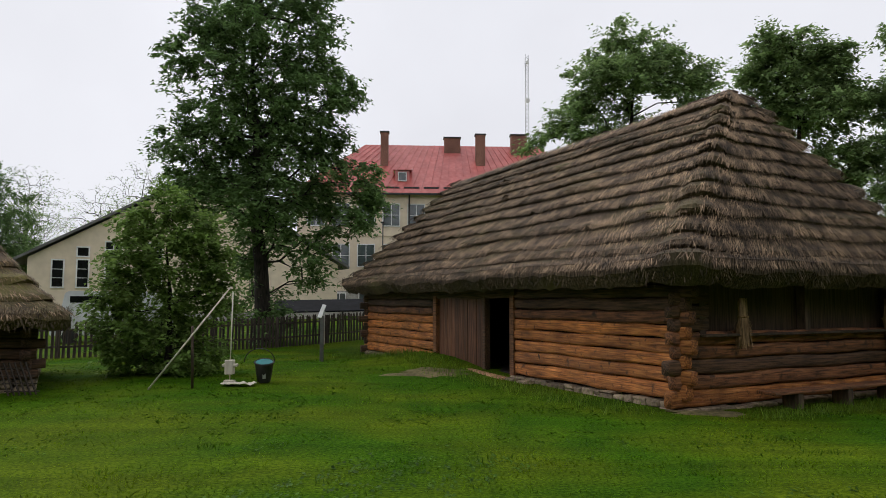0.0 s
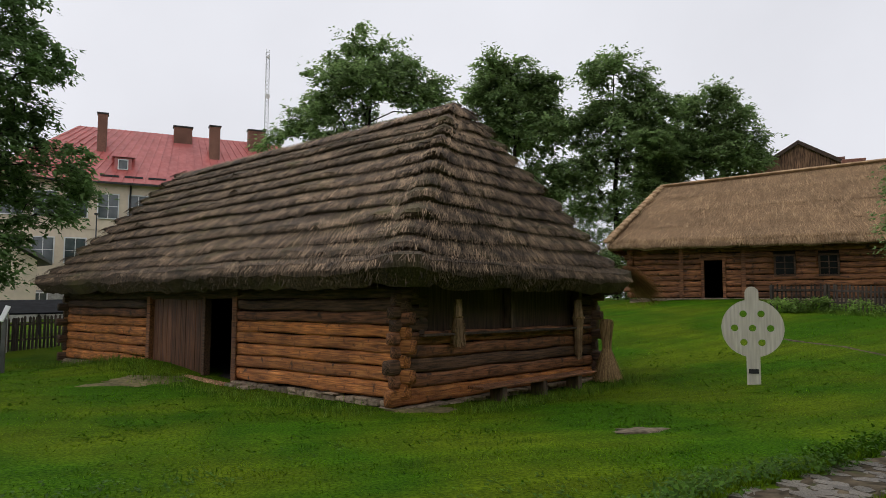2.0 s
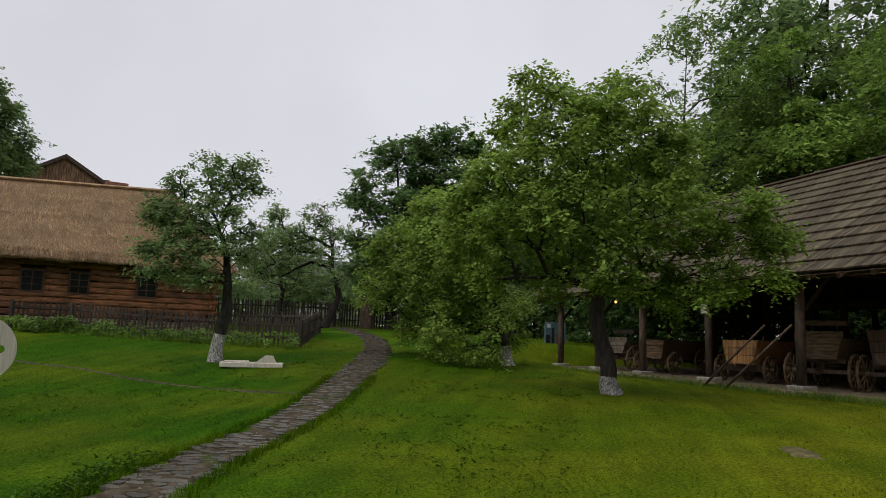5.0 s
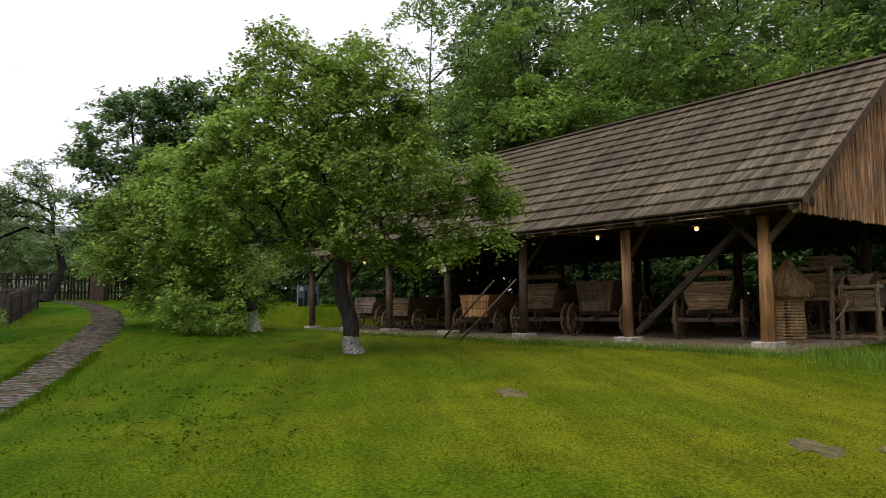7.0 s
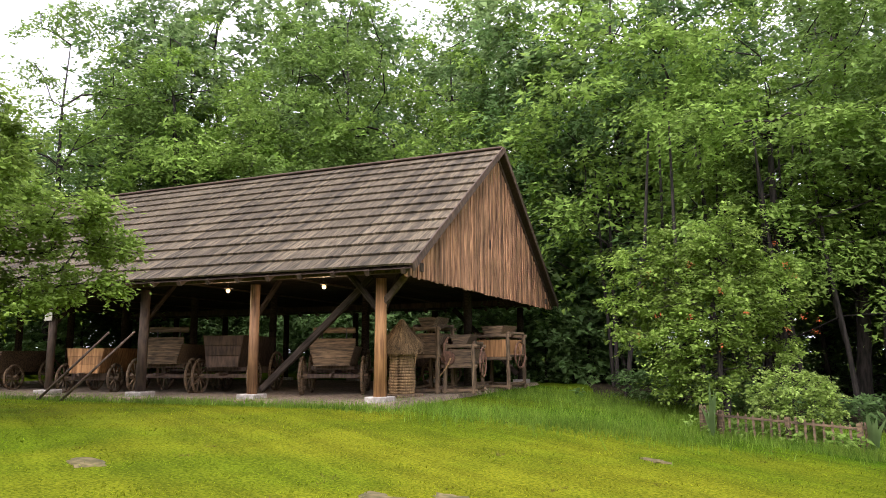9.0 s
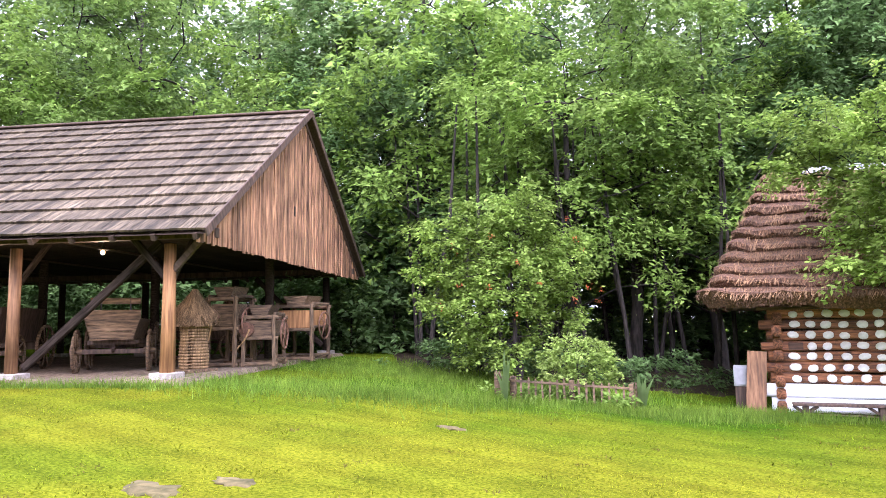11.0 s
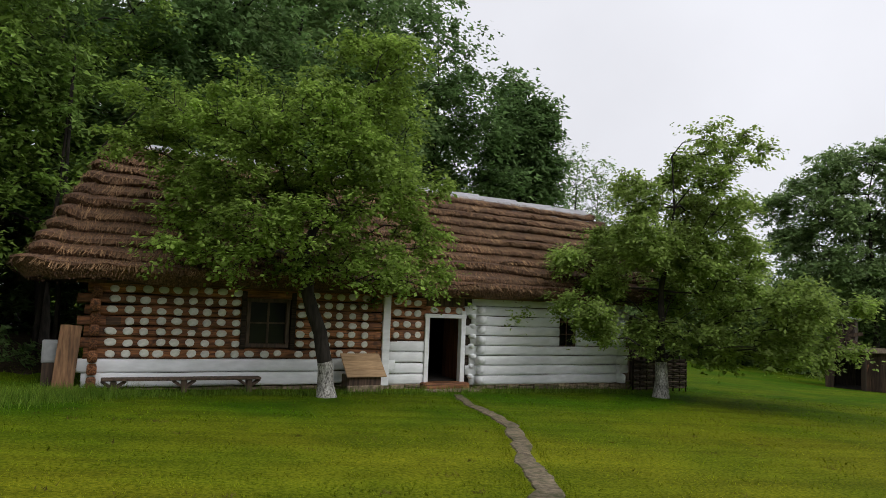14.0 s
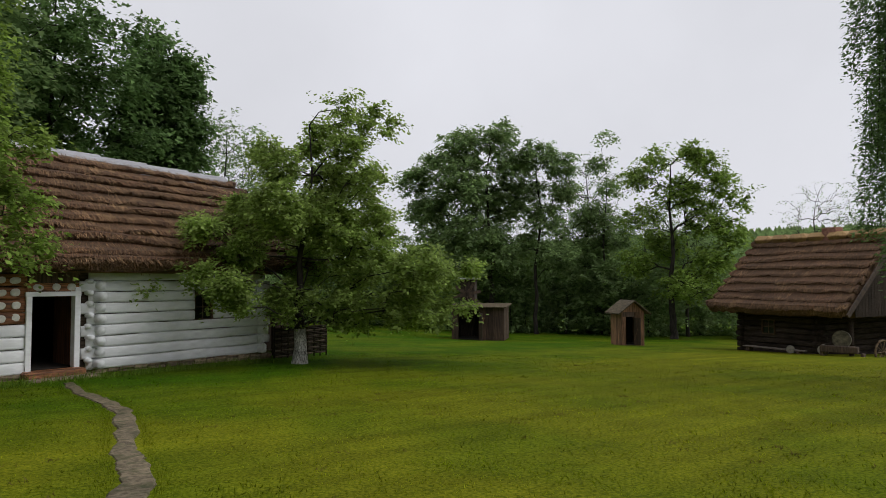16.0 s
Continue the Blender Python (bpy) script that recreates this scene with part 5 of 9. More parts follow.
# recessed upper wall near black, the eave's shade put into its colour
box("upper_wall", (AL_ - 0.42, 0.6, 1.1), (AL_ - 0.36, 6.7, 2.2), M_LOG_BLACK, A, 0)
beam("ridge_board", (AL_ - 2.9, AW / 2, 6.53), (AL_ - 1.65, AW / 2, 6.55), 0.3, 0.06, M_BEAM, A)
for yy in (0.6, 3.6, 6.6):
    box("wall_post", (AL_ - 0.22, yy - 0.08, 1.1), (AL_ - 0.02, yy + 0.08, 2.2), M_BEAM, A, 0.01)


def in_frame(owner, x, y, z=0.0):
    return (owner if isinstance(owner, Matrix) else owner.matrix_basis) @ Vector((x, y, z))


def bench(name, label, owner, x0, x1, y, z, depth, material, turn=0, legs=3, leg_kind=0, seat=None):
    """A plank bench whose seat runs along the owner's x (or y with turn)."""
    p = in_frame(owner, *((y, x0) if turn else (x0, y)), 0)
    b = root(name, p.x, p.y, p.z, math.degrees(owner.matrix_basis.to_euler().z) + (90 if turn else 0), label, "bench")
    ln = x1 - x0
    box("seat", (0, -depth / 2, z - 0.055), (ln, depth / 2, z), seat or material, b, 0.012)
    for i in range(legs):
        q = (0.75 if owner is A else 0.25) + (ln - (1.5 if owner is A else 0.5)) * i / (legs - 1)
        lo = in_frame(owner, *((y, x0 + q) if turn else (x0 + q, y)), 0)
        zz = gz(lo.x, lo.y) - p.z - 0.05
        if leg_kind:
            box("leg", (q - 0.06, -depth / 2 + 0.05, zz), (q + 0.06, depth / 2 - 0.05, z - 0.052), material, b, 0.012)
            for sgn in (-1, 1):
                beam("brace", (q + 0.05 * sgn, 0, z - 0.2), (q + 0.24 * sgn, 0, z - 0.06), 0.16, 0.06, material, b, 0.006)
        else:
            box("leg", (q - 0.08, -depth / 2 + 0.03, zz), (q + 0.08, depth / 2 - 0.03, z - 0.052), material, b, 0.012)
    return b


bench("plank_bench", "long weathered plank bench along the log wall", A, 1.6, 6.1, AL_ + 0.47, 0.14, 0.4, M_BEAM, 1, 3, seat=M_LOG_RED)
p = in_frame(A, AL_ + 0.12, 1.5)
straw_bundle("hanging_sheaf", "small straw sheaf hanging under the eave", p.x, p.y, 0.78, 0.95, 0.06, 0.09, 0.15, 0.6, seed=3, count=420, ragged=0.45, material=M_STRAW_TAN)
p = in_frame(A, AL_ + 0.12, 6.2)
straw_bundle("hanging_sheaf", "ragged straw sheaf hanging under the eave", p.x, p.y, 0.25, 1.5, 0.08, 0.15, 0.07, 1.05, seed=4, count=420, ragged=0.8, material=M_STRAW_TAN)
p = in_frame(A, AL_ + 0.55, 6.85)
straw_bundle("straw_broom", "tall tied golden straw sheaf leaning at the corner", p.x, p.y, gz(p.x, p.y), 1.55, 0.16, 0.11, 0.4, 0.82, seed=5, count=1100, ragged=0.12)
# loose straw sticking out of the eave's corner
nt = np.random.RandomState(77)
n = 700
o = np.column_stack((AL_ + 0.62 + nt.randn(n) * 0.1, AW + 0.6 + nt.randn(n) * 0.12, 2.62 + nt.randn(n) * 0.06))
d = np.column_stack((nt.uniform(0.1, 0.6, n), nt.uniform(0.25, 0.9, n), nt.uniform(-0.85, -0.35, n)))
w = np.column_stack((d[:, 1], -d[:, 0], np.zeros(n))) * 0.011
e = o + d * nt.uniform(0.7, 1.15, (n, 1))
quads("corner_straw", np.stack((o - w, o + w, e + w * 0.6, e - w * 0.6), 1), M_STRAW_TAN, A)["kind"] = "stuff"

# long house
lining(B, BL, BW, 0.0, 2.5, M_UNLIT, [(3.4, 4.23, -0.1, 1.74)] + [(a, b, 0.94, 1.93) for a, b in win_b])
for a, b in win_b:
    window(B, a + 0.08, b - 0.08, 1.02, 1.85, 0.02, M_LOG_DARK, M_DARKGLASS, 2, 3, 0.08)
box("door_post", (3.28, -0.04, -0.05), (3.42, 0.2, 1.8), M_LOG_RED, B)
box("door_post", (4.21, -0.04, -0.05), (4.35, 0.2, 1.8), M_LOG_RED, B)
box("lintel", (3.2, -0.03, 1.74), (4.43, 0.2, 1.9), M_LOG_RED, B)
for xx in (2.3, 5.0):
    box("wall_post", (xx, -0.03, 0), (xx + 0.2, 0.1, 2.3), M_LOG_RED, B)
box("doorstep", (3.2, -0.5, -0.35), (4.5, 0, -0.03), M_STONE, B, 0.03)
stones(B, 0.0, BL, 0.05, -0.75, -0.02, rng, 0.42)
box("wall_plate", (-0.4, -0.12, 2.34), (BL + 0.4, 0.2, 2.5), M_LOG_DARK, B)
beam("ridge_roll", (1.1, BW / 2, 5.9), (BL - 1.4, BW / 2, 6.55), 0.55, 0.16, M_STRAW_TAN, B, 0.07)
for i in range(15):
    q = (i + 0.5) / 15.5
    c = Vector((-0.95 + 2.2 * q, -0.75 + 4.25 * q, 2.66 + 3.3 * q))
    box("hip_straw", (-0.2, -0.2, -0.1), (0.2, 0.2, 0.1), M_STRAW_TAN, B, 0.07, Matrix.Translation(c) @ Matrix.Rotation(radians(62), 4, "Z") @ Matrix.Rotation(radians(-28), 4, "Y"))
box("chimney", (9.6, BW / 2 + 0.4, 5.0), (10.6, BW / 2 + 1.0, 6.75), M_BRICK, B, 0.02)

# whitewashed cottage
lining(W, WL, WW, 0.0, 2.4, M_PLANK_DARK, [(3.3, 4.45, 0.85, 2.15), (8.1, 9.55, -0.1, 1.9), (12.5, 13.15, 0.96, 1.76)])
window(W, 3.44, 4.3, 1.0, 2.0, 0.03, M_BEAM, M_DARKGLASS, 2, 2, 0.09)
for xx in (3.22, 4.42):
    box("window_post", (xx, -0.03, 0.86), (xx + 0.12, 0.15, 2.25), M_LOG_BLACK, W)
window(W, 12.56, 13.1, 1.02, 1.7, 0.05, M_LOG_DARK, M_DARKGLASS, 2, 2, 0.05)
box("wall_post", (6.85, -0.05, -0.05), (7.06, 0.12, 2.3), M_WHITE, W, label="whitewashed post")
box("door_frame", (8.08, -0.05, -0.05), (8.21, 0.15, 1.76), M_WHITE, W)
box("door_frame", (9.18, -0.05, -0.05), (9.32, 0.15, 1.95), M_WHITE, W)
box("door_frame", (8.06, -0.054, 1.74), (9.33, 0.15, 1.85), M_WHITE, W)
box("over_door_panel", (8.1, 0.0, 1.86), (9.3, 0.1, 2.05), M_LOG_RED, W)
box("over_door_panel", (8.1, 0.02, 2.06), (9.3, 0.1, 2.3), M_PLANK_DARK, W)
box("door_jamb", (9.33, 0.02, -0.05), (9.62, 0.14, 2.3), M_LOG_BLACK, W, 0.01)
box("doorway_lining", (9.36, 0.15, 0.0), (9.4, 1.4, 1.9), M_DOOR, W, 0.004)
box("doorstep", (8.0, -0.35, -0.25), (9.35, 0.1, 0.02), M_LOG_RED, W, 0.04)
box("doorstep", (7.9, -0.75, -0.3), (9.5, -0.35, -0.12), M_STONE, W, 0.03)
box("house_door", (8.24, 0.35, 0.02), (8.3, 1.15, 1.72), M_PLANK_DARK, W, label="dark plank door standing open inwards")
box("wall_plate", (-0.3, -0.16, 2.3), (WL + 0.4, 0.14, 2.44), M_LOG_DARK, W)
stones(W, 0.0, WL, 0.12, -0.45, -0.02, rng, 0.35)
for i in range(10):
    x0 = 1.0 + i * 1.49
    for sgn in (-1, 1):
        z0 = 5.95 - 0.45 * (x0 - 1.0) / 14.8
        m = Matrix.Translation((x0, WW / 2, z0 + 0.2)) @ Matrix.Rotation(radians(-44 * sgn), 4, "X")
        for j in range(2):
            lo = sorted((0.02 * sgn, 0.36 * sgn))
            box("ridge_board", (0.0, lo[0] + 0.3 * j * sgn, -0.03 - 0.02 * j), (1.47, lo[1] + 0.3 * j * sgn, 0.0 - 0.02 * j), M_BOARD_GREY, W, 0.004, m)
dot_meshes = []
for k in range(4):
    bm = bmesh.new()
    bmesh.ops.create_uvsphere(bm, u_segments=10, v_segments=6, radius=1)
    dr = random.Random(k)
    for q in bm.verts:
        n_ = math.hypot(q.co.x, q.co.z) + 1e-6
        q.co.x *= 0.112 * (1 + 0.25 * (1 - abs(q.co.x) / n_)) * dr.uniform(0.95, 1.06)
        q.co.z *= 0.084 * dr.uniform(0.93, 1.06)
        q.co.y *= 0.014
    me = bpy.data.meshes.new("painted_dot")
    bm.to_mesh(me)
    bm.free()
    me.shade_smooth()
    me.materials.append(M_DOT)
    dot_meshes.append(me)


def dot(x, z):
    ob = link("painted_dot", dot_meshes[rng.randrange(4)], None, W)
    ob.matrix_basis = pose(x + rng.uniform(-0.025, 0.025), -0.004, z + rng.uniform(-0.015, 0.015), 0, rng.uniform(-12, 12), 0) @ Matrix.Diagonal((rng.uniform(0.85, 1.15), 1, rng.uniform(0.9, 1.1), 1))


for r in range(7):
    z = 0.76 + 0.24 * r
    for c in range(9):
        if not (r == 3 and c == 0):
            dot(0.45 + 0.333 * c, z)
    for c in range(6):
        dot(4.68 + 0.335 * c, z)
    if r == 0:
        for c in range(3):
            dot(3.48 + 0.33 * c, z)
for r in range(4):
    for c in range(3):
        dot(7.25 + 0.31 * c, 1.26 + 0.29 * r)
for xx in (8.35, 8.75, 9.1):
    dot(xx, 1.96)
box("vent_hatch", (0.32, -0.03, 1.38), (0.62, 0.02, 1.56), M_LOG_DARK, W)
bench("plank_bench", "low grey weathered bench along the white wall", W, 0.3, 3.65, -0.45, 0.27, 0.32, M_BEAM, 0, 3, leg_kind=1)
p = in_frame(W, -0.42, -0.15)
t = root("leaning_board", p.x, p.y, gz(p.x, p.y), -165, "wide brown board leaning at the cottage corner", "board")
box("board", (-0.22, 0, 0), (0.2, 0.05, 1.35), M_BOARD_BROWN, t, 0.008, Matrix.Rotation(radians(-6), 4, "X") @ Matrix.Rotation(radians(4), 4, "Y"))
p = in_frame(W, -0.75, 0.3)
t = root("electric_cabinet", p.x, p.y, gz(p.x, p.y), -165, "small grey electric cabinet on a brown box", "cabinet")
box("base", (-0.1, -0.12, 0), (0.2, 0.12, 0.5), M_PLANK_DARK, t, 0.01)
cab = box("cabinet_body", (-0.12, -0.14, 0.5), (0.2, 0.14, 0.98), M_CABINET, t, 0.015)
box("cabinet_door", (-0.09, -0.155, 0.54), (0.17, -0.142, 0.94), M_CABINET, cab, 0.006)
# straw lidded kennel beside the wall
p = in_frame(W, 5.7, -0.75)
t = root("dog_kennel", p.x, p.y, gz(p.x, p.y), -165, "low wooden kennel with a sloping tan board lid", "kennel")
box("kennel_box", (0.05, 0.05, 0), (0.9, 0.6, 0.4), M_PLANK_DARK, t, 0.015)
box("plinth_board", (0.0, 0.0, 0), (0.95, 0.05, 0.16), M_STONE, t, 0.02)
m = Matrix.Translation((0, -0.06, 0.36)) @ Matrix.Rotation(radians(38), 4, "X")
for k in range(3):
    box("lid_board", (-0.04, 0.268 * k, 0.012 * k), (1.0, 0.268 * k + 0.28, 0.04 + 0.012 * k), M_TAN, t, 0.012, m)
# lean-to at the cottage end
box("lean_to_wall", (WL + 0.2, 1.0, -0.2), (WL + 2.0, 1.1, 1.9), M_PLANK_DARK, W, 0)
for i in range(4):
    box("lean_to_post", (WL + 0.35 + i * 0.5, 0.45, -0.3), (WL + 0.45 + i * 0.5, 0.55, 2.0), M_BEAM, W, 0.01)
p = in_frame(W, WL + 0.35, -0.2)
wf = root("wattle_fence", p.x, p.y, gz(p.x, p.y), -165, "dark woven wattle fence at the cottage end", "fence")
for i in range(9):
    pole("stake", (i * 0.28, 0, -0.1), (i * 0.28, 0, 0.95 + rng.uniform(0, 0.15)), 0.025, M_LOG_BLACK, wf, seg=6)
for j in range(15):
    v, f = [], []
    tube([(q * 0.14, 0.035 * math.cos((q + j % 2 * 2) * math.pi / 2), 0.05 + j * 0.062) for q in range(17)], [0.034] * 17, v, f, 5)
    raw("withy", v, f, M_LOG_BLACK if j % 3 else M_BEAM, wf)

def wheel(parent, x, y, z, r, spokes=10, material=None):
    """A spoked cart wheel in the y-z plane, axle along x."""
    material = material or M_WAGON
    v, f = [], []
    tube([(0, r * math.cos(q * math.pi / 12), r * math.sin(q * math.pi / 12)) for q in range(25)], [0.045] * 25, v, f, 6)
    w = raw("wheel", v, f, material, parent)
    w.matrix_basis = pose(x, y, z)
    bm = bmesh.new()
    rod(bm, (-0.14, 0, 0), (0.14, 0, 0), 0.09, 0.075, 10)
    part("hub", bm, material, w)
    for k in range(spokes):
        a = 2 * math.pi * k / spokes
        pole("spoke", (0, 0.06 * math.cos(a), 0.06 * math.sin(a)), (0, r * math.cos(a), r * math.sin(a)), 0.026, material, w, 0.02, 5)
    return w


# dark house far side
lining(D, 4.6, 6.0, 0.0, 2.1, M_UNLIT)
pole("canopy_post", (5.9, 0.1, -0.2), (5.9, 0.1, 2.1), 0.11, M_LOG_BLACK, D, 0.1)
pole("canopy_post", (5.9, 5.9, -0.2), (5.9, 5.9, 2.1), 0.11, M_LOG_BLACK, D, 0.1)
beam("canopy_beam", (5.9, -0.4, 2.1), (5.9, 6.4, 2.1), 0.18, 0.2, M_LOG_BLACK, D)
for i in range(30):
    y0_ = -0.4 + i * 0.226
    top = 2.2 + (1 - abs(y0_ + 0.11 - 3.0) / 3.8) * 3.3
    box("gable_board", (6.4, y0_, 1.95), (6.43, y0_ + 0.215, max(2.2, top - 0.1)), M_LOG_BLACK, D, 0)
for sgn in (-1, 1):
    beam("bargeboard", (6.48, 3.0 + sgn * 4.0, 2.0), (6.48, 3.0, 5.72), 0.06, 0.22, M_BEAM, D)
box("chimney", (3.0, 2.6, 4.9), (3.7, 3.2, 6.0), M_BRICK, D, 0.02)
for i in range(7):
    box("ridge_straw", (-0.8 + i * 1.0, 2.45, 5.35 + 0.02 * (i % 2)), (0.22 + i * 1.0, 3.55, 5.8), M_STRAW_GOLD, D, 0.2)
window(D, 1.7, 2.3, 1.0, 1.6, -0.02, M_LOG_DARK, M_DARKGLASS, 2, 2, 0.05)
wheel(D, 6.9, 0.6, 0.5, 0.5)
bench("plank_bench", "long grey plank bench on logs by the dark house", D, 1.15, 4.25, -0.6, 0.4, 0.36, M_BEAM, 0, 2, seat=M_FENCE_GREY)
for xx, rr in ((3.75, 0.17), (5.3, 0.22)):
    p = in_frame(D, xx, -0.9)
    t = root("millstone", p.x, p.y, gz(p.x, p.y), 100, "small round grey millstone leaning on the wall", "millstone")
    bm = bmesh.new()
    rod(bm, (0, 0, rr), (0, 0.12, rr + 0.02), rr, seg=20)
    part("stone_wheel", bm, M_CONCRETE, t)
p = in_frame(D, 6.0, -0.7)
t = root("grindstone", p.x, p.y, gz(p.x, p.y), 100, "large round grindstone on a wooden trough", "grindstone")
bm = bmesh.new()
rod(bm, (0, -0.06, 0.7), (0, 0.06, 0.7), 0.36, seg=26)
part("stone_wheel", bm, M_SLAB, t)
box("trough", (-0.8, -0.2, 0.15), (0.6, 0.2, 0.42), M_BEAM, t, 0.02)
for q in (-0.8, 0.7):
    box("leg", (q, -0.18, -0.1), (q + 0.12, 0.18, 0.15), M_BEAM, t, 0.01)


# ---- open shed ----
u_len = SX1 - SX0
half = (SY1 - SY0) / 2
ymid = (SY0 + SY1) / 2
sl = math.hypot(half, SZR - SZE)
post_x = (-7.7, -4.6, -1.56, 1.98, 5.64, 9.46, 13.2)
# rear posts near black, the shade inside the shed painted into them
for row, yy in ((0, 0.0), (1, 6.0), (2, 12.0)):
    for i, xx in enumerate(post_x):
        zt = SZE - 0.12 if row != 1 else SZR - 0.8
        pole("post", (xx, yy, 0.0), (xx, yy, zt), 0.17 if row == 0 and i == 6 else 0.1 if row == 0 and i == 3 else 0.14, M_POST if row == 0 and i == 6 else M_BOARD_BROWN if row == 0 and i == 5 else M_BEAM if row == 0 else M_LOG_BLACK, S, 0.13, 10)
        if row != 1:
            box("footing", (xx - 0.28, yy - 0.28, -0.4), (xx + 0.28, yy + 0.28, 0.0), M_CONCRETE, S, 0.02)
for yy in (0.0, 12.0):
    beam("eave_beam", (SX0 + 0.2, yy, SZE + 0.1), (SX1 - 0.2, yy, SZE + 0.1), 0.2, 0.22, M_BEAM, S)
for xx in post_x:
    beam("tie_beam", (xx, SY0 + 0.95, SZE + 0.3), (xx, SY1 - 0.95, SZE + 0.3), 0.18, 0.2, M_BEAM, S)
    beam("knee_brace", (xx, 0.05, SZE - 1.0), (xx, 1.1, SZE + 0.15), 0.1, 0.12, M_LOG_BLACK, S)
# braces likewise carry the roof's shade in their colour
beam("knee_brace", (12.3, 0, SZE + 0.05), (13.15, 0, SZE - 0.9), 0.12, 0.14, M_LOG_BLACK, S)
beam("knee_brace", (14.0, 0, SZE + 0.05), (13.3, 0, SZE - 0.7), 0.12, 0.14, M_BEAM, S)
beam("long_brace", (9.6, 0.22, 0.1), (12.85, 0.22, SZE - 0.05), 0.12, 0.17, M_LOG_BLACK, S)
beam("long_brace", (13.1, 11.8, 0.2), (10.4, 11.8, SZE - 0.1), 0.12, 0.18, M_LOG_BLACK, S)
# loft boards near black to stand in for the dark below the roof
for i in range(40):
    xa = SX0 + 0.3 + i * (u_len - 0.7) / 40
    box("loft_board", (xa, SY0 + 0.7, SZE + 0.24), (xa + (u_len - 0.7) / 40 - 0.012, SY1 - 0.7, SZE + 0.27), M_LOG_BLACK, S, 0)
for i in range(26):
    xx = SX0 + 0.25 + i * (u_len - 0.5) / 25
    for sgn in (-1, 1):
        beam("rafter", (xx, ymid, SZR - 0.2), (xx, ymid + sgn * half, SZE - 0.1), 0.1, 0.14, M_PLANK_DARK, S, 0)
# shingle courses, each board an island
nr = np.random.RandomState(77)
courses = 13
for sgn in (-1, 1):
    for k in range(courses):
        f0, f1 = k / courses, min(1.0, (k + 1.35) / courses)
        n = int(u_len / 0.1)
        xs = SX0 + np.arange(n) * u_len / n
        ww = u_len / n * nr.uniform(0.86, 0.985, n)
        jit = nr.uniform(-0.01, 0.008, n)
        lift = nr.uniform(0, 0.012, n)
        V, F = [], []
        for i in range(n):
            def at(f, off):
                return (ymid + sgn * half * (1 - f) + sgn * off * 0.61, SZE + (SZR - SZE) * f + off * 0.79)
            ya, za = at(f0 + jit[i] / sl, 0.095 + lift[i])
            yb, zb = at(f1, 0.02)
            yc, zc = at(f0 + jit[i] / sl, 0.045 + lift[i])
            o = len(V)
            V += [(xs[i], ya, za), (xs[i] + ww[i], ya, za), (xs[i] + ww[i], yb, zb), (xs[i], yb, zb), (xs[i], yc, zc), (xs[i] + ww[i], yc, zc)]
            F += [(o, o + 1, o + 2, o + 3), (o + 4, o + 5, o + 1, o), (o, o + 3, o + 4), (o + 1, o + 5, o + 2)]
        raw("shingle_course", V, F, M_SHINGLE, S)
    y0_, y1_ = ymid, ymid + sgn * half
    # dark tone of the boarding also paints the shade under the roof
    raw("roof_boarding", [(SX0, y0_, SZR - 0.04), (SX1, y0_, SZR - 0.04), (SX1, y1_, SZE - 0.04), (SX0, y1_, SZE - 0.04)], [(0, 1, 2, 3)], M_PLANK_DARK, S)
    beam("bargeboard", (SX1 + 0.02, ymid, SZR + 0.0), (SX1 + 0.02, ymid + sgn * (half + 0.05), SZE - 0.02), 0.04, 0.2, M_BEAM, S, 0.004)
box("ridge_cap", (SX0, ymid - 0.14, SZR + 0.02), (SX1, ymid + 0.14, SZR + 0.09), M_BEAM, S, 0.02)
# gable planks: two tiers
n = 104
for i in range(n):
    a = SY0 + 0.1 + (SY1 - SY0 - 0.2) * i / n
    b = a + (SY1 - SY0 - 0.2) / n - 0.008
    c = 0.5 * (a + b)
    top = SZR - 0.1 - abs(c - ymid) / half * (SZR - SZE)
    low = SZE - 0.18 + rng.uniform(-0.03, 0.03)
    if top - low > 0.12:
        d = rng.uniform(0, 0.015) + (0.02 if i % 2 else 0)
        box("gable_plank", (SX1 - 0.28 + d, a, low), (SX1 - 0.25 + d, b, top), M_GABLE, S, 0)
box("gable_back", (SX1 - 0.34, SY0 + 1.4, SZE - 0.1), (SX1 - 0.3, SY1 - 1.4, SZE + 0.8), M_PLANK_DARK, S, 0)
# black plate on the planks, a hole's shade given by colour
box("notch", (SX1 - 0.235, ymid - 0.9, SZE + 1.25), (SX1 - 0.225, ymid - 0.76, SZE + 1.55), M_UNLIT, S, 0)
box("notice_board", (1.85, -0.2, 2.05), (2.15, -0.17, 2.4), M_PALE, S, 0.004, label="small pale notice on the post")
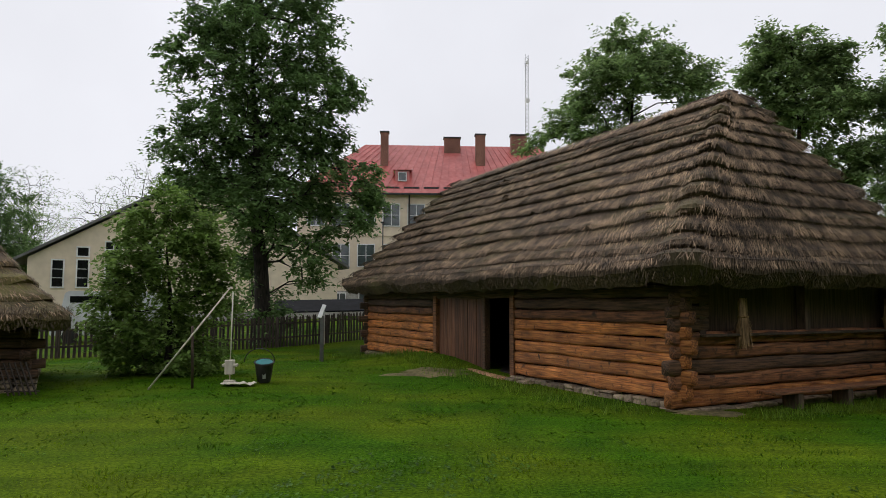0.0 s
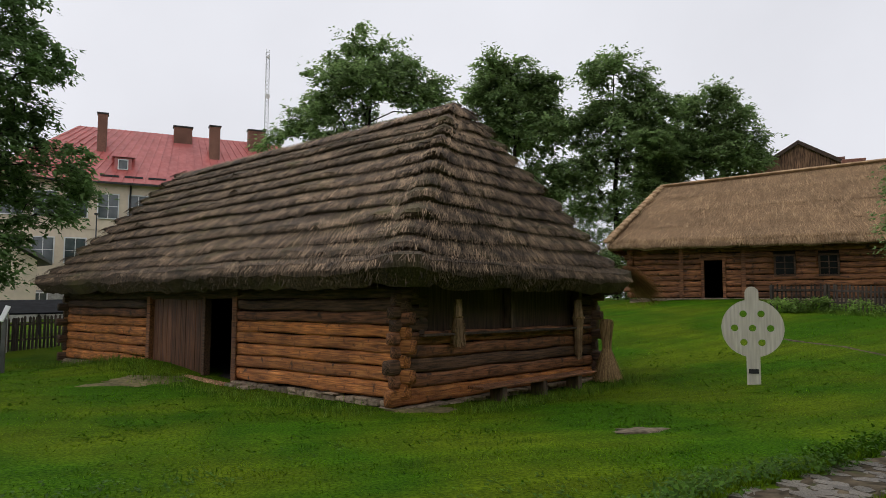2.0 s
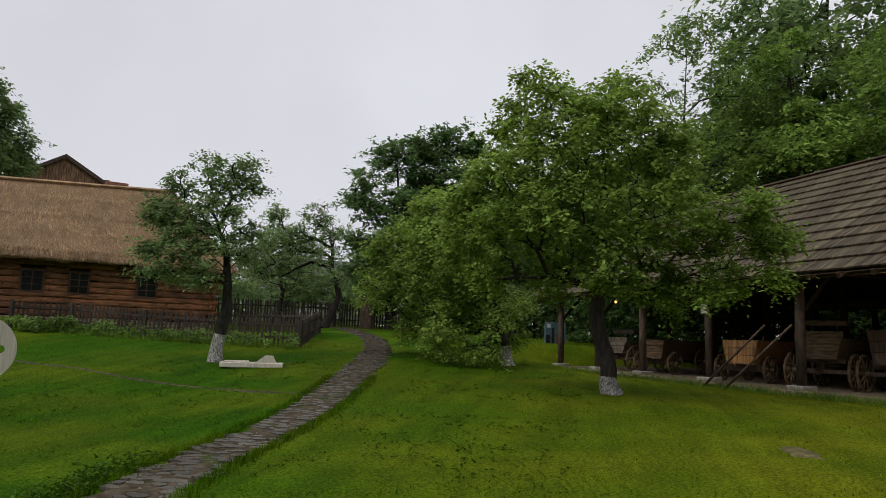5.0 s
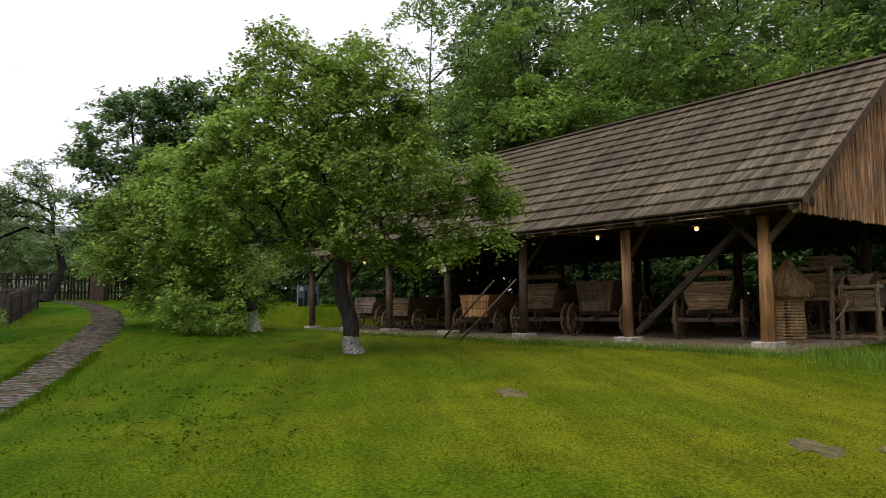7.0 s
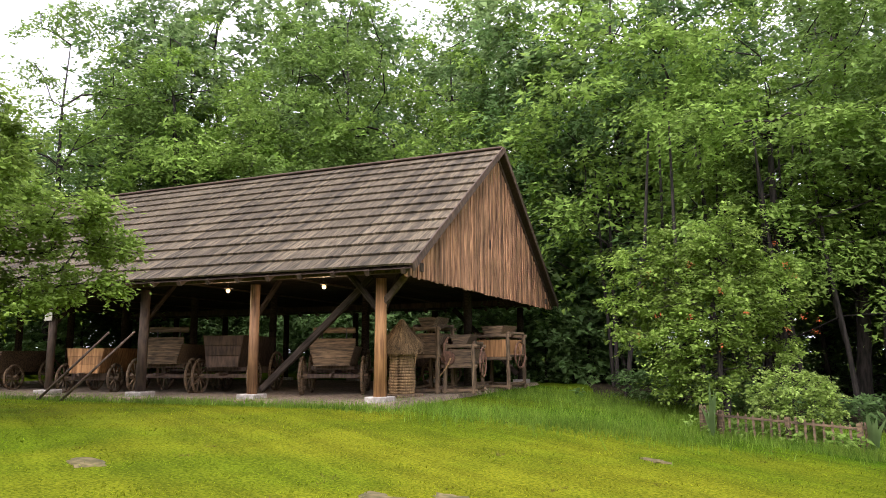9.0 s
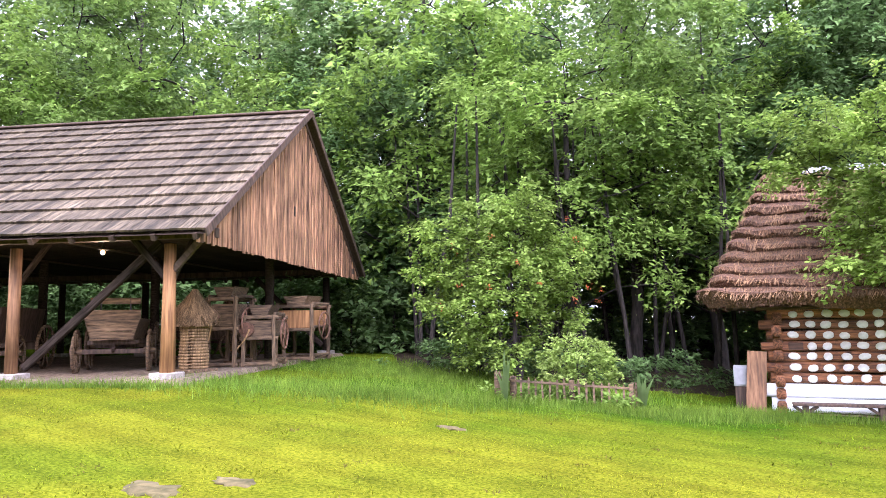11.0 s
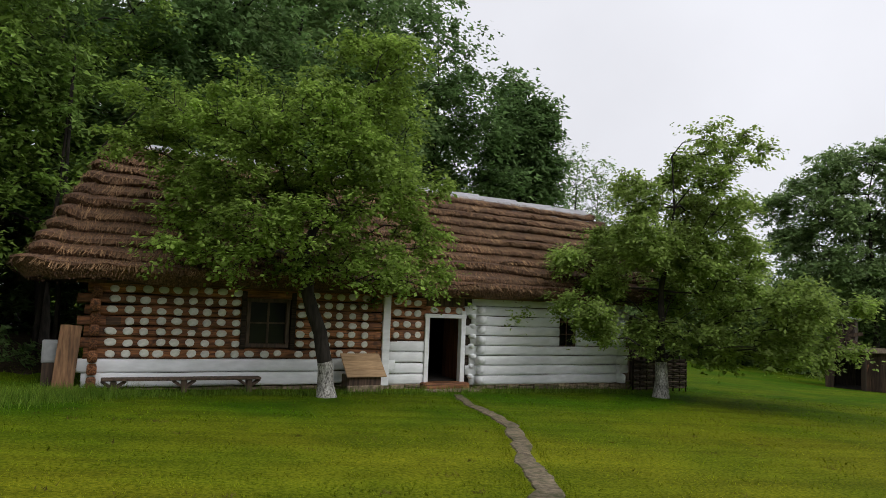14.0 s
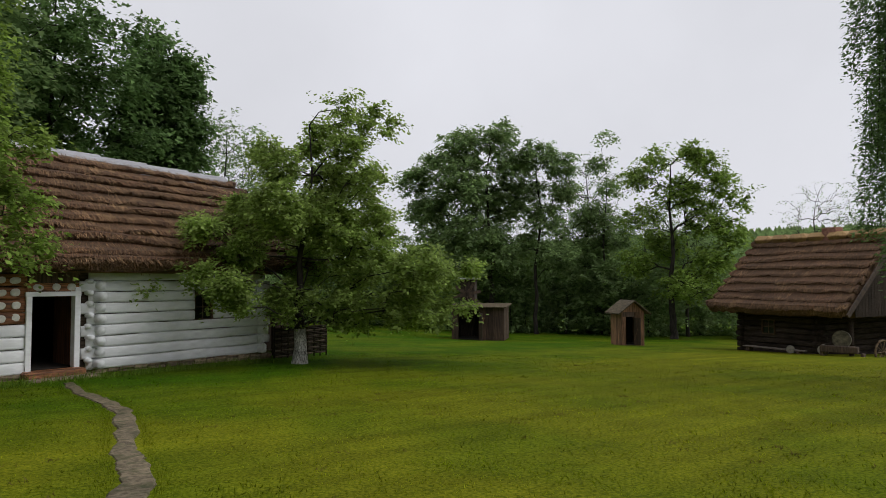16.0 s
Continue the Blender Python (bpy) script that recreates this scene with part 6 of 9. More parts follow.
# floor of the shed
bm = bmesh.new()
bmesh.ops.create_grid(bm, x_segments=60, y_segments=40, size=1)
for q in bm.verts:
    gx, gy = q.co.x, q.co.y
    edge = max(abs(gx), abs(gy))
    q.co = Vector(((SX0 + SX1) / 2 + gx * (u_len / 2 - 0.4), ymid + gy * (half - 0.2), -0.13 + 0.05 * noise.noise((gx * 9, gy * 6, 1)) - (0.5 if edge > 0.97 else 0)))
tagged(part("shed_floor", bm, M_EARTH, S), "bare trampled earth")
for i, (xx, zz, yy) in enumerate(((11.4, 2.74, 0.6), (8.44, 2.74, 0.6), (-2.6, 2.59, 0.6))):
    p = in_frame(YARD, xx, yy, zz)
    t = root("bare_bulb_lamp", p.x, p.y, p.z, 0, "lit bare bulb hanging under the shed roof", "lamp", "shed lamps")
    pole("cord", (0, 0, 0.1), (0, 0, 0.55), 0.012, M_BLACK, t, seg=5)
    bm = bmesh.new()
    rod(bm, (0, 0, 0.07), (0, 0, 0.15), 0.035, 0.03, 10)
    part("socket", bm, M_BLACK, t)
    bm = bmesh.new()
    bmesh.ops.create_uvsphere(bm, u_segments=12, v_segments=8, radius=0.055)
    part("bulb", bm, M_BULB, t)
    bm = bmesh.new()
    rod(bm, (0, 0, 0.06), (0, 0, 0.1), 0.12, 0.03, 14, False)
    part("reflector", bm, M_BLACK, t)
    lamp = bpy.data.lights.new("bulb_light", "POINT")
    lamp.energy, lamp.color, lamp.shadow_soft_size = 14, (1, 0.72, 0.4), 0.06
    lo = new("bulb_light", lamp)
    lo.matrix_basis = pose(p.x, p.y, p.z - 0.12)


# ---- wagons and farm gear ----
def slanted_box(x0, x1, y0, y1, z0, z1, flare, t, material, parent):
    """An open wagon box, wider at the top, made of planks."""
    for sgn in (0, 1):
        xb = x1 if sgn else x0
        o = flare if sgn else -flare
        d = -t if sgn else t
        v = [(xb, y0, z0), (xb, y1, z0), (xb + o, y1, z1), (xb + o, y0, z1), (xb + d, y0, z0), (xb + d, y1, z0), (xb + o + d, y1, z1), (xb + o + d, y0, z1)]
        raw("side_board", v, [(0, 1, 2, 3), (7, 6, 5, 4), (0, 4, 5, 1), (1, 5, 6, 2), (2, 6, 7, 3), (3, 7, 4, 0)], material, parent)
    for yy in (y0, y1):
        for j in range(3):
            za, zb = z0 + (z1 - z0) * j / 3 + 0.006, z0 + (z1 - z0) * (j + 1) / 3 - 0.006
            fa, fb = flare * j / 3, flare * (j + 1) / 3
            v = [(x0 - fa, yy, za), (x1 + fa, yy, za), (x1 + fb, yy, zb), (x0 - fb, yy, zb)]
            v += [(p, q + t, r) for p, q, r in v]
            raw("end_board", v, [(0, 1, 2, 3), (7, 6, 5, 4), (0, 4, 5, 1), (1, 5, 6, 2), (2, 6, 7, 3), (3, 7, 4, 0)], material, parent)
    box("bed", (x0, y0, z0 - 0.04), (x1, y1, z0 - 0.002), material, parent, 0)


def wagon(lx, ly, turn, label, width=1.15, length=2.6, bed=0.85, top=1.35, r1=0.52, r2=0.62, seat=True, material=None):
    p = in_frame(YARD, lx, ly)
    g = root("farm_wagon", p.x, p.y, 0.53, -145.06 + turn, label, "wagon", "wagons in the shed")
    material = material or M_WAGON
    slanted_box(-width / 2 + 0.15, width / 2 - 0.15, -length / 2, length / 2, bed, top, 0.14, 0.03, material, g)
    for yy, r in ((-length / 2 + 0.35, r1), (length / 2 - 0.4, r2)):
        beam("axle", (-width / 2 - 0.2, yy, r), (width / 2 + 0.2, yy, r), 0.1, 0.12, M_BEAM, g)
        beam("bolster", (-width / 2 + 0.05, yy, bed - 0.1), (width / 2 - 0.05, yy, bed - 0.1), 0.1, 0.12, M_BEAM, g)
        for sgn in (-1, 1):
            wheel(g, sgn * (width / 2 + 0.2), yy, r, r)
    beam("reach_pole", (0, -length / 2 - 0.3, 0.55), (0, length / 2 - 0.3, 0.6), 0.09, 0.09, M_BEAM, g)
    for yy in (-length / 2 + 0.35, length / 2 - 0.4):
        box("stanchion", (-0.05, yy - 0.05, 0.5), (0.05, yy + 0.05, bed), M_BEAM, g, 0.005)
    if seat:
        beam("seat_back", (-width / 2 + 0.05, -length / 2 + 0.55, top + 0.45), (width / 2 - 0.05, -length / 2 + 0.55, top + 0.45), 0.03, 0.16, material, g)
        beam("seat_board", (-width / 2, -length / 2 + 0.1, top + 0.08), (width / 2, -length / 2 + 0.1, top + 0.08), 0.04, 0.26, material, g)
        for sgn in (-1, 1):
            pole("seat_iron", (sgn * 0.35, -length / 2 + 0.55, top), (sgn * 0.35, -length / 2 + 0.55, top + 0.5), 0.02, M_BLACK, g, seg=6)
    return g


wagon(10.45, 3.2, 21, "old farm wagon with a plank seat, brown wood", 1.3)
wagon(6.95, 3.4, 12, "dark canvas-topped carriage with spoked wheels", 1.3, 2.6, 0.8, 1.7, 0.5, 0.6, False, M_BEAM)
wagon(4.95, 3.0, 16, "worn farm wagon with a yellowish seat board", 1.35, 2.8, 0.9, 1.45, 0.5, 0.62, True)
wagon(2.4, 2.6, 14, "orange-brown box wagon with flared sides", 1.25, 2.4, 0.62, 1.35, 0.42, 0.5, False, M_POST)
wagon(-2.4, 3.2, 8, "dark old sledge wagon with a box body", 1.3, 2.4, 0.6, 1.3, 0.4, 0.5, False)
wagon(-4.5, 3.0, 10, "light field wagon with a low weathered box", 1.2, 2.4, 0.75, 1.15, 0.5, 0.55, True, M_FENCE_GREY)
wagon(11.0, 8.6, 90, "dark wagon standing across at the back", 1.2, 2.4, 0.7, 1.3, 0.45, 0.55, False, M_BEAM)

p = in_frame(YARD, 13.02, 2.0)
hv = root("straw_hive", p.x, p.y, 0.53, 0, "tall woven straw granary basket with a straw cap", "basket")
for k in range(17):
    v, f = [], []
    r = 0.31 + 0.015 * math.sin(k * 0.5)
    tube([(r * math.cos(q * math.pi / 9), r * math.sin(q * math.pi / 9), 0.12 + k * 0.075) for q in range(19)], [0.045] * 19, v, f, 5)
    raw("straw_coil", v, f, M_STRAW_DULL, hv, "", True)
box("base_board", (-0.42, -0.42, 0), (0.42, 0.42, 0.08), M_WAGON, hv, 0.01)
nr = np.random.RandomState(5)
n = 2200
a = nr.rand(n) * 2 * np.pi
c0 = np.column_stack((0.06 * np.cos(a), 0.06 * np.sin(a), 1.98 + nr.uniform(-0.06, 0.06, n)))
rr = nr.uniform(0.4, 0.62, n)
c1 = np.column_stack((rr * np.cos(a + nr.uniform(-0.1, 0.1, n)), rr * np.sin(a), 1.3 + nr.uniform(-0.2, 0.14, n)))
tw = np.column_stack((-np.sin(a), np.cos(a), 0 * a)) * 0.011
quads("straw_cap", np.stack((c0 - tw * 0.4, c0 + tw * 0.4, c1 + tw, c1 - tw), 1), M_STRAW_DULL, hv)
bm = bmesh.new()
rod(bm, (0, 0, 1.32), (0, 0, 1.95), 0.4, 0.04, 14)
part("cap_core", bm, M_STRAW_DULL, hv)


def machine(lx, ly, turn, label, w, d, h, seed, case=None):
    """A wooden threshing or winnowing machine: frame, drum, hopper, crank wheel."""
    r_ = random.Random(seed)
    p = in_frame(S, lx, ly)
    g = root("threshing_machine", p.x, p.y, 0.53, -145.06 + turn, label, "farm machine", "machines in the shed")
    for xx in (0, w):
        for yy in (0, d):
            beam("leg", (xx, yy, 0), (xx + r_.uniform(-0.03, 0.03), yy, h), 0.1, 0.1, M_WAGON, g)
    for zz in (0.08, h * 0.55, h - 0.06):
        for yy in (0, d):
            beam("rail", (-0.1, yy, zz), (w + 0.1, yy, zz), 0.08, 0.1, M_WAGON, g)
        for xx in (0, w):
            beam("rail", (xx, 0, zz + 0.09), (xx, d, zz + 0.09), 0.07, 0.08, M_WAGON, g)
    box("casing", (0.06, 0.02, h * 0.58), (w - 0.06, d - 0.02, h * 0.9), case or M_WAGON, g, 0.015)
    slanted_box(w * 0.25, w * 0.75, 0.1, d - 0.1, h + 0.02, h + 0.28, 0.12, 0.02, M_WAGON, g)
    bm = bmesh.new()
    rod(bm, (0.1, -0.1, h * 0.72), (0.1, 0.02, h * 0.72), 0.2, seg=16)
    part("pulley", bm, M_RUST, g)
    v, f = [], []
    tube([(w + 0.14, d / 2 + 0.42 * math.cos(q * math.pi / 10), h * 0.62 + 0.42 * math.sin(q * math.pi / 10)) for q in range(21)], [0.03] * 21, v, f, 6)
    fw = raw("flywheel", v, f, M_RUST, g)
    for k in range(3):
        aa = k * math.pi / 3
        pole("spoke", (w + 0.14, d / 2 - 0.42 * math.cos(aa), h * 0.62 - 0.42 * math.sin(aa)), (w + 0.14, d / 2 + 0.42 * math.cos(aa), h * 0.62 + 0.42 * math.sin(aa)), 0.018, M_RUST, fw, seg=5)
    v, f = [], []
    tube([(-0.3, -0.12, 0.45), (-0.1, -0.2, 0.5), (0.1, -0.18, 0.75), (0.2, -0.12, h * 0.72)], [0.025] * 4, v, f, 5)
    raw("belt", v, f, M_STRAW_GOLD, g)
    return g


machine(12.5, 3.4, -6, "brown wooden threshing machine with belts", 0.75, 1.1, 1.9, 1)
machine(13.35, 3.7, 4, "wooden winnowing machine with iron pulley", 0.85, 1.2, 1.4, 2)
machine(13.2, 6.6, -10, "orange-brown chaff cutter with flywheel", 1.2, 1.3, 1.75, 3, M_POST)
for a, b in (((3.9, -0.45), (5.8, 0.1)), ((3.0, -0.4), (4.9, 0.1))):
    p, q = in_frame(YARD, *a), in_frame(YARD, *b, 1.85)
    t = root("leaning_pole", p.x, p.y, gz(p.x, p.y), 0, "long grey pole leaning against the shed beam", "pole", "leaning poles")
    pole("shaft", (0, 0, 0), (q.x - p.x, q.y - p.y, 2.3 - gz(p.x, p.y)), 0.04, M_BEAM, t, 0.03)
# low edging stones of the shed floor
rs = random.Random(14)
for i in range(46):
    xx = SX0 + 0.8 + i * 0.33
    bm = bmesh.new()
    add_box(bm, (-0.15, -0.11, -0.1), (0.15, 0.11, 0.07), 0.03)
    for q in bm.verts:
        q.co += Vector((rs.uniform(-1, 1), rs.uniform(-1, 1), rs.uniform(-1, 1))) * 0.025
    ob = part("edging_stone", bm, M_STONE, S)
    ob.matrix_basis = pose(xx, -0.72 + rs.uniform(-0.08, 0.08), -0.17, 0, 0, rs.uniform(-20, 20))


# ---- lawn things ----
def picket_fence(name, label, pts, height, gap, material, group="", width=0.07, rails=(0.3, 0.75), z_of=None):
    """A picket fence along the points, each picket a part of its own."""
    x0, y0 = pts[0]
    zf = z_of or gz
    base = zf(x0, y0)
    t = root(name, x0, y0, base, 0, label, "fence", group)
    me = bpy.data.meshes.new("picket")
    h, w = height, width / 2
    v = [(-w, -0.012, 0), (w, -0.012, 0), (w, -0.012, h - 0.06), (0, -0.012, h), (-w, -0.012, h - 0.06)]
    v += [(a, 0.012, c) for a, _, c in v]
    me.from_pydata(v, [], [(0, 1, 2, 3, 4), (9, 8, 7, 6, 5)] + [(i, i + 5, (i + 1) % 5 + 5, (i + 1) % 5) for i in range(5)])
    me.materials.append(material)
    rp = random.Random(len(pts) + int(height * 100))
    for (xa, ya), (xb, yb) in zip(pts, pts[1:]):
        ln = math.hypot(xb - xa, yb - ya)
        ang_ = math.degrees(math.atan2(yb - ya, xb - xa))
        n = max(2, int(ln / gap))
        for i in range(n):
            q = i / n
            px, py = xa + (xb - xa) * q, ya + (yb - ya) * q
            ob = link("picket", me, None, t)
            ob.matrix_basis = pose(px - x0, py - y0, zf(px, py) - base - 0.02 + rp.uniform(-0.03, 0.03), 0, rp.uniform(-2.5, 2.5), ang_)
        for k in range(max(1, int(ln / 2.2))):
            q, q2 = k / max(1, int(ln / 2.2)), (k + 1) / max(1, int(ln / 2.2))
            a3 = (xa + (xb - xa) * q, ya + (yb - ya) * q)
            b3 = (xa + (xb - xa) * q2, ya + (yb - ya) * q2)
            for r in rails:
                beam("rail", (a3[0] - x0, a3[1] - y0, zf(*a3) - base + r * height), (b3[0] - x0, b3[1] - y0, zf(*b3) - base + r * height), 0.05, 0.07 if height > 0.7 else 0.045, material, t, 0)
            pw = 0.06 if height > 0.7 else 0.045
            box("fence_post", (a3[0] - x0 - pw, a3[1] - y0 - pw, zf(*a3) - base - 0.2), (a3[0] - x0 + pw, a3[1] - y0 + pw, zf(*a3) - base + height * 0.95), material, t, 0.006)
    return t


picket_fence("picket_fence", "long dark picket fence behind the bush", [(-15.5, 21.6), (-12.74, 23.5), (-10.6, 25.0), (-6.6, 28.2), (-3.2, 31.6), (0.5, 35.0)], 1.25, 0.155, M_FENCE, width=0.09)
picket_fence("garden_fence", "dark picket fence round the garden of the house", [(22.2, 21.2), (23.4, 19.8), (24.08, 11.13), (30.9, 13.15), (31.5, 17.5)], 1.0, 0.155, M_FENCE)
picket_fence("far_fence", "tall dark picket fence at the end of the lawn", [(33.0, 25.0), (37.0, 22.5), (44.5, 15.0), (50.0, 8.0)], 1.5, 0.19, M_FENCE, width=0.1)
picket_fence("bed_fence", "low rustic stick fence round a flower bed", [(10.6, -13.5), (9.85, -13.05), (8.8, -13.7), (7.75, -14.4), (7.85, -15.2)], 0.58, 0.15, M_WAGON, width=0.045, rails=(0.78,))

# garden weeds and long grass strips
def blades(n, nr, xs, ys, hmin, hmax, width=0.006, lean=0.5):
    p = np.column_stack((xs, ys))
    z = heights(p)
    h = nr.uniform(hmin, hmax, n)
    a = nr.rand(n) * 2 * np.pi
    d = np.column_stack((np.cos(a), np.sin(a))) * (h * nr.uniform(0, lean, n))[:, None]
    b = nr.rand(n) * 2 * np.pi
    w = np.column_stack((np.cos(b), np.sin(b), np.zeros(n))) * (width * nr.uniform(0.6, 1.4, n))[:, None]
    c = np.column_stack((xs, ys, z - 0.01))
    top = c + np.column_stack((d, h))
    return np.stack((c - w, c + w, top), 1)


# flagstone path
PATH = [(2.2, 4.05), (4.0, 4.7), (5.25, 5.2), (6.3, 5.42), (7.45, 5.7), (9.1, 5.97), (11.2, 6.1), (13.3, 6.28), (15.3, 6.6), (17.7, 7.0), (20.8, 7.55), (24.5, 8.45), (28.8, 9.8), (31.2, 10.95), (34.5, 12.7), (40.0, 15.5)]
WPATH = [(0.4, -5.2), (-0.6, -6.2), (-1.35, -7.5), (-1.63, -8.4), (-1.97, -10.0), (-2.4, -11.6), (-2.75, -13.3), (-2.83, -14.9), (-2.75, -16.2), (-2.9, -18.2)]



def flag_path(name, label, line, width, cell, seed, bed, bare, stone, ragged=0.09, rise=0.024, taper=0.0):
    rp = random.Random(seed)
    x0, y0 = line[0]
    t = root(name, x0, y0, gz(x0, y0), 0, label, "path", kind="structure")
    shapes = []
    for k in range(10):
        bm = bmesh.new()
        n = rp.choice((5, 6, 6, 7))
        ring = [(0.5 * (1 + rp.uniform(-0.16, 0.1)) * math.cos(2 * math.pi * (i + rp.uniform(-0.25, 0.25)) / n), 0.5 * (1 + rp.uniform(-0.16, 0.1)) * math.sin(2 * math.pi * (i + rp.uniform(-0.25, 0.25)) / n)) for i in range(n)]
        top = [bm.verts.new((a, b, 0.0)) for a, b in ring]
        low = [bm.verts.new((a * 1.06, b * 1.06, -0.06)) for a, b in ring]
        bm.faces.new(top)
        for i in range(n):
            bm.faces.new((low[i], low[(i + 1) % n], top[(i + 1) % n], top[i]))
        me = bpy.data.meshes.new("flagstone")
        bm.to_mesh(me)
        bm.free()
        me.materials.append(stone)
        shapes.append(me)
    strip, loose_v, loose_f, count = [], [], [], 0
    for (xa, ya), (xb, yb) in zip(line, line[1:]):
        ln = math.hypot(xb - xa, yb - ya)
        n = max(1, round(ln / (cell * 0.8)))
        dx, dy = (xb - xa) / ln, (yb - ya) / ln
        for i in range(n):
            q = i / n
            cx, cy = xa + (xb - xa) * q, ya + (yb - ya) * q
            strip.append((cx, cy, dx, dy))
            m = max(2, round(width / (cell * 0.72)))
            for j in range(m):
                o = (j + 0.5 + rp.uniform(-0.2, 0.2) + 0.35 * (i % 2 - 0.5)) / m - 0.5
                if rp.random() < bare + taper * i / n * 0.3 + (1.4 if ragged > 0.1 else 0.4) * abs(o):
                    continue
                px, py = cx - dy * o * width + rp.uniform(-0.05, 0.05), cy + dx * o * width + rp.uniform(-0.05, 0.05)
                me = rp.choice(shapes)
                m4 = pose(px - x0, py - y0, gz(px, py) - gz(x0, y0) + rise + rp.uniform(-0.012, 0.01), rp.uniform(-2, 2), rp.uniform(-2, 2), math.degrees(math.atan2(dy, dx)) + 90 + rp.uniform(-1, 1) * (90 if ragged > 0.1 else 45)) @ Matrix.Diagonal((cell * rp.uniform(0.9, 1.25 if ragged > 0.1 else 1.7), cell * rp.uniform(0.6, 0.95), 1, 1))
                count += 1
                if count <= 300:
                    link("flagstone", me, None, t).matrix_basis = m4
                else:
                    o_ = len(loose_v)
                    loose_v += [tuple(m4 @ q_.co) for q_ in me.vertices]
                    loose_f += [tuple(o_ + k_ for k_ in p_.vertices) for p_ in me.polygons]
    if loose_v:
        raw("far_flagstones", loose_v, loose_f, stone, t)["kind"] = "stuff"
    v, f = [], []
    k = 7
    for i, (cx, cy, dx, dy) in enumerate(strip):
        for j in range(k):
            o = (j / (k - 1) - 0.5) * width * (1 - taper * i / len(strip)) * (1.05 + ((2.2 * ragged * noise.noise((cx * 1.7, cy * 1.7, 3 if j > 3 else 8)) + 1.2 * ragged * noise.noise((cx * 5.5, cy * 5.5, j))) if ragged > 0.1 else ragged * math.sin(i * 0.9 + (3 if j > 3 else 0)) + 0.06 * math.sin(i * 2.3 + j)))
            px, py = cx - dy * o, cy + dx * o
            v.append((px - x0, py - y0, gz(px, py) - gz(x0, y0) + (0.02 if 0 < j < k - 1 else -0.05)))
        if i:
            for j in range(k - 1):
                a = (i - 1) * k + j
                f.append((a, a + 1, a + k + 1, a + k))
    raw("path_bed", v, f, bed, t)


flag_path("flagstone_path", "winding wet flagstone path through the lawn", PATH, 0.92, 0.2, 4, M_PATHBED, 0.13, M_SLAB)
flag_path("narrow_path", "narrow worn stone path to the cottage door", WPATH, 0.48, 0.14, 5, M_WORN, 0.68, M_PEBBLE, 0.26, 0.019, 0.4)

# bare patches and sunk stones in the lawn
for i, (x, y, r) in enumerate(((6.55, 8.95, 0.45), (11.63, -1.45, 0.4), (7.9, -3.7, 0.4), (7.6, -4.4, 0.3), (8.36, -8.9, 0.25), (6.9, 3.7, 0.18), (*in_frame(A, AL_ + 0.35, 0.2).xy, 0.65), (*in_frame(A, 8.3, -1.6).xy, 1.1))):
    nr = np.random.RandomState(i)
    v, f = [(0, 0, 0.02)], []
    for ring in (0.4, 0.8, 1.15):
        for k in range(18):
            a = k * math.pi / 9
            rr = r * ring * (1 + 0.22 * nr.randn())
            px, py = rr * math.cos(a), rr * math.sin(a) * 0.55
            v.append((px, py, gz(x + px, y + py) - gz(x, y) + ((0.02 if ring < 0.5 else 0.014) if ring < 1 else -0.03)))
    for k in range(18):
        f.append((0, 1 + k, 1 + (k + 1) % 18))
        for q in range(2):
            f.append((1 + q * 18 + k, 19 + q * 18 + k, 19 + q * 18 + (k + 1) % 18, 1 + q * 18 + (k + 1) % 18))
    ob = raw("worn_patch", v, f, M_PATCH if i else M_PEBBLE, None, "", True)
    ob.matrix_basis = pose(x, y, gz(x, y) + 0.005)
    tagged(ob, "small worn bare patch in the lawn", "bare patch", kind="structure")

# leaf litter under the wood between shed and cottage, darkened to paint its shade
nr = np.random.RandomState(77)
edge = [Vector(q) for q in ((6.1, -18.0), (9.5, -17.4), (12.4, -16.0), (14.4, -14.6))]
v, f = [], []
for i in range(31):
    k = min(2, i // 10)
    c = edge[k].lerp(edge[k + 1], i / 10 - k)
    for j in range(12):
        px, py = c * (1 + (0.02 * nr.randn() if j == 0 else 0.15 * j))
        v.append((px, py, gz(px, py) + (-0.02 if j == 0 else 0.02)))
    if i:
        for j in range(11):
            a = (i - 1) * 12 + j
            f.append((a, a + 1, a + 13, a + 12))
tagged(raw("wood_floor", v, f, M_LITTER_SHADE, None, "", True), "leaf litter darkened to stand for the trees' shade", "leaf litter", kind="structure")

# narrow trodden line across the lawn; its dark colour includes the edge's shade
v, f = [], []
TRAIL = [Vector(q) for q in ((17.9, 18.2), (17.35, 16.0), (17.15, 14.1), (16.2, 11.8), (15.5, 9.9), (15.2, 8.4), (15.1, 7.1))]
for i in range(61):
    q = i / 10
    k = min(5, int(q))
    c = TRAIL[k].lerp(TRAIL[k + 1], q - k)
    w = 0.12 + 0.04 * math.sin(i * 1.3)
    for o in (-w, 0, w):
        px, py = c.x + o, c.y + 0.35 * o
        v.append((px, py, gz(px, py) + (0.016 if o == 0 else -0.008)))
    if i:
        a = 3 * (i - 1)
        f += [(a, a + 1, a + 4, a + 3), (a + 1, a + 2, a + 5, a + 4)]
tagged(raw("trodden_line", v, f, M_PATHBED, None, "", True), "narrow trodden line across the lawn, darkened for its edge's shade", "trail", kind="structure")

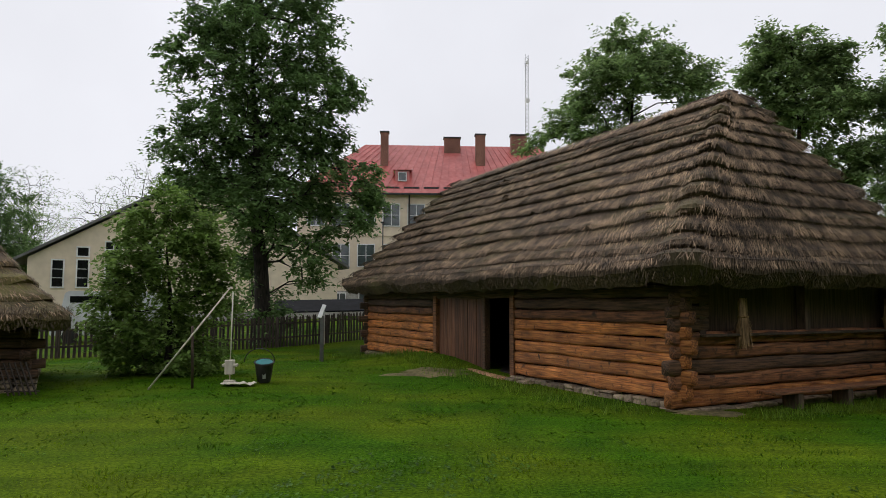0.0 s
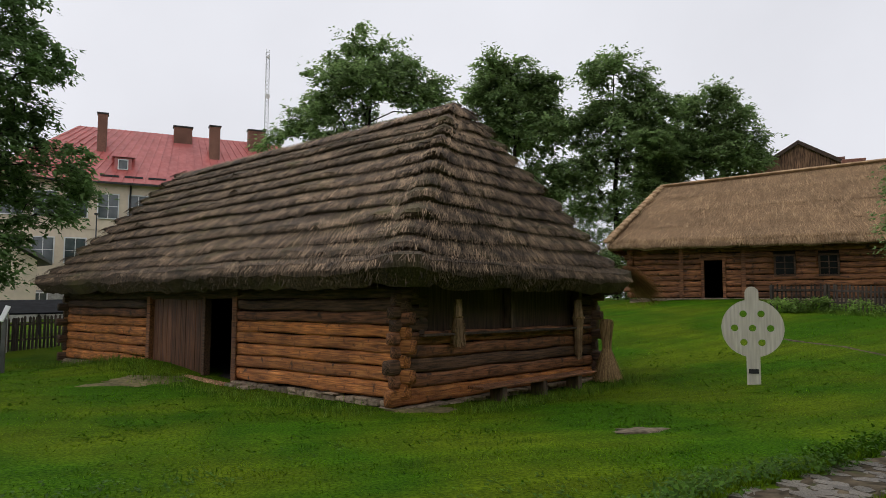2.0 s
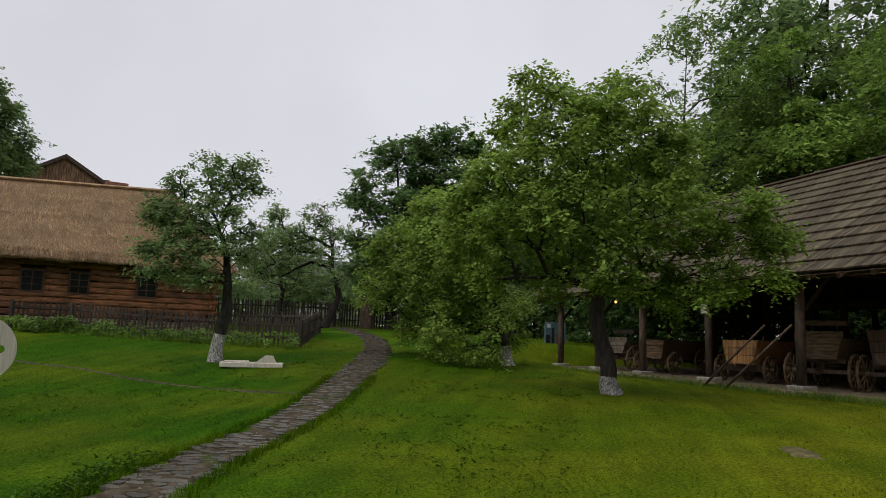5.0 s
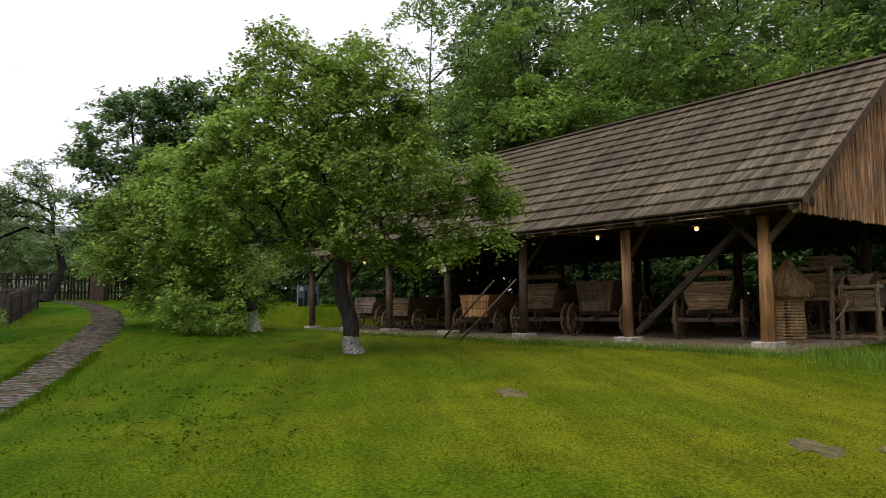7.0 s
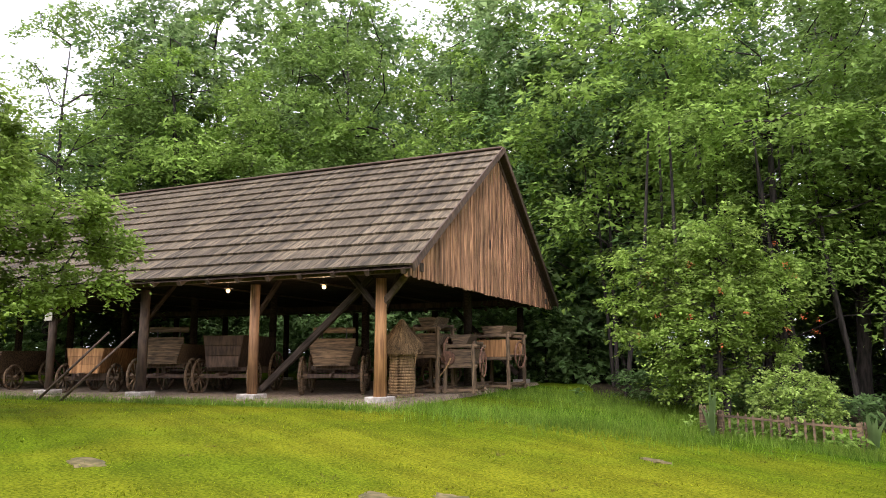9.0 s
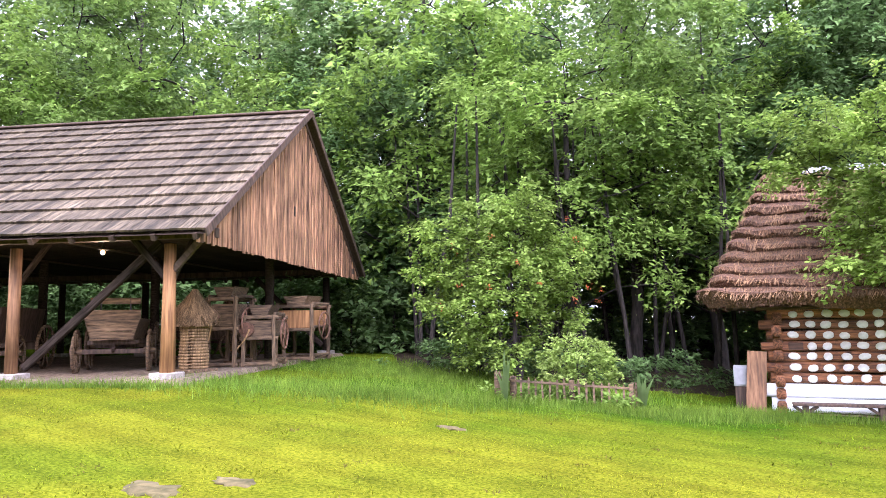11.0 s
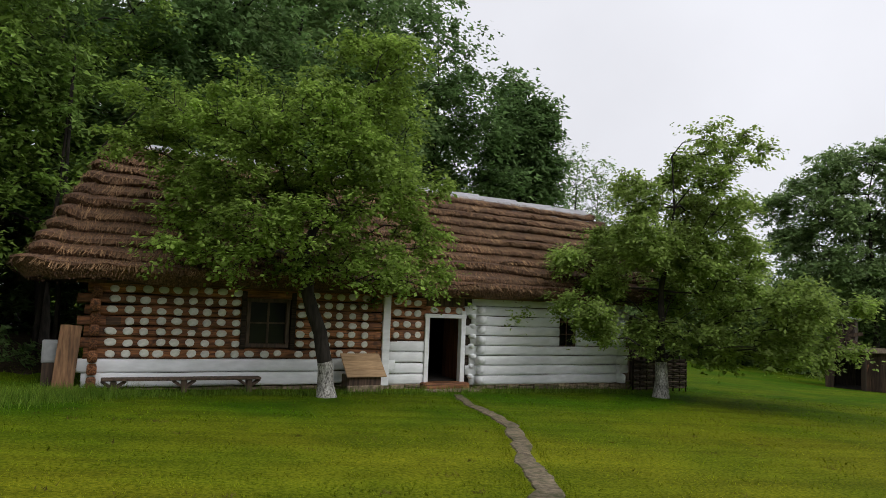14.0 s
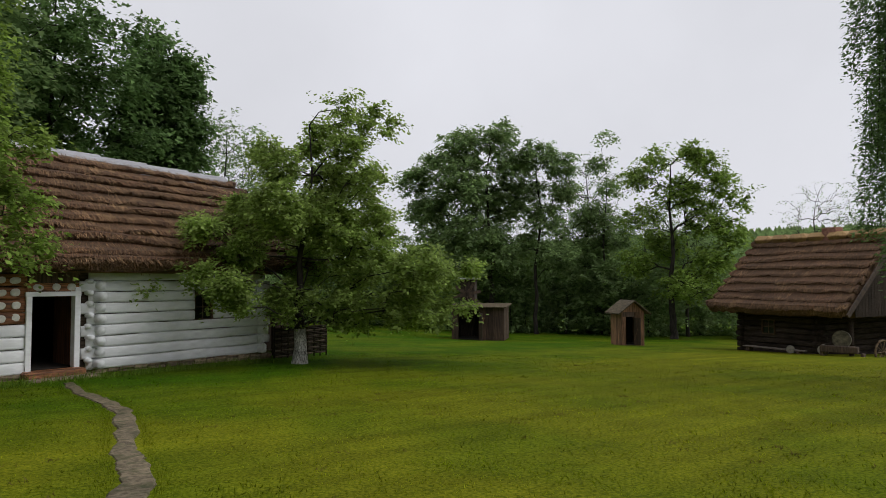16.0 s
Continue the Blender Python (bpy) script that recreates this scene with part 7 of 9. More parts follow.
# pierced round panel on a foot
t = root("pierced_panel", 12.15, 12.35, gz(12.15, 12.35), -44.5, "pale round wooden panel with seven holes", "panel")
bm = bmesh.new()
R0 = 0.63
cz = 1.22
outer = []
for k in range(64):
    a = -math.pi / 2 + 2 * math.pi * k / 64
    outer.append((R0 * math.cos(a), cz + R0 * math.sin(a)))
top = bm.faces.new([bm.verts.new((a, 0, c)) for a, c in outer])
for k in range(7):
    a = k * math.pi / 3
    hx, hz = (0, cz) if k == 6 else (0.36 * math.cos(a), cz + 0.36 * math.sin(a))
    ring = [bm.verts.new((hx + 0.075 * math.cos(q * math.pi / 10), 0, hz + 0.075 * math.sin(q * math.pi / 10))) for q in range(20)]
    for q in range(20):
        bm.edges.new((ring[q], ring[(q + 1) % 20]))
bm.faces.remove(top)
bmesh.ops.triangle_fill(bm, use_beauty=True, edges=bm.edges[:])
kill = [f for f in bm.faces if any((f.calc_center_median() - Vector((hx, 0, hz))).length < 0.06 for hx, hz in [(0, cz)] + [(0.36 * math.cos(k * math.pi / 3), cz + 0.36 * math.sin(k * math.pi / 3)) for k in range(6)])]
bmesh.ops.delete(bm, geom=kill, context="FACES")
ext = bmesh.ops.extrude_face_region(bm, geom=bm.faces[:])
bmesh.ops.translate(bm, verts=[q for q in ext["geom"] if isinstance(q, bmesh.types.BMVert)], vec=(0, 0.06, 0))
bmesh.ops.recalc_face_normals(bm, faces=bm.faces[:])
part("disc", bm, M_PALE, t)
box("foot", (-0.14, 0.0, -0.05), (0.14, 0.06, cz - R0 + 0.02), M_PALE, t, 0.01)
box("neck", (-0.14, 0.0, cz + R0 - 0.03), (0.14, 0.06, cz + R0 + 0.14), M_PALE, t, 0.01)
bm = bmesh.new()
rod(bm, (0, 0.001, cz + R0 + 0.14), (0, 0.059, cz + R0 + 0.14), 0.14, seg=24)
part("head", bm, M_PALE, t)
box("plaque", (-0.1, -0.012, 0.24), (0.1, 0.0, 0.34), M_BLACK, t, 0.003, label="small black plaque")

# low pale slab with a pillow block
t = root("stone_bed", 18.57, 10.1, gz(18.57, 10.1), -67.5, "low pale bed-shaped slab with raised ends", "slab")
t.matrix_basis = t.matrix_basis @ Matrix.Diagonal((0.85, 0.85, 0.9, 1))
box("slab", (-0.95, -0.35, -0.02), (0.95, 0.35, 0.13), M_PALE, t, 0.02)
box("footrest", (-0.85, -0.28, 0.13), (-0.1, 0.28, 0.17), M_PALE, t, 0.02)
raw("headrest", [(0.1, -0.28, 0.13), (0.72, -0.28, 0.13), (0.72, 0.28, 0.13), (0.1, 0.28, 0.13), (0.38, -0.28, 0.33), (0.62, -0.28, 0.33), (0.62, 0.28, 0.33), (0.38, 0.28, 0.33)], [(0, 1, 5, 4), (1, 2, 6, 5), (2, 3, 7, 6), (3, 0, 4, 7), (4, 5, 6, 7)], M_PALE, t)

# well sweep, pump and bucket
t = root("leaning_sweep", -5.79, 14.2, gz(-5.79, 14.2), 0, "long pale pole leaning on a dark forked post", "pole")
pole("shaft", (0, 0, 0.02), (1.42, 0.5, 2.05), 0.02, M_PALE, t, 0.015, 8)
pole("fork_post", (0.72, 0.4, 0), (0.72, 0.32, 1.25), 0.03, M_BEAM, t, 0.025, 8)
t = root("hanging_bucket_rod", -4.5, 15.2, gz(-4.5, 15.2), 0, "white rod with a pale wooden block hanging on it", "rod")
pole("rod", (0, 0, 0.05), (0.03, 0, 1.95), 0.014, M_PALE, t)
box("block", (-0.09, -0.09, 0.22), (0.09, 0.09, 0.52), M_PALE, t, 0.015)
box("collar", (-0.15, -0.08, 0.38), (0.16, 0.08, 0.44), M_PALE, t, 0.01)
box("lower_collar", (-0.11, -0.07, 0.0), (0.11, 0.07, 0.1), M_PALE, t, 0.01)
t = root("teal_bucket", -3.86, 15.55, gz(-3.86, 15.55), 20, "dark bucket with a teal inside and a wire hoop", "bucket")
t.matrix_basis = pose(-3.86, 15.55, gz(-3.86, 15.55) + 0.05, 14, 0, 12) @ Matrix.Diagonal((0.84, 0.84, 1.0, 1))
bm = bmesh.new()
rod(bm, (0, 0, 0), (0, 0, 0.42), 0.17, 0.24, 20)
part("body", bm, M_BLACK, t)
bm = bmesh.new()
rod(bm, (0, 0, 0.415), (0, 0, 0.43), 0.21, 0.21, 20)
part("inside", bm, M_TEAL, t, "pale teal inside")
v, f = [], []
tube([(0.245 * math.cos(q * math.pi / 10), 0.245 * math.sin(q * math.pi / 10), 0.42) for q in range(21)], [0.018] * 21, v, f, 5)
raw("rim", v, f, M_BLACK, t)
v, f = [], []
tube([(0.38 * math.cos(q * math.pi / 10) - 0.12, 0.1, 0.4 + 0.3 * math.sin(q * math.pi / 10)) for q in range(11)], [0.012] * 11, v, f, 5)
raw("hoop", v, f, M_BLACK, t)
box("front_plate", (-0.03, -0.2, 0.1), (0.05, -0.175, 0.36), M_STEEL, t, 0.004)
t = root("white_cloth", -4.25, 15.0, gz(-4.25, 15.0), 0, "crumpled pale cloth lying on the grass", "cloth")
bm = bmesh.new()
bmesh.ops.create_grid(bm, x_segments=14, y_segments=8, size=1)
for q in bm.verts:
    q.co = Vector((q.co.x * 0.34, q.co.y * 0.16, 0.03 + 0.05 * noise.noise((q.co.x * 3, q.co.y * 3, 5)) + 0.03))
part("cloth", bm, M_PALE, t)
# information post
t = root("information_post", -3.6, 21.2, gz(-3.6, 21.2), -8, "slim grey information post with a slanted panel", "sign")
box("post", (-0.05, -0.04, -0.05), (0.05, 0.04, 1.35), M_ROOFGREY, t, 0.006)
box("panel", (-0.06, -0.02, 0.0), (0.06, 0.02, 0.44), M_FRAME, t, 0.006, Matrix.Translation((-0.06, -0.08, 1.3)) @ Matrix.Rotation(radians(14), 4, "Y") @ Matrix.Rotation(radians(-25), 4, "X"), "white slanted panel")
box("back_post", (0.0, 0.05, 0.5), (0.06, 0.1, 1.5), M_STEEL, t, 0.004)

# thatched barn corner at the left
E0 = root("thatched_barn", -8.14, 14.24, -0.2, 29.0, "old log barn with a mossy green-brown thatch", "barn")
rng = random.Random(55)
log_wall(E0, -6.0, 0.0, 0.1, 0.3, [0.2] * 5, 0.2, M_LOG_DARK, rng)
log_wall(E0, 0.0, 5.0, -0.1, 0.3, [0.2] * 5, 0.2, M_LOG_DARK, rng, (), 90)
stones(E0, -6.0, 0.1, 0.05, -0.1, 0.3, rng, 0.3)
stones(E0, 0.1, 5.0, -0.05, -0.1, 0.3, rng, 0.3, 1)
box("inner_wall", (-5.8, 0.25, 0), (-0.25, 4.8, 1.4), M_UNLIT, E0, 0)
thatch(E0, -6.6, 0.6, -0.6, 5.6, 1.45, -4.6, -1.75, 3.95, 3.95, 7, (M_THATCH_MOSS, M_STRAW, M_STRAW_DARK), rng, lip=0.08, straw=16000, straw_len=0.22, eave=0.2)
t = root("lattice_panel", *around(-31.0, 15.4, 0, 0.4), -0.15, 25, "weathered grey lattice panel leaning on the barn", "lattice")
for i in range(6):
    beam("slat", (-0.2 + i * 0.09, 0, 0.02), (-0.42 + i * 0.09, 0.2, 0.62), 0.03, 0.02, M_FENCE, t, 0)
for j in range(4):
    beam("cross_slat", (-0.28 - 0.05 * j, 0.03 + 0.05 * j, 0.1 + 0.14 * j), (0.3 - 0.05 * j, 0.03 + 0.05 * j, 0.08 + 0.14 * j), 0.03, 0.02, M_FENCE, t, 0)


# ---- buildings beyond the fence ----
def facade_window(parent, x0, x1, z0, z1, y, cols=2, rws=2):
    return window(parent, x0, x1, z0, z1, y - 0.08, M_FRAME, M_GLASS, cols, rws, 0.11)


C = root("school_building", -16.0, 76.0, -0.4, 3.0, "cream three-storey school with a red metal roof", "school building")
box("wall", (0, 0, 0), (34, 12, 13.9), M_CREAM, C, 0)
box("plinth", (-0.06, -0.06, 0), (34.06, 0.0, 3.2), M_PLINTH, C, 0)
box("string_course", (-0.1, -0.08, 9.2), (34.1, 0.0, 9.4), M_CREAM, C, 0)
raw("roof", [(-0.7, -0.7, 13.9), (34.7, -0.7, 13.9), (34.7, 12.7, 13.9), (-0.7, 12.7, 13.9), (7.0, 6.0, 20.8), (28.0, 6.0, 20.8)], [(0, 1, 5, 4), (1, 2, 5), (2, 3, 4, 5), (3, 0, 4), (3, 2, 1, 0)], M_RED, C)
box("gutter", (-0.8, -0.85, 13.75), (34.8, -0.7, 13.95), M_BLACK, C, 0)
for i in range(34):
    q = i / 33
    beam("roof_seam", (0.2 + 33.6 * q, -0.68, 14.0), (7.2 + 20.6 * q, 5.95, 20.82), 0.04, 0.06, M_RED, C, 0)
for xx, yy, hh, w in ((9.4, 3.4, 21.6, 0.9), (17.4, 5.4, 21.5, 1.9), (20.6, 3.6, 21.5, 1.1), (25.4, 5.2, 21.9, 1.9)):
    ch = box("chimney", (xx - w / 2, yy - 0.5, 16.5), (xx + w / 2, yy + 0.5, hh), M_BRICK, C, 0.03)
    box("chimney_cap", (xx - w / 2 - 0.1, yy - 0.6, hh), (xx + w / 2 + 0.1, yy + 0.6, hh + 0.15), M_BLACK, ch, 0.01)
dm = box("dormer", (10.7, 0.9, 15.2), (12.3, 3.5, 16.8), M_RED, C, 0.02)
window(dm, 11.1, 11.9, 15.6, 16.5, 0.8, M_FRAME, M_GLASS, 1, 1, 0.09)
raw("dormer_roof", [(10.4, 0.6, 16.8), (12.6, 0.6, 16.8), (12.6, 4.6, 17.6), (10.4, 4.6, 17.6)], [(0, 1, 2, 3)], M_RED, dm)
for i in range(4):
    box("snow_guard", (9.5 + i * 2.2, -0.1, 14.55), (11.2 + i * 2.2, 0.0, 14.75), M_BLACK, C, 0)
for z0 in (5.9, 10.4):
    for i in range(12):
        facade_window(C, 1.2 + i * 2.75, 2.95 + i * 2.75, z0, z0 + 2.35, -0.02)
for i in range(12):
    facade_window(C, 1.4 + i * 2.75, 2.6 + i * 2.75, 1.3, 2.9, -0.08)
pole("drainpipe", (12.3, -0.2, 0.2), (12.3, -0.2, 13.8), 0.09, M_BLACK, C)

G = root("gym_building", -31.0, 52.0, -0.3, 26.0, "cream gabled building with a dark grey roof", "gabled building")
raw("wall", [(0, 0, 0), (24, 0, 0), (24, 0, 5.2), (12, 0, 12.2), (0, 0, 5.2), (0, 14, 0), (24, 14, 0), (24, 14, 5.2), (12, 14, 12.2), (0, 14, 5.2)], [(0, 1, 2, 3, 4), (9, 8, 7, 6, 5), (0, 4, 9, 5), (1, 6, 7, 2)], M_CREAM, G)
for sgn, xe in ((-1, -0.9), (1, 24.9)):
    v = [(12, -0.6, 12.35), (xe, -0.6, 4.85), (xe, 14.6, 4.85), (12, 14.6, 12.35)]
    v += [(a, b, c + 0.22) for a, b, c in v]
    raw("roof", v, [(0, 1, 2, 3), (7, 6, 5, 4), (0, 4, 5, 1), (1, 5, 6, 2), (2, 6, 7, 3), (3, 7, 4, 0)], M_ROOFGREY, G)
for xx, ww, za, zb, nr_ in ((1.64, 0.72, 3.0, 5.0, 3), (3.32, 0.74, 3.0, 5.06, 3), (3.3, 0.75, 5.38, 6.02, 1), (5.24, 1.1, 5.35, 6.5, 2), (5.28, 1.06, 3.0, 4.7, 2), (8.2, 1.1, 3.0, 4.7, 2), (8.2, 1.1, 5.35, 6.5, 2)):
    window(G, xx, xx + ww, za, zb, -0.1, M_FRAME, M_DARKGLASS, 1 if ww < 1 else 2, nr_, 0.1)
box("plinth", (-0.05, -0.05, 0), (24.05, 0.0, 1.0), M_PLINTH, G, 0)
# annex between the two
X = root("low_annex", -9.5, 62.0, -0.3, 8.0, "low cream annex with small windows", "annex")
box("wall", (-9.0, 0, 0), (-2.7, 8, 5.6), M_CREAM, X, 0)
box("roof", (-9.2, -0.3, 5.6), (-2.5, 8.2, 5.8), M_ROOFGREY, X, 0.02)
for i in range(4):
    window(X, -5.31 + i % 2 * 1.17, -4.7 + i % 2 * 1.17, 3.6 - i // 2 * 2.3, 4.8 - i // 2 * 2.3, -0.1, M_FRAME, M_DARKGLASS, 1, 2, 0.1)

t = root("radio_mast", 11.6, 94.7, 0, 0, "slim steel lattice radio mast", "mast")
for k in range(3):
    a = k * 2.094
    pole("mast_leg", (0.3 * math.cos(a), 0.3 * math.sin(a), 0), (0.3 * math.cos(a), 0.3 * math.sin(a), 36.0), 0.05, M_STEEL, t, seg=5)
for j in range(42):
    for k in range(3):
        a, b = k * 2.094, (k + 1) * 2.094
        z = 12 + j * 0.57
        pole("lattice_bar", (0.3 * math.cos(a), 0.3 * math.sin(a), z), (0.3 * math.cos(b), 0.3 * math.sin(b), z + 0.57), 0.025, M_STEEL, t, seg=4)
bm = bmesh.new()
rod(bm, (0.1, -0.5, 29.4), (0.1, -0.3, 29.4), 0.32, seg=14)
part("dish", bm, M_FRAME, t)
bm = bmesh.new()
rod(bm, (0.1, -0.5, 34.8), (0.1, -0.3, 34.8), 0.22, seg=14)
part("dish", bm, M_FRAME, t)


# parked vehicles
def car(name, label, x, y, turn, length, width, height, material, van=False, category="car"):
    """A parked car: body by cross sections, windows, wheels, lamps."""
    g = root(name, x, y, gz(x, y), turn, label, category, "parked vehicles")
    bm = bmesh.new()
    prof = [(0, 0.35), (0, 0.75), (0.28, 0.85), (0.55, height * 0.97), (0.75, height), (length - 0.15, height), (length, height * 0.7), (length, 0.35)] if van else [(0, 0.35), (0, 0.68), (0.95, 0.86), (1.55, height * 0.96), (2.1, height), (3.1, height * 0.98), (length - 0.5, 0.92), (length, 0.85), (length, 0.35)]
    for sgn in (-1, 1):
        bm.faces.new([bm.verts.new((px, sgn * (width / 2 - (0.12 if pz > 0.9 else 0)), pz)) for px, pz in (prof if sgn < 0 else prof[::-1])])
    bm.verts.ensure_lookup_table()
    n = len(prof)
    lo, hi = bm.verts[:n], bm.verts[n:][::-1]
    for i in range(n):
        bm.faces.new((lo[i], lo[(i + 1) % n], hi[(i + 1) % n], hi[i]))
    bmesh.ops.recalc_face_normals(bm, faces=bm.faces[:])
    bmesh.ops.bevel(bm, geom=bm.edges[:], offset=0.05, segments=2, affect="EDGES")
    body = part("body", bm, material, g)
    for sgn in (-1, 1):
        yy = sgn * (width / 2 - 0.1)
        for a, b in (((0.75, 2.0), (2.05, 3.3)) if van else ((1.5, 2.2), (2.3, 3.0))):
            bm = bmesh.new()
            add_box(bm, (a, yy - 0.02 if sgn < 0 else yy - 0.01, height * 0.66), (b, yy + 0.01 if sgn < 0 else yy + 0.02, height * 0.9), 0.008)
            part("side_window", bm, M_DARKGLASS, body)
        for wx in (0.8, length - 0.85):
            bm = bmesh.new()
            rod(bm, (wx, sgn * width / 2 - 0.1, 0.33), (wx, sgn * width / 2 + 0.02, 0.33), 0.33, seg=18)
            wh = part("wheel", bm, M_BLACK, g)
            bm = bmesh.new()
            rod(bm, (wx, sgn * (width / 2 + 0.005), 0.33), (wx, sgn * (width / 2 + 0.03), 0.33), 0.19, seg=14)
            part("rim", bm, M_STEEL, wh)
    return g


car("white_van", "white van parked behind the fence", -17.7, 31.8, 28, 5.2, 2.0, 2.35, M_VAN, True, "van")
M_CARGREY = mat("silver_car_paint", (0.3, 0.31, 0.32), (0.4, 0.41, 0.42), (2, 2, 2), 0.25, 0, spec=0.6)
car("parked_car", "silver car parked behind the dark canopy", -5.0, 52.0, 10, 4.3, 1.75, 1.5, M_CARGREY)
car("parked_car", "dark car parked near the school", 0.5, 53.0, 10, 4.3, 1.75, 1.5, M_TARP)
car("parked_car", "white car parked beyond the far fence", 52.0, 24.5, -50, 4.3, 1.75, 1.5, M_VAN)
car("parked_car", "silver car parked beyond the far fence", 57.0, 18.0, -50, 4.3, 1.75, 1.5, M_CARGREY)
t = root("dark_canopy", -9.0, 37.5, gz(-9, 37.5), 12, "long low dark canopy roof behind the fence", "canopy")
box("canopy_roof", (0, 0, 1.05), (10.5, 2.4, 1.13), M_TARP, t, 0.02, Matrix.Rotation(radians(-1.2), 4, "Y") @ Matrix.Rotation(radians(15), 4, "X"))
for i in range(4):
    box("canopy_post", (0.4 + i * 3.2, 0.2, 0), (0.5 + i * 3.2, 0.3, 1.08), M_BLACK, t, 0.005)
t = root("street_lamp", -5.35, 62.0, 0, 0, "slim black street lamp post", "street lamp")
pole("lamp_post", (0, 0, 0), (0, 0, 8.6), 0.07, M_BLACK, t, 0.05)
box("lamp_head", (-0.15, -0.45, 8.6), (0.15, 0.1, 8.72), M_BLACK, t, 0.02)

# houses behind the long house
H = root("gabled_house", 44.4, 43.0, 2.4, -49.0, "brown wooden gabled house behind the thatch", "house")
H.matrix_basis = H.matrix_basis @ Matrix.Translation((3, 0, 0)) @ Matrix.Diagonal((1.4, 1, 1, 1)) @ Matrix.Translation((-3, 0, 0))
box("wall", (0, 0, 0), (6.0, 9, 9.4), M_GABLE, H, 0)
raw("gable", [(-0.0, -0.02, 9.4), (6.0, -0.02, 9.4), (3.0, -0.02, 12.0), (0, 9, 9.4), (6, 9, 9.4), (3, 9, 12.0)], [(0, 1, 2), (5, 4, 3), (0, 2, 5, 3), (1, 4, 5, 2)], M_GABLE, H)
for sgn in (-1, 1):
    v = [(3.0, -0.22, 12.06), (3.0 + sgn * 3.7, -0.22, 8.9), (3.0 + sgn * 3.7, 9.5, 8.9), (3.0, 9.5, 12.06)]
    v += [(a, b, c + 0.18) for a, b, c in v]
    raw("roof", v, [(0, 1, 2, 3), (7, 6, 5, 4), (0, 4, 5, 1), (1, 5, 6, 2), (2, 6, 7, 3), (3, 7, 4, 0)], M_PLANK_DARK, H)
    beam("bargeboard", (3.0 + sgn * 0.05, -0.26, 12.02), (3.0 + sgn * 3.7, -0.26, 8.86), 0.05, 0.24, M_PLANK_DARK, H, 0.01)
box("chimney", (5.0, 5.0, 9.6), (5.45, 5.5, 11.6), M_BRICK, H, 0.02)
K = root("grey_house", 60.0, 30.0, 2.3, -60.0, "far grey-roofed house among the trees", "house")
box("wall", (0, 0, 0), (9, 8, 3.2), M_PLINTH, K, 0)
raw("roof", [(-0.5, -0.5, 3.2), (9.5, -0.5, 3.2), (9.5, 8.5, 3.2), (-0.5, 8.5, 3.2), (-0.5, 4, 6.6), (9.5, 4, 6.6)], [(0, 1, 5, 4), (2, 3, 4, 5), (0, 4, 3), (1, 2, 5)], M_ROOFGREY, K)
for xx in (1.5, 5.5):
    window(K, xx, xx + 1.4, 1.0, 2.3, -0.1, M_FRAME, M_DARKGLASS, 2, 1, 0.1)

# painted board standing on the slope beyond the shed
M_SKYBLUE = mat("pale_blue_paint", (0.1, 0.16, 0.22), (0.17, 0.25, 0.32), (3, 3, 3), 0.6, 0.1, big=0.2, bigscale=2.0)
t = root("painted_board", 40.25, 3.6, gz(40.25, 3.6) - 0.25, -45, "pale blue painted board with dark and orange shapes", "painted board")
box("panel", (0, 0, 0.15), (1.55, 0.05, 1.4), M_SKYBLUE, t, 0.01)
for xa, za, xb, zb, m in ((0.08, 0.2, 0.35, 0.7, M_BLACK), (0.48, 0.2, 0.68, 1.1, M_FENCE), (0.85, 0.2, 1.0, 0.75, M_BERRY), (1.15, 0.25, 1.42, 0.95, M_BLACK), (0.14, 1.1, 0.4, 1.32, M_FRAME)):
    box("painted_shape", (xa, -0.012, za), (xb, -0.002, zb), m, t, 0.004)
for xx in (0.12, 1.43):
    box("post", (xx - 0.04, 0.055, -0.1), (xx + 0.04, 0.12, 1.55), M_BEAM, t, 0.005)

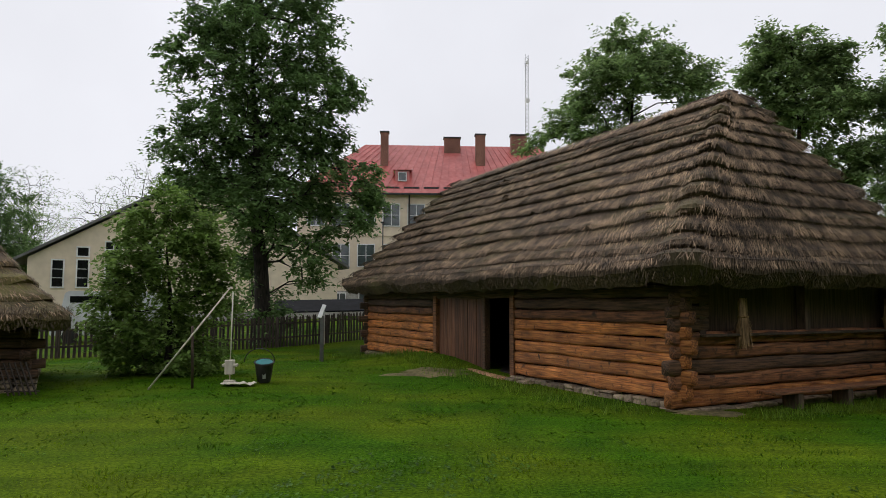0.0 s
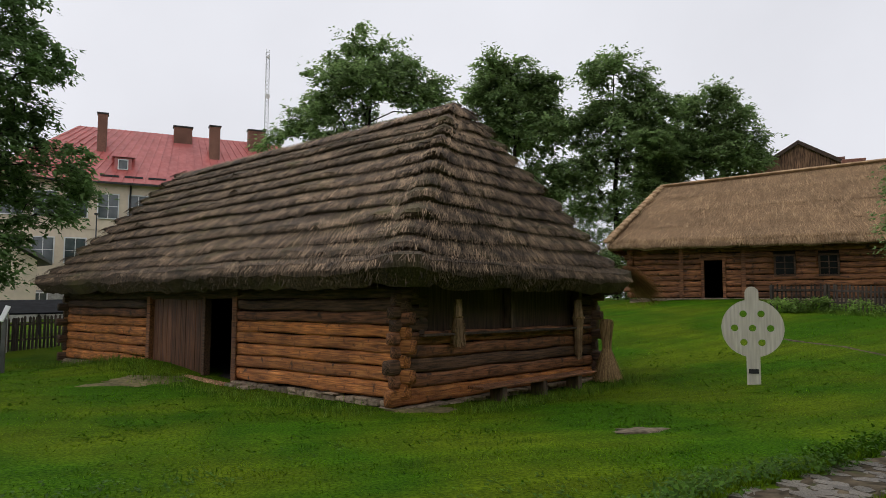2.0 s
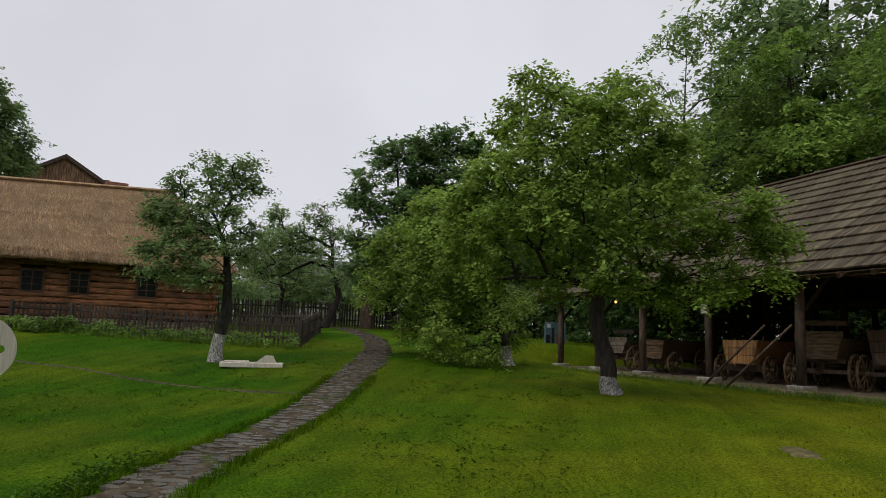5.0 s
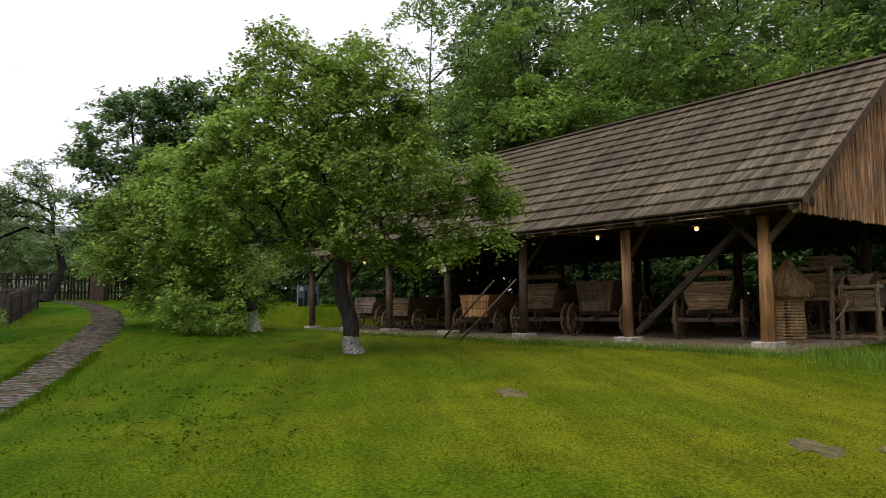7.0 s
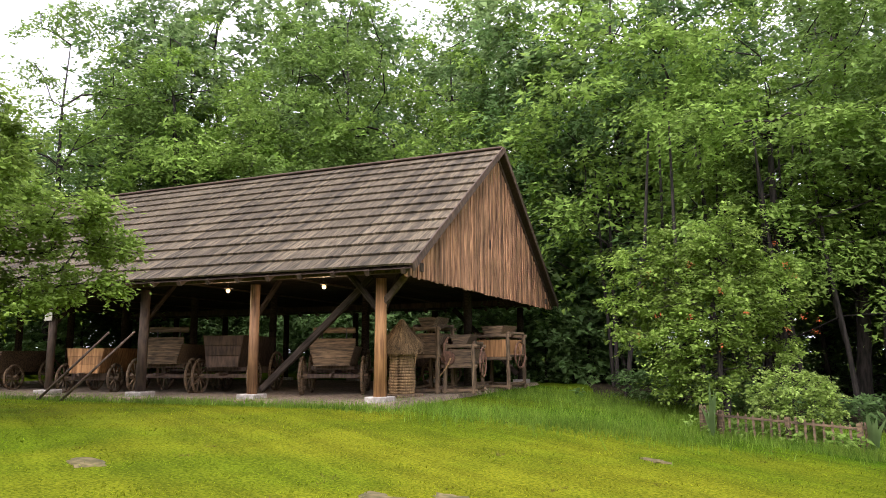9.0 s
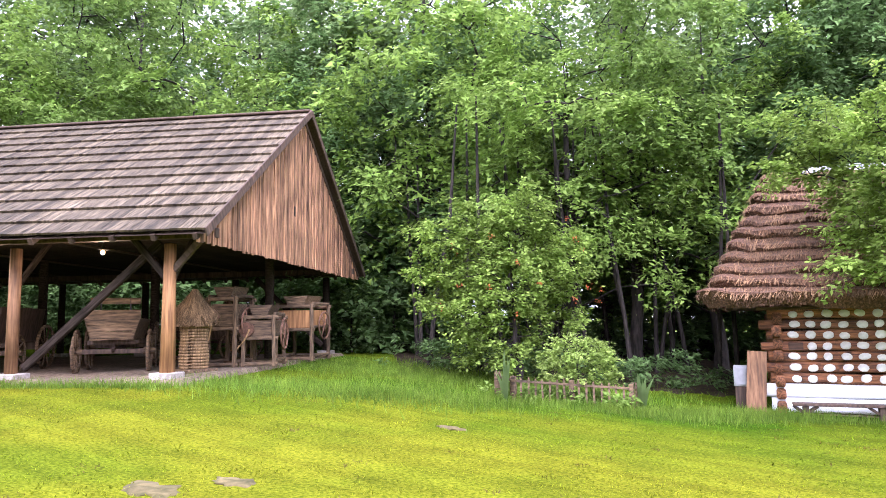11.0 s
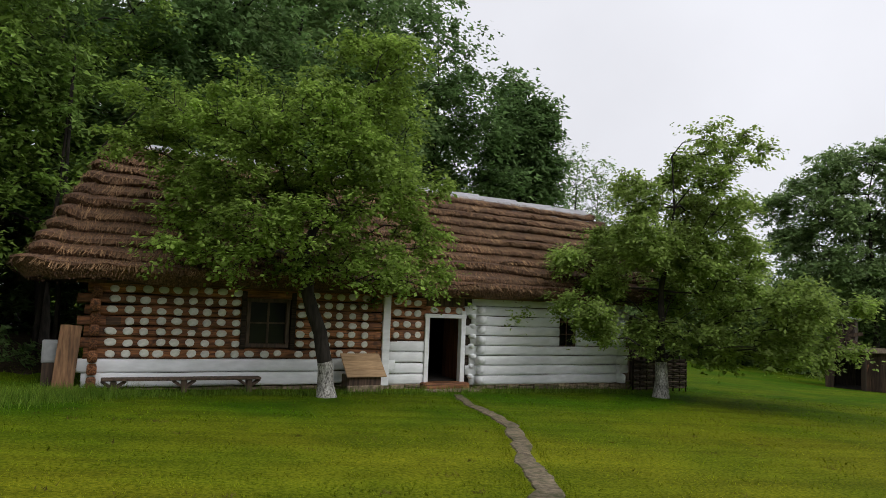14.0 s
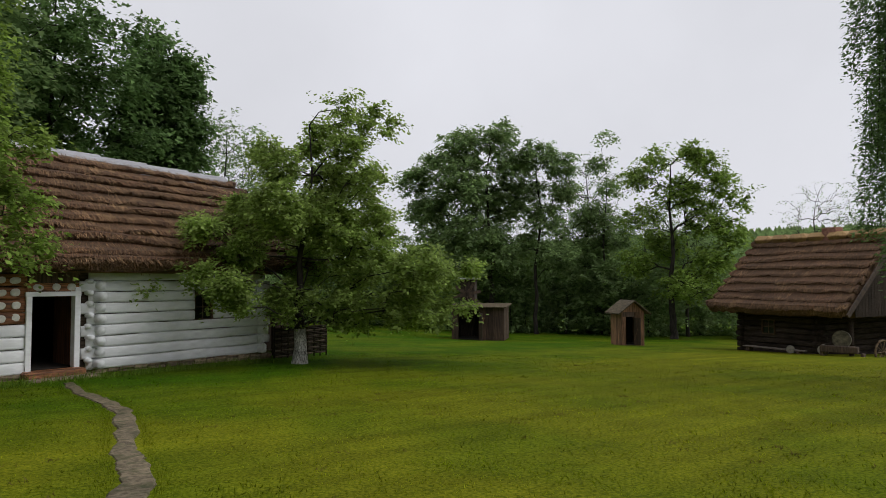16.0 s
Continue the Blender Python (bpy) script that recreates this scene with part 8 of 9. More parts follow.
# ---- outhouses and far meadow ----
def outhouse(x, y, turn, label, w, d, h, gable, pent=False):
    g = root("outhouse", x, y, gz(x, y) - 0.05, turn, label, "outhouse")
    n = max(5, int(w / 0.22))
    for i in range(n):
        a, b = i * w / n, (i + 1) * w / n - 0.012
        if not (0.12 * w < 0.5 * (a + b) < 0.52 * w):
            box("plank", (a, 0, 0), (b, 0.03, h), M_PLANK_DARK if pent else M_PLANK, g, 0.003)
    for sgn, xx in ((0, 0.0), (1, w - 0.03)):
        m_ = max(4, int(d / 0.22))
        for i in range(m_):
            box("plank", (xx, 0.04 + i * d / m_, 0), (xx + 0.03, 0.04 + (i + 1) * d / m_ - 0.012, h), M_PLANK if not pent else M_PLANK_DARK, g, 0.003)
    box("back_wall", (0.04, d - 0.03, 0), (w - 0.04, d, h), M_UNLIT, g, 0)
    box("floor", (0.04, 0.04, 0), (w - 0.04, d - 0.04, 0.08), M_UNLIT, g, 0)
    box("lintel", (0.05, -0.01, h * 0.86), (w * 0.56, 0.02, h), M_PLANK_DARK, g, 0)
    dr = box("door", (0, 0, 0.08), (w * 0.38, 0.03, h * 0.84), M_PLANK_DARK, g, 0.004, Matrix.Translation((w * 0.52, -0.01, 0)) @ Matrix.Rotation(radians(-70), 4, "Z"))
    beam("door_brace", (w * 0.54, -0.06, 0.3), (w * 0.64, -0.33, h * 0.7), 0.03, 0.08, M_PLANK, dr, 0)
    if pent:
        box("roof", (-0.2, -0.25, h), (w + 0.2, d + 0.2, h + 0.08), M_SHINGLE, g, 0.01, Matrix.Rotation(radians(3), 4, "X"))
    else:
        for sgn in (-1, 1):
            v = [(w / 2, -0.25, h + gable), (w / 2 + sgn * (w / 2 + 0.25), -0.25, h - 0.12), (w / 2 + sgn * (w / 2 + 0.25), d + 0.2, h - 0.12), (w / 2, d + 0.2, h + gable)]
            v += [(a, b, c + 0.06) for a, b, c in v]
            raw("roof", v, [(0, 1, 2, 3), (7, 6, 5, 4), (0, 4, 5, 1), (1, 5, 6, 2), (2, 6, 7, 3), (3, 7, 4, 0)], M_SHINGLE, g)
        raw("gable_board", [(0, 0.01, h), (w, 0.01, h), (w / 2, 0.01, h + gable - 0.02)], [(0, 1, 2)], M_PLANK, g)
    return g


x, y = around(-126.3, 37, 0.44, -0.96)
outhouse(x, y, 150, "small brown plank outhouse with an open door", 1.25, 1.4, 1.75, 0.55)
x, y = around(-140.0, 45, 0.44, -0.96)
outhouse(x, y, 128, "dark plank shed with a flat roof and open door", 3.4, 2.4, 2.1, 0, True)
x, y = around(-138.6, 47.5, 0.44, -0.96)
t = root("wind_wheel", x, y, gz(x, y), 128, "dark wooden wind wheel on a post", "windmill")
box("tower", (-0.5, -0.5, 0), (0.5, 0.5, 4.0), M_FENCE, t, 0.03)
box("roof", (-0.7, -0.9, 4.0), (0.7, 0.7, 4.12), M_STEEL, t, 0.02)
for k in range(8):
    a = k * math.pi / 4 + 0.2
    beam("vane", (0.1 * math.cos(a), -0.65, 3.0 + 0.1 * math.sin(a)), (0.95 * math.cos(a), -0.65, 3.0 + 0.95 * math.sin(a)), 0.03, 0.2, M_BEAM, t, 0)

# far wooded hill
v, f = [], []
for i in range(61):
    a = radians(195 + i * 1.6)
    h = 20 + 34 * max(0, math.sin((i - 4) / 56 * math.pi)) ** 1.2 + 3 * noise.noise((i * 0.31, 2, 0))
    for j, (rr, k) in enumerate(((420, -0.35), (480, 0.3), (560, 0.75), (680, 1.0), (800, 0.6))):
        v.append((rr * math.sin(a), rr * math.cos(a), -14 + h * k + (5 * noise.noise((i * 1.3, j * 2.1, 1)) if j else 0)))
    if i:
        for j in range(4):
            f.append(((i - 1) * 5 + j, i * 5 + j, i * 5 + j + 1, (i - 1) * 5 + j + 1))
hill = raw("far_hill", v, f, M_LEAF_COOL_HAZE, None, "", True)
tagged(hill, "far wooded hill", "hill", kind="structure")
nr = np.random.RandomState(8)
n = 9000
aa = np.radians(nr.uniform(196, 290, n))
rr = nr.uniform(440, 700, n)
ii = (np.degrees(aa) - 195) / 1.6
hh = 20 + 34 * np.maximum(0, np.sin((ii - 4) / 56 * np.pi)) ** 1.2
kk = np.interp(rr, [420, 480, 560, 680, 800], [-0.35, 0.3, 0.75, 1.0, 0.6])
cc = np.column_stack((rr * np.sin(aa), rr * np.cos(aa), -14 + hh * kk))
tt = nr.uniform(2, 5, (n, 1))
q0 = np.column_stack((np.cos(aa), -np.sin(aa), 0 * aa)) * tt
q1 = np.column_stack((0 * aa, 0 * aa, np.ones(n))) * tt * 2.2
tagged(quads("hill_trees", np.stack((cc - q0, cc + q0, cc + q1), 1), M_LEAF_COOL_HAZE, None, tri=True), "far trees on the hill", "trees", kind="stuff")

# ---- flower bed, undergrowth, thin trees ----
def iris(x, y, label, seed, n=9, h=0.7):
    nr = np.random.RandomState(seed)
    t = root("iris_plant", x, y, gz(x, y), 0, label, "plant", "iris plants")
    for k in range(n):
        a, le = radians(-40 + 180 * (k % 2)) + nr.uniform(-0.4, 0.4), nr.uniform(0.05, 0.42)
        hh = h * nr.uniform(0.6, 1.1)
        d = Vector((math.cos(a), math.sin(a), 0))
        s = Vector((math.cos(radians(-35)), math.sin(radians(-35)), 0)) * 0.06
        b = d * 0.05
        m, tp = b + d * le * 0.35 + Vector((0, 0, hh * 0.6)), b + d * le + Vector((0, 0, hh))
        raw("leaf_blade", [tuple(b - s), tuple(b + s), tuple(m - s * 1.2), tuple(m + s * 1.2), tuple(tp)], [(0, 1, 3, 2), (2, 3, 4)], M_LEAF_COOL_HAZE, t)


iris(9.95, -12.85, "grey-green iris leaves by the bed fence", 1, 13, 1.05)
iris(7.65, -14.7, "grey-green iris leaves at the fence corner", 2, 11, 0.85)

# berries on the rowan
nr = np.random.RandomState(12)
rx, ry = around(147.5, 19, 1.5, -0.15)
rt = [o for o in scene.objects if o.name.startswith("rowan_bush")][0]
for k in range(22):
    a, zz = nr.uniform(230, 440), nr.uniform(1.8, 4.6)
    rad_ = 2.35 - 0.5 * abs(zz - 2.6)
    v, f = [], []
    bm = bmesh.new()
    for q in range(9):
        bmesh.ops.create_icosphere(bm, subdivisions=1, radius=0.014, matrix=Matrix.Translation(nr.randn(3) * 0.04))
    ob = part("berry_cluster", bm, M_BERRY, rt, "orange-red berries")
    ob.matrix_basis = pose(rad_ * math.sin(radians(a)), rad_ * math.cos(radians(a)), zz)

# broad leaves in front of the stick fence, weeds along the garden fence
nr = np.random.RandomState(14)


def weeds(name, label, pts, n, r, h, size, seed, material):
    nr = np.random.RandomState(seed)
    c = []
    for k in range(n):
        i = nr.randint(len(pts) - 1)
        q = nr.rand()
        x = pts[i][0] + (pts[i + 1][0] - pts[i][0]) * q + nr.randn() * r
        y = pts[i][1] + (pts[i + 1][1] - pts[i][1]) * q + nr.randn() * r
        c.append((x, y, gz(x, y) + nr.uniform(0.02, h)))
    tagged(quads(name, leaves(np.array(c), np.full(n, 0.2), 30, size, nr, 0.0, 0.4, tri=True), material, tri=True), label, "weeds", kind="stuff")


weeds("garden_weeds", "leafy weeds along the garden fence", [(21.6, 20.5), (22.8, 19.2), (23.5, 11.2)], 110, 0.2, 0.45, 0.12, 1, M_LEAF)
weeds("path_clover", "leafy clover along the flagstone path", [(3.6, 5.2), (5.0, 5.85), (6.4, 6.0), (7.4, 6.35), (9.1, 6.6)], 170, 0.13, 0.06, 0.05, 6, M_TUFT)
weeds("bed_weeds", "broad leaved weeds in the flower bed", [(10.3, -13.3), (9.0, -13.7), (7.6, -14.2)], 60, 0.22, 0.3, 0.11, 2, M_LEAF_BRIGHT)
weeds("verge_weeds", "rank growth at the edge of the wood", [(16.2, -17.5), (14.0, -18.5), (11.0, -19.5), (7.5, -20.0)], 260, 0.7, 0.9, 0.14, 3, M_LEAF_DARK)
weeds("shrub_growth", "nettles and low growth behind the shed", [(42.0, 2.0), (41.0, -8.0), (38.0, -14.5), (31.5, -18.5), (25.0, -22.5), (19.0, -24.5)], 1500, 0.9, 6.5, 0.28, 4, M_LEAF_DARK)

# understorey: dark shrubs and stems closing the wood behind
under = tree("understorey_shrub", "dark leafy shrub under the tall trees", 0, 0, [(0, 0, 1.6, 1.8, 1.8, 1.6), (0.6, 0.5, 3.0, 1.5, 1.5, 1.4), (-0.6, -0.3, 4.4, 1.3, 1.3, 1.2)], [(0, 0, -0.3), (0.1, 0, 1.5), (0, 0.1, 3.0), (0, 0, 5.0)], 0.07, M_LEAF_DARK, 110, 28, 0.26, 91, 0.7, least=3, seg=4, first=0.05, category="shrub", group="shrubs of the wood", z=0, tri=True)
us = random.Random(5)
for i in range(40):
    az, rr = us.choice(((86 + i * 2.5, us.uniform(42, 50)), (137 + (i % 36) * 1.4, us.uniform(29, 42))))
    x, y = around(az, rr)
    s = us.uniform(0.8, 1.35)
    copy_thing(under, pose(x, y, gz(x, y), 0, 0, us.uniform(0, 360)) @ Matrix.Diagonal((s, s, s, 1)))
# growth close behind the shed and a dense bank deeper in the wood
for i in range(29):
    p = in_frame(S, -9 + i * 0.9, 15.2 + us.uniform(-0.6, 2.5))
    s = us.uniform(0.8, 1.15)
    copy_thing(under, pose(p.x, p.y, gz(p.x, p.y), 0, 0, us.uniform(0, 360)) @ Matrix.Diagonal((s, s, s, 1)))
for i in range(26):
    x, y = around(79 + i * 4.6, us.uniform(50, 56))
    s = us.uniform(1.8, 2.3)
    copy_thing(under, pose(x, y, gz(x, y), 0, 0, us.uniform(0, 360)) @ Matrix.Diagonal((s, s, s, 1)))
x, y = around(150, 44)
under.matrix_basis = pose(x, y, gz(x, y))
# slim stems at the wood's edge
for i in range(34):
    az, rr = us.uniform(138, 164), us.uniform(23.5, 31)
    x, y = around(az, rr)
    t = root("sapling_stem", x, y, gz(x, y) - 0.05, 0, "slim dark stem of a young tree", "sapling", "saplings of the wood")
    v, f = [], []
    dx, dy = us.uniform(-0.9, 0.9), us.uniform(-0.9, 0.9)
    tube([(0, 0, 0), (dx * 0.3, dy * 0.3, 2), (dx, dy, 5), (dx * 1.4, dy * 1.4, 9)], [0.09, 0.075, 0.06, 0.03], v, f, 6)
    raw("stem", v, f, M_BARK, t, "", True)

# half-leafed trees over the far meadow
thin = tree("thin_tree", "tall half-bare tree with sparse young leaves", 0, 0, [(0, 0, 9.5, 2.8, 2.8, 4.2), (1.2, 0.4, 6.0, 2.4, 2.2, 2.6), (-1.3, -0.4, 6.8, 2.3, 2.3, 2.6)], [(0, 0, -0.3), (0.1, 0, 2), (0, 0.1, 5), (0.1, 0, 9), (0, 0, 12.5)], 0.16, M_LEAF_COOL_HAZE, 330, 22, 0.2, 93, 0.8, least=1, seg=4, first=0.15, lift=0.2, group="thin trees", z=0, tri=True)
for az, rr, s in ((230.5, 66, 0.85), (236, 70, 0.85), (206.5, 58, 0.8), (201.8, 52, 1.12), (203.5, 54, 1.0)):
    x, y = around(az, rr)
    copy_thing(thin, pose(x, y, gz(x, y), 0, 0, az * 7) @ Matrix.Diagonal((s, s, s, 1)))
x, y = around(238, 62)
thin.matrix_basis = pose(x, y, gz(x, y))
bare = tree("bare_tree", "tall almost leafless tree with fine branches", *around(-27, 85), [(0, 0, 10.5, 3.6, 3.6, 4.0), (1.2, 0.4, 8.0, 3.0, 3.0, 3.0), (-1.3, -0.4, 8.6, 3.0, 3.0, 3.0)], [(0, 0, -0.3), (0.1, 0, 2), (0, 0.1, 5), (0.1, 0, 9), (0, 0, 12.5)], 0.22, M_LEAF_COOL_HAZE, 420, 7, 0.16, 98, 0.7, least=1, seg=4, first=0.2, lift=0.2, group="bare trees", tri=True)
for az, rr, s in ((-31.5, 88, 1.15), (-24, 90, 1.3), (-21.5, 92, 1.3), (48.5, 95, 0.8), (54, 90, 0.8), (247, 75, 1.0), (251, 72, 1.05), (230.5, 66, 1.15)):
    x, y = around(az, rr)
    copy_thing(bare, pose(x, y, gz(x, y), 0, 0, az * 7) @ Matrix.Diagonal((s, s, s, 1)))
hedge = tree("hedge_shrub", "light green shrub at the meadow's edge", *around(226, 66), [(0, 0, 1.4, 2.0, 2.0, 1.5), (0.6, 0.5, 2.6, 1.5, 1.5, 1.2)], [(0, 0, -0.3), (0.1, 0, 1.5), (0, 0.1, 3.0)], 0.06, M_LEAF_COOL_HAZE, 130, 28, 0.22, 97, 0.65, least=3, seg=4, first=0.05, category="shrub", group="meadow shrubs", tri=True)
for i in range(26):
    az, rr, s = 209 + i * 1.4 + us.uniform(-0.5, 0.5), us.uniform(60, 70), us.uniform(1.0, 1.9)
    x, y = around(az, rr)
    copy_thing(hedge, pose(x, y, gz(x, y), 0, 0, us.uniform(0, 360)) @ Matrix.Diagonal((s, s, s, 1)))

for az, rr, s in ((-33, 78, 2.0), (-29, 80, 1.8), (-26, 82, 1.7), (33, 52, 1.1), (35.5, 50, 1.2), (38, 53, 1.2), (31, 54, 1.2), (50, 66, 1.3), (54, 62, 1.2), (57.5, 60, 1.3), (61, 56, 1.1), (65, 58, 1.3), (69, 58, 1.3), (73, 56, 1.2)):
    x, y = around(az, rr)
    copy_thing(hedge, pose(x, y, gz(x, y), 0, 0, az * 31) @ Matrix.Diagonal((s, s, s, 1)))

for i in range(12):
    x, y = around(76 + i * 2.1, 49 + 3 * (i % 2))
    copy_thing(hedge, pose(x, y, gz(x, y), 0, 0, i * 67) @ Matrix.Diagonal((1.5, 1.5, 1.3, 1)))
for i in range(13):
    x, y = around(48 + i * 2.6, 72 + 3 * (i % 2))
    copy_thing(hedge, pose(x, y, gz(x, y), 0, 0, i * 51) @ Matrix.Diagonal((1.6, 1.6, 1.5, 1)))

# birch reaching in with hanging twigs
x, y = around(257, 21, 0.44, -0.96)
nr = np.random.RandomState(33)
bt = root("birch_tree", x, y, gz(x, y), 0, "birch with long hanging leafy twigs", "birch")
v, f = [], []
tube([(0, 0, -0.2), (0.1, 0, 3), (0, 0.2, 7), (0.1, 0.1, 12)], [0.22, 0.18, 0.13, 0.05], v, f, 9)
cents = []
for k in range(95):
    a = nr.uniform(0, 6.28)
    z0 = nr.uniform(6.5, 12.5)
    r1 = nr.uniform(1.0, 2.6)
    px, py = r1 * math.cos(a), r1 * math.sin(a)
    zl = z0 - nr.uniform(2.0, 5.0)
    tube([(0, 0.1, z0 - 0.8), (px * 0.5, py * 0.5, z0), (px, py, z0 - 0.4), (px * 1.08, py * 1.08, zl)], [0.05, 0.025, 0.01, 0.004], v, f, 4)
    for q in np.linspace(0, 1, 16):
        cents.append((px * (1 + 0.08 * q), py * (1 + 0.08 * q), z0 - 0.4 + (zl - z0 + 0.4) * q))
raw("trunk", v, f, M_BARK, bt, "", True)
quads("crown", leaves(np.array(cents), np.full(len(cents), 0.34), 44, 0.11, nr, 0.6, tri=True), M_LEAF_DARK, bt, tri=True)

# leaning old fruit tree by the far fence, pear beside it
x, y = around(67.3, 40)
tree("old_pear_tree", "old leaning fruit tree by the far fence", x, y, crown([(-2.9, 6.4, 0.59), (-0.7, 6.4, 0.85), (0.2, 5.4, 0.71), (-3, 4.8, 1.04), (-1.7, 4.8, 1.04), (-0.1, 4.1, 0.87), (-2.7, 3.1, 0.87), (0.5, 2.8, 0.58), (-3.7, 3.5, 0.71)], 68.7, 95, 0.6), [(0, 0, 0), (0.3, -0.3, 0.9), (0.6, -0.6, 1.8), (0.2, -0.2, 3.4), (0, 0, 5.4)], 0.26, M_LEAF_COOL_HAZE, 300, 36, 0.15, 95, 0.6, tri=True)
x, y = around(64, 47)
tree("plum_tree", "small leafy fruit tree behind the garden", x, y, [(0, 0, 3.6, 2.2, 2.2, 2.2), (0.4, 0.3, 5.2, 1.5, 1.5, 1.6)], [(0, 0, 0), (0, 0, 1.2), (0, 0, 3), (0, 0, 5.5)], 0.2, M_LEAF_COOL_HAZE, 200, 36, 0.17, 96, 0.6, tri=True)
t = root("stone_bollard", *around(70.8, 43), gz(*around(70.8, 43)), 0, "dark squat post by the far fence", "post")
box("post", (-0.35, -0.35, -0.1), (0.35, 0.35, 2.0), M_BEAM, t, 0.05)

# ---- grass ----
nr = np.random.RandomState(70)


def lawn_points(n, rmin, rmax, power=1.6):
    r = rmin + (rmax - rmin) * nr.rand(n) ** power
    a = nr.rand(n) * 2 * np.pi
    x, y = 0.9 + r * np.sin(a), 0.2 + r * np.cos(a)
    keep = np.ones(n, bool)
    for line, half_w in ((PATH, 0.5), (WPATH, 0.26), (TRAIL, 0.15)):
        for (xa, ya), (xb, yb) in zip(line, line[1:]):
            dx, dy = xb - xa, yb - ya
            q = np.clip(((x - xa) * dx + (y - ya) * dy) / (dx * dx + dy * dy), 0, 1)
            keep &= np.hypot(x - xa - q * dx, y - ya - q * dy) > half_w * (0.85 + 0.35 * nr.rand(n))
    for ob, lx, ly in ((A, (-0.1, AL_ + 0.1), (-0.05, AW)), (W, (-0.1, WL + 0.1), (-0.05, WW)), (S, (SX0 + 0.4, SX1 - 0.4), (-0.45, SY1))):
        m = np.array(ob.matrix_basis.inverted())
        u = m[0, 0] * x + m[0, 1] * y + m[0, 3]
        w = m[1, 0] * x + m[1, 1] * y + m[1, 3]
        keep &= ~((u > lx[0]) & (u < lx[1]) & (w > ly[0]) & (w < ly[1]))
    return x[keep], y[keep]


x, y = lawn_points(90000, 0.0, 9, 0.8)
xa, ya = lawn_points(230000, 4.5, 27, 1.15)
x, y = np.r_[x, xa], np.r_[y, ya]
far = 1 + 0.035 * np.maximum(0, np.hypot(x - 0.9, y - 0.2) - 6)
lump = np.array([noise.noise((px * 1.1, py * 1.1, 3)) + 0.6 * noise.noise((px * 3.1, py * 3.1, 9)) for px, py in zip(x, y)])
v = blades(len(x), nr, x, y, 0.014, 0.036, 0.007, 2.0)
foot = 0.5 * (v[:, 0] + v[:, 1])[:, None]
grow = (far * (1 + 0.4 * np.clip(lump, -0.7, 1.0)))[:, None, None]
tagged(quads("lawn_grass", foot + (v - foot) * grow, M_GRASS, tri=True), "short mown grass blades", "grass", kind="stuff")
# darker tufts that the mower left
x, y = lawn_points(230, 4.5, 26, 1.0)
x, y = x[y > 2.0], y[y > 2.0]
k = nr.randint(10, 60, len(x))
x, y = np.repeat(x, k) + nr.randn(k.sum()) * 0.16, np.repeat(y, k) + nr.randn(k.sum()) * 0.1
tagged(quads("grass_tufts", blades(len(x), nr, x, y, 0.04, 0.09, 0.006, 0.9), M_TUFT, tri=True), "darker uncut tufts in the lawn", "grass", kind="stuff")
# long grass strips along walls, fences and the wood
pts = []
for (xa, ya), (xb, yb), n, r in (((3.2, 12.2), (-3.2, 24.3), 2600, 0.3), ((5.2, 11.9), (11.2, 15.2), 1300, 0.2), ((15.6, -8.8), (9.6, -12.6), 9000, 0.9), ((18.5, -15.5), (8.5, -15.5), 16000, 1.5),
                                 ((5.4, -16.2), (-8.5, -20.2), 3500, 0.22), ((7.0, -13.6), (5.0, -16.8), 5000, 0.5), ((14.9, -8.0), (34.2, 3.8), 12000, 0.28), ((10.3, -13.0), (7.2, -13.8), 3000, 0.2), ((22.5, 20.0), (23.8, 11.0), 4000, 0.3)):
    q = nr.rand(n)
    pts.append(np.column_stack((xa + (xb - xa) * q + nr.randn(n) * r, ya + (yb - ya) * q + nr.randn(n) * r)))
pts = np.vstack(pts)
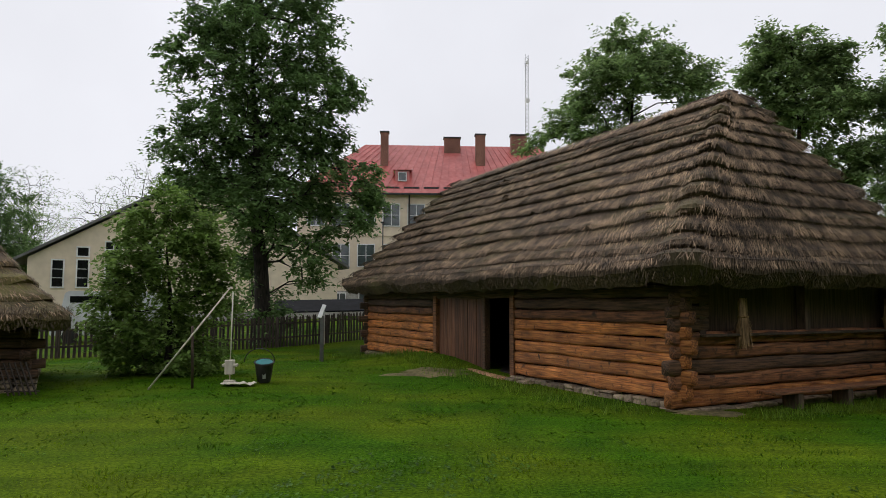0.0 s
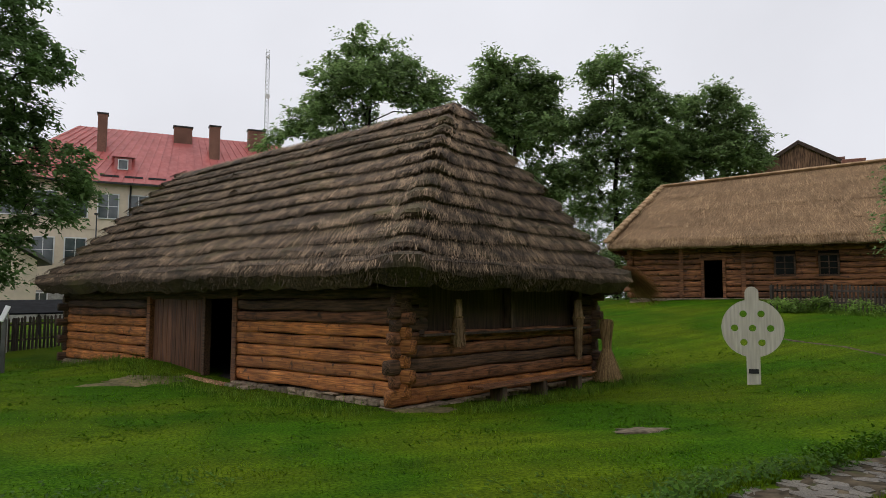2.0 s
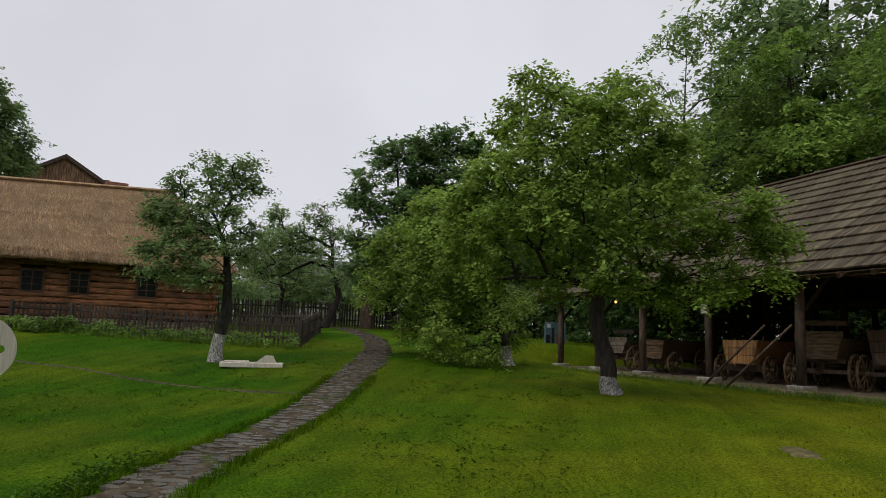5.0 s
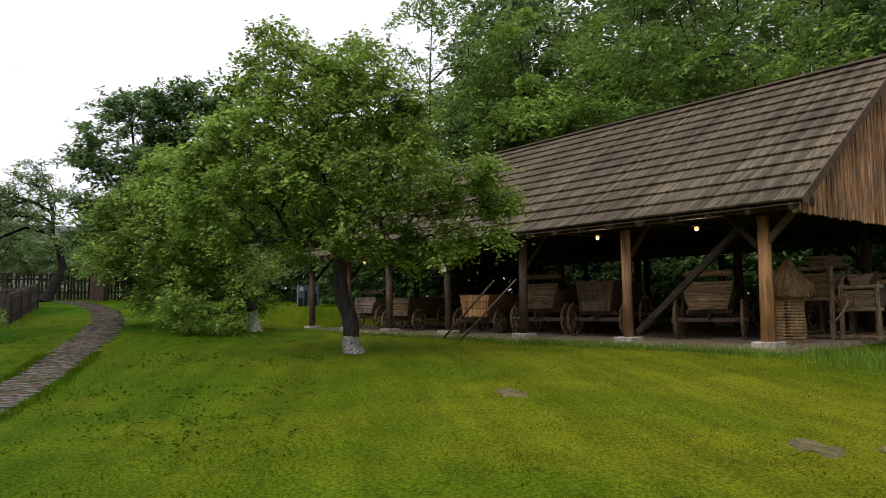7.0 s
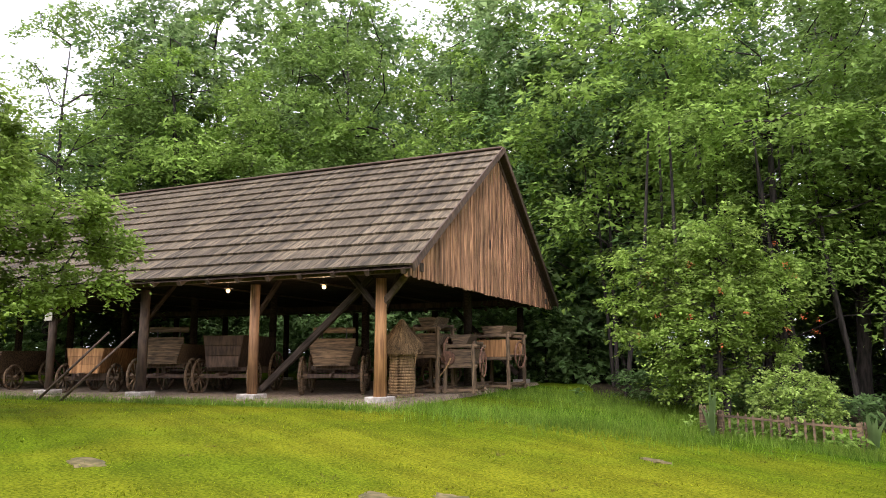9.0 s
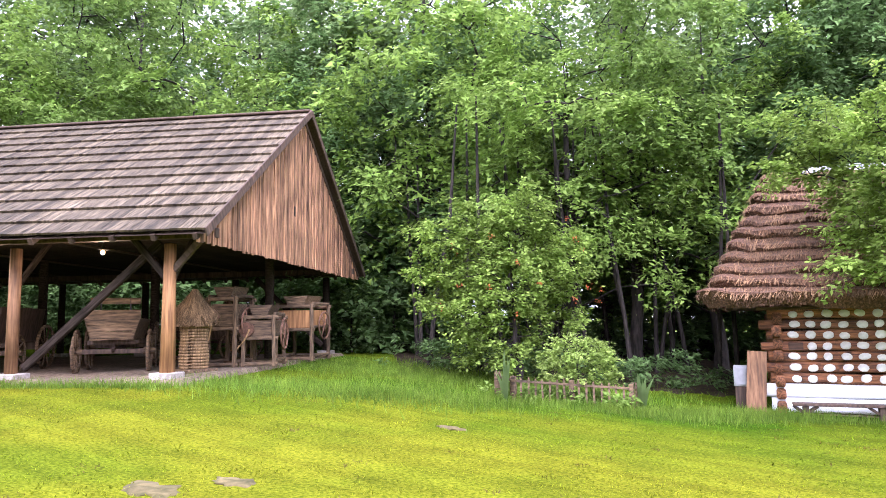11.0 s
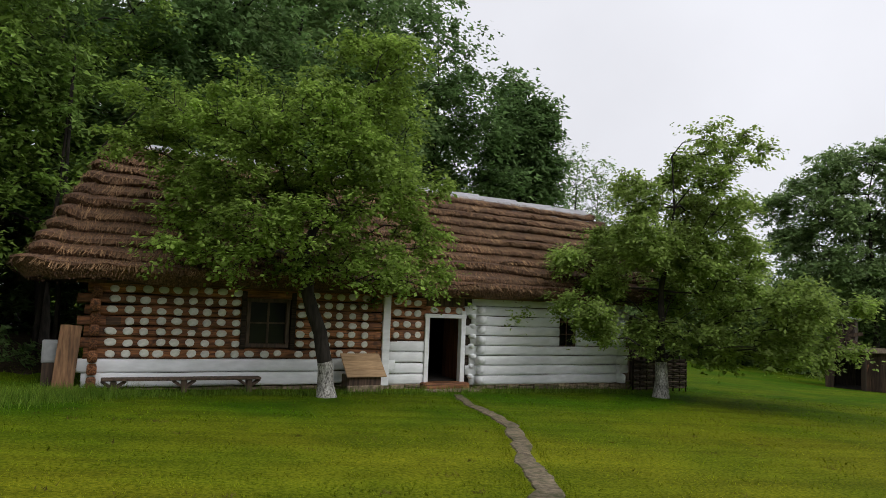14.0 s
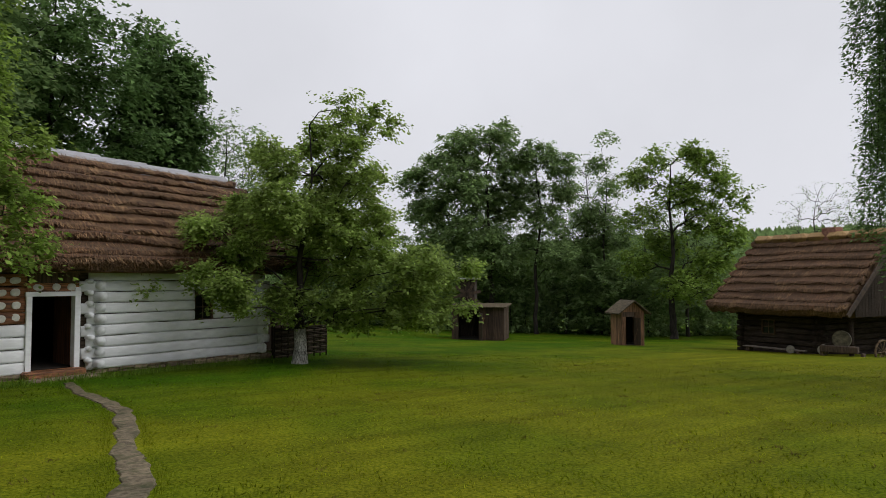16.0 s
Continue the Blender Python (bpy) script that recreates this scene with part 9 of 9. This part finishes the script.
tagged(quads("long_grass", blades(len(pts), nr, pts[:, 0], pts[:, 1], 0.07, 0.25, 0.007, 0.7), M_GRASS_LONG, tri=True), "long uncut grass along walls and the wood", "grass", kind="stuff")
# turf overhanging the path's edges
pts = []
for (xa, ya), (xb, yb), half_w in [(*q, 0.5) for q in zip(PATH[:9], PATH[1:10])] + [(*q, 0.24) for q in zip(WPATH, WPATH[1:])]:
    ln = math.hypot(xb - xa, yb - ya)
    for side in (-1, 1):
        n = int(ln * (420 if half_w > 0.4 else 260))
        q, o = nr.rand(n), side * (half_w + np.abs(nr.randn(n)) * 0.09 - 0.06)
        pts.append(np.column_stack((xa + (xb - xa) * q - (yb - ya) / ln * o, ya + (yb - ya) * q + (xb - xa) / ln * o)))
pts = np.vstack(pts)
v = blades(len(pts), nr, pts[:, 0], pts[:, 1], 0.05, 0.12, 0.007, 1.0)
foot = 0.5 * (v[:, 0] + v[:, 1])[:, None]
v = foot + (v - foot) * np.where(pts[:, 1] < 0, 0.45, 1.0)[:, None, None]
tagged(quads("edge_grass", v, M_GRASS, tri=True), "ragged turf along the edges of the paths", "grass", kind="stuff")
# clover and plantain in the near lawn
x, y = lawn_points(16000, 4.5, 22, 1.1)
patchy = np.array([noise.noise((px * 0.45, py * 0.45, 7)) + (0.35 if py > 1.5 else -0.7) for px, py in zip(x, y)])
x, y = x[patchy > 0.3], y[patchy > 0.3]
c = np.column_stack((x, y, heights(np.column_stack((x, y))) + 0.015))
tagged(quads("clover", leaves(c, np.full(len(c), 0.06), 7, 0.045, nr, -0.1, 0.25), M_TUFT), "clover and plantain leaves in the lawn", "clover", kind="stuff")
# dry clippings left lying by the mower
x, y = lawn_points(900, 5.0, 26, 0.8)
x, y = x[y < -1.0], y[y < -1.0]
k = nr.randint(4, 22, len(x))
x, y = np.repeat(x, k) + nr.randn(k.sum()) * 0.06, np.repeat(y, k) + nr.randn(k.sum()) * 0.06
tagged(quads("grass_clippings", blades(len(x), nr, x, y, 0.02, 0.05, 0.008, 2.0), M_CLIPPING, tri=True), "dry brown mown grass lying in clumps", "grass", kind="stuff")
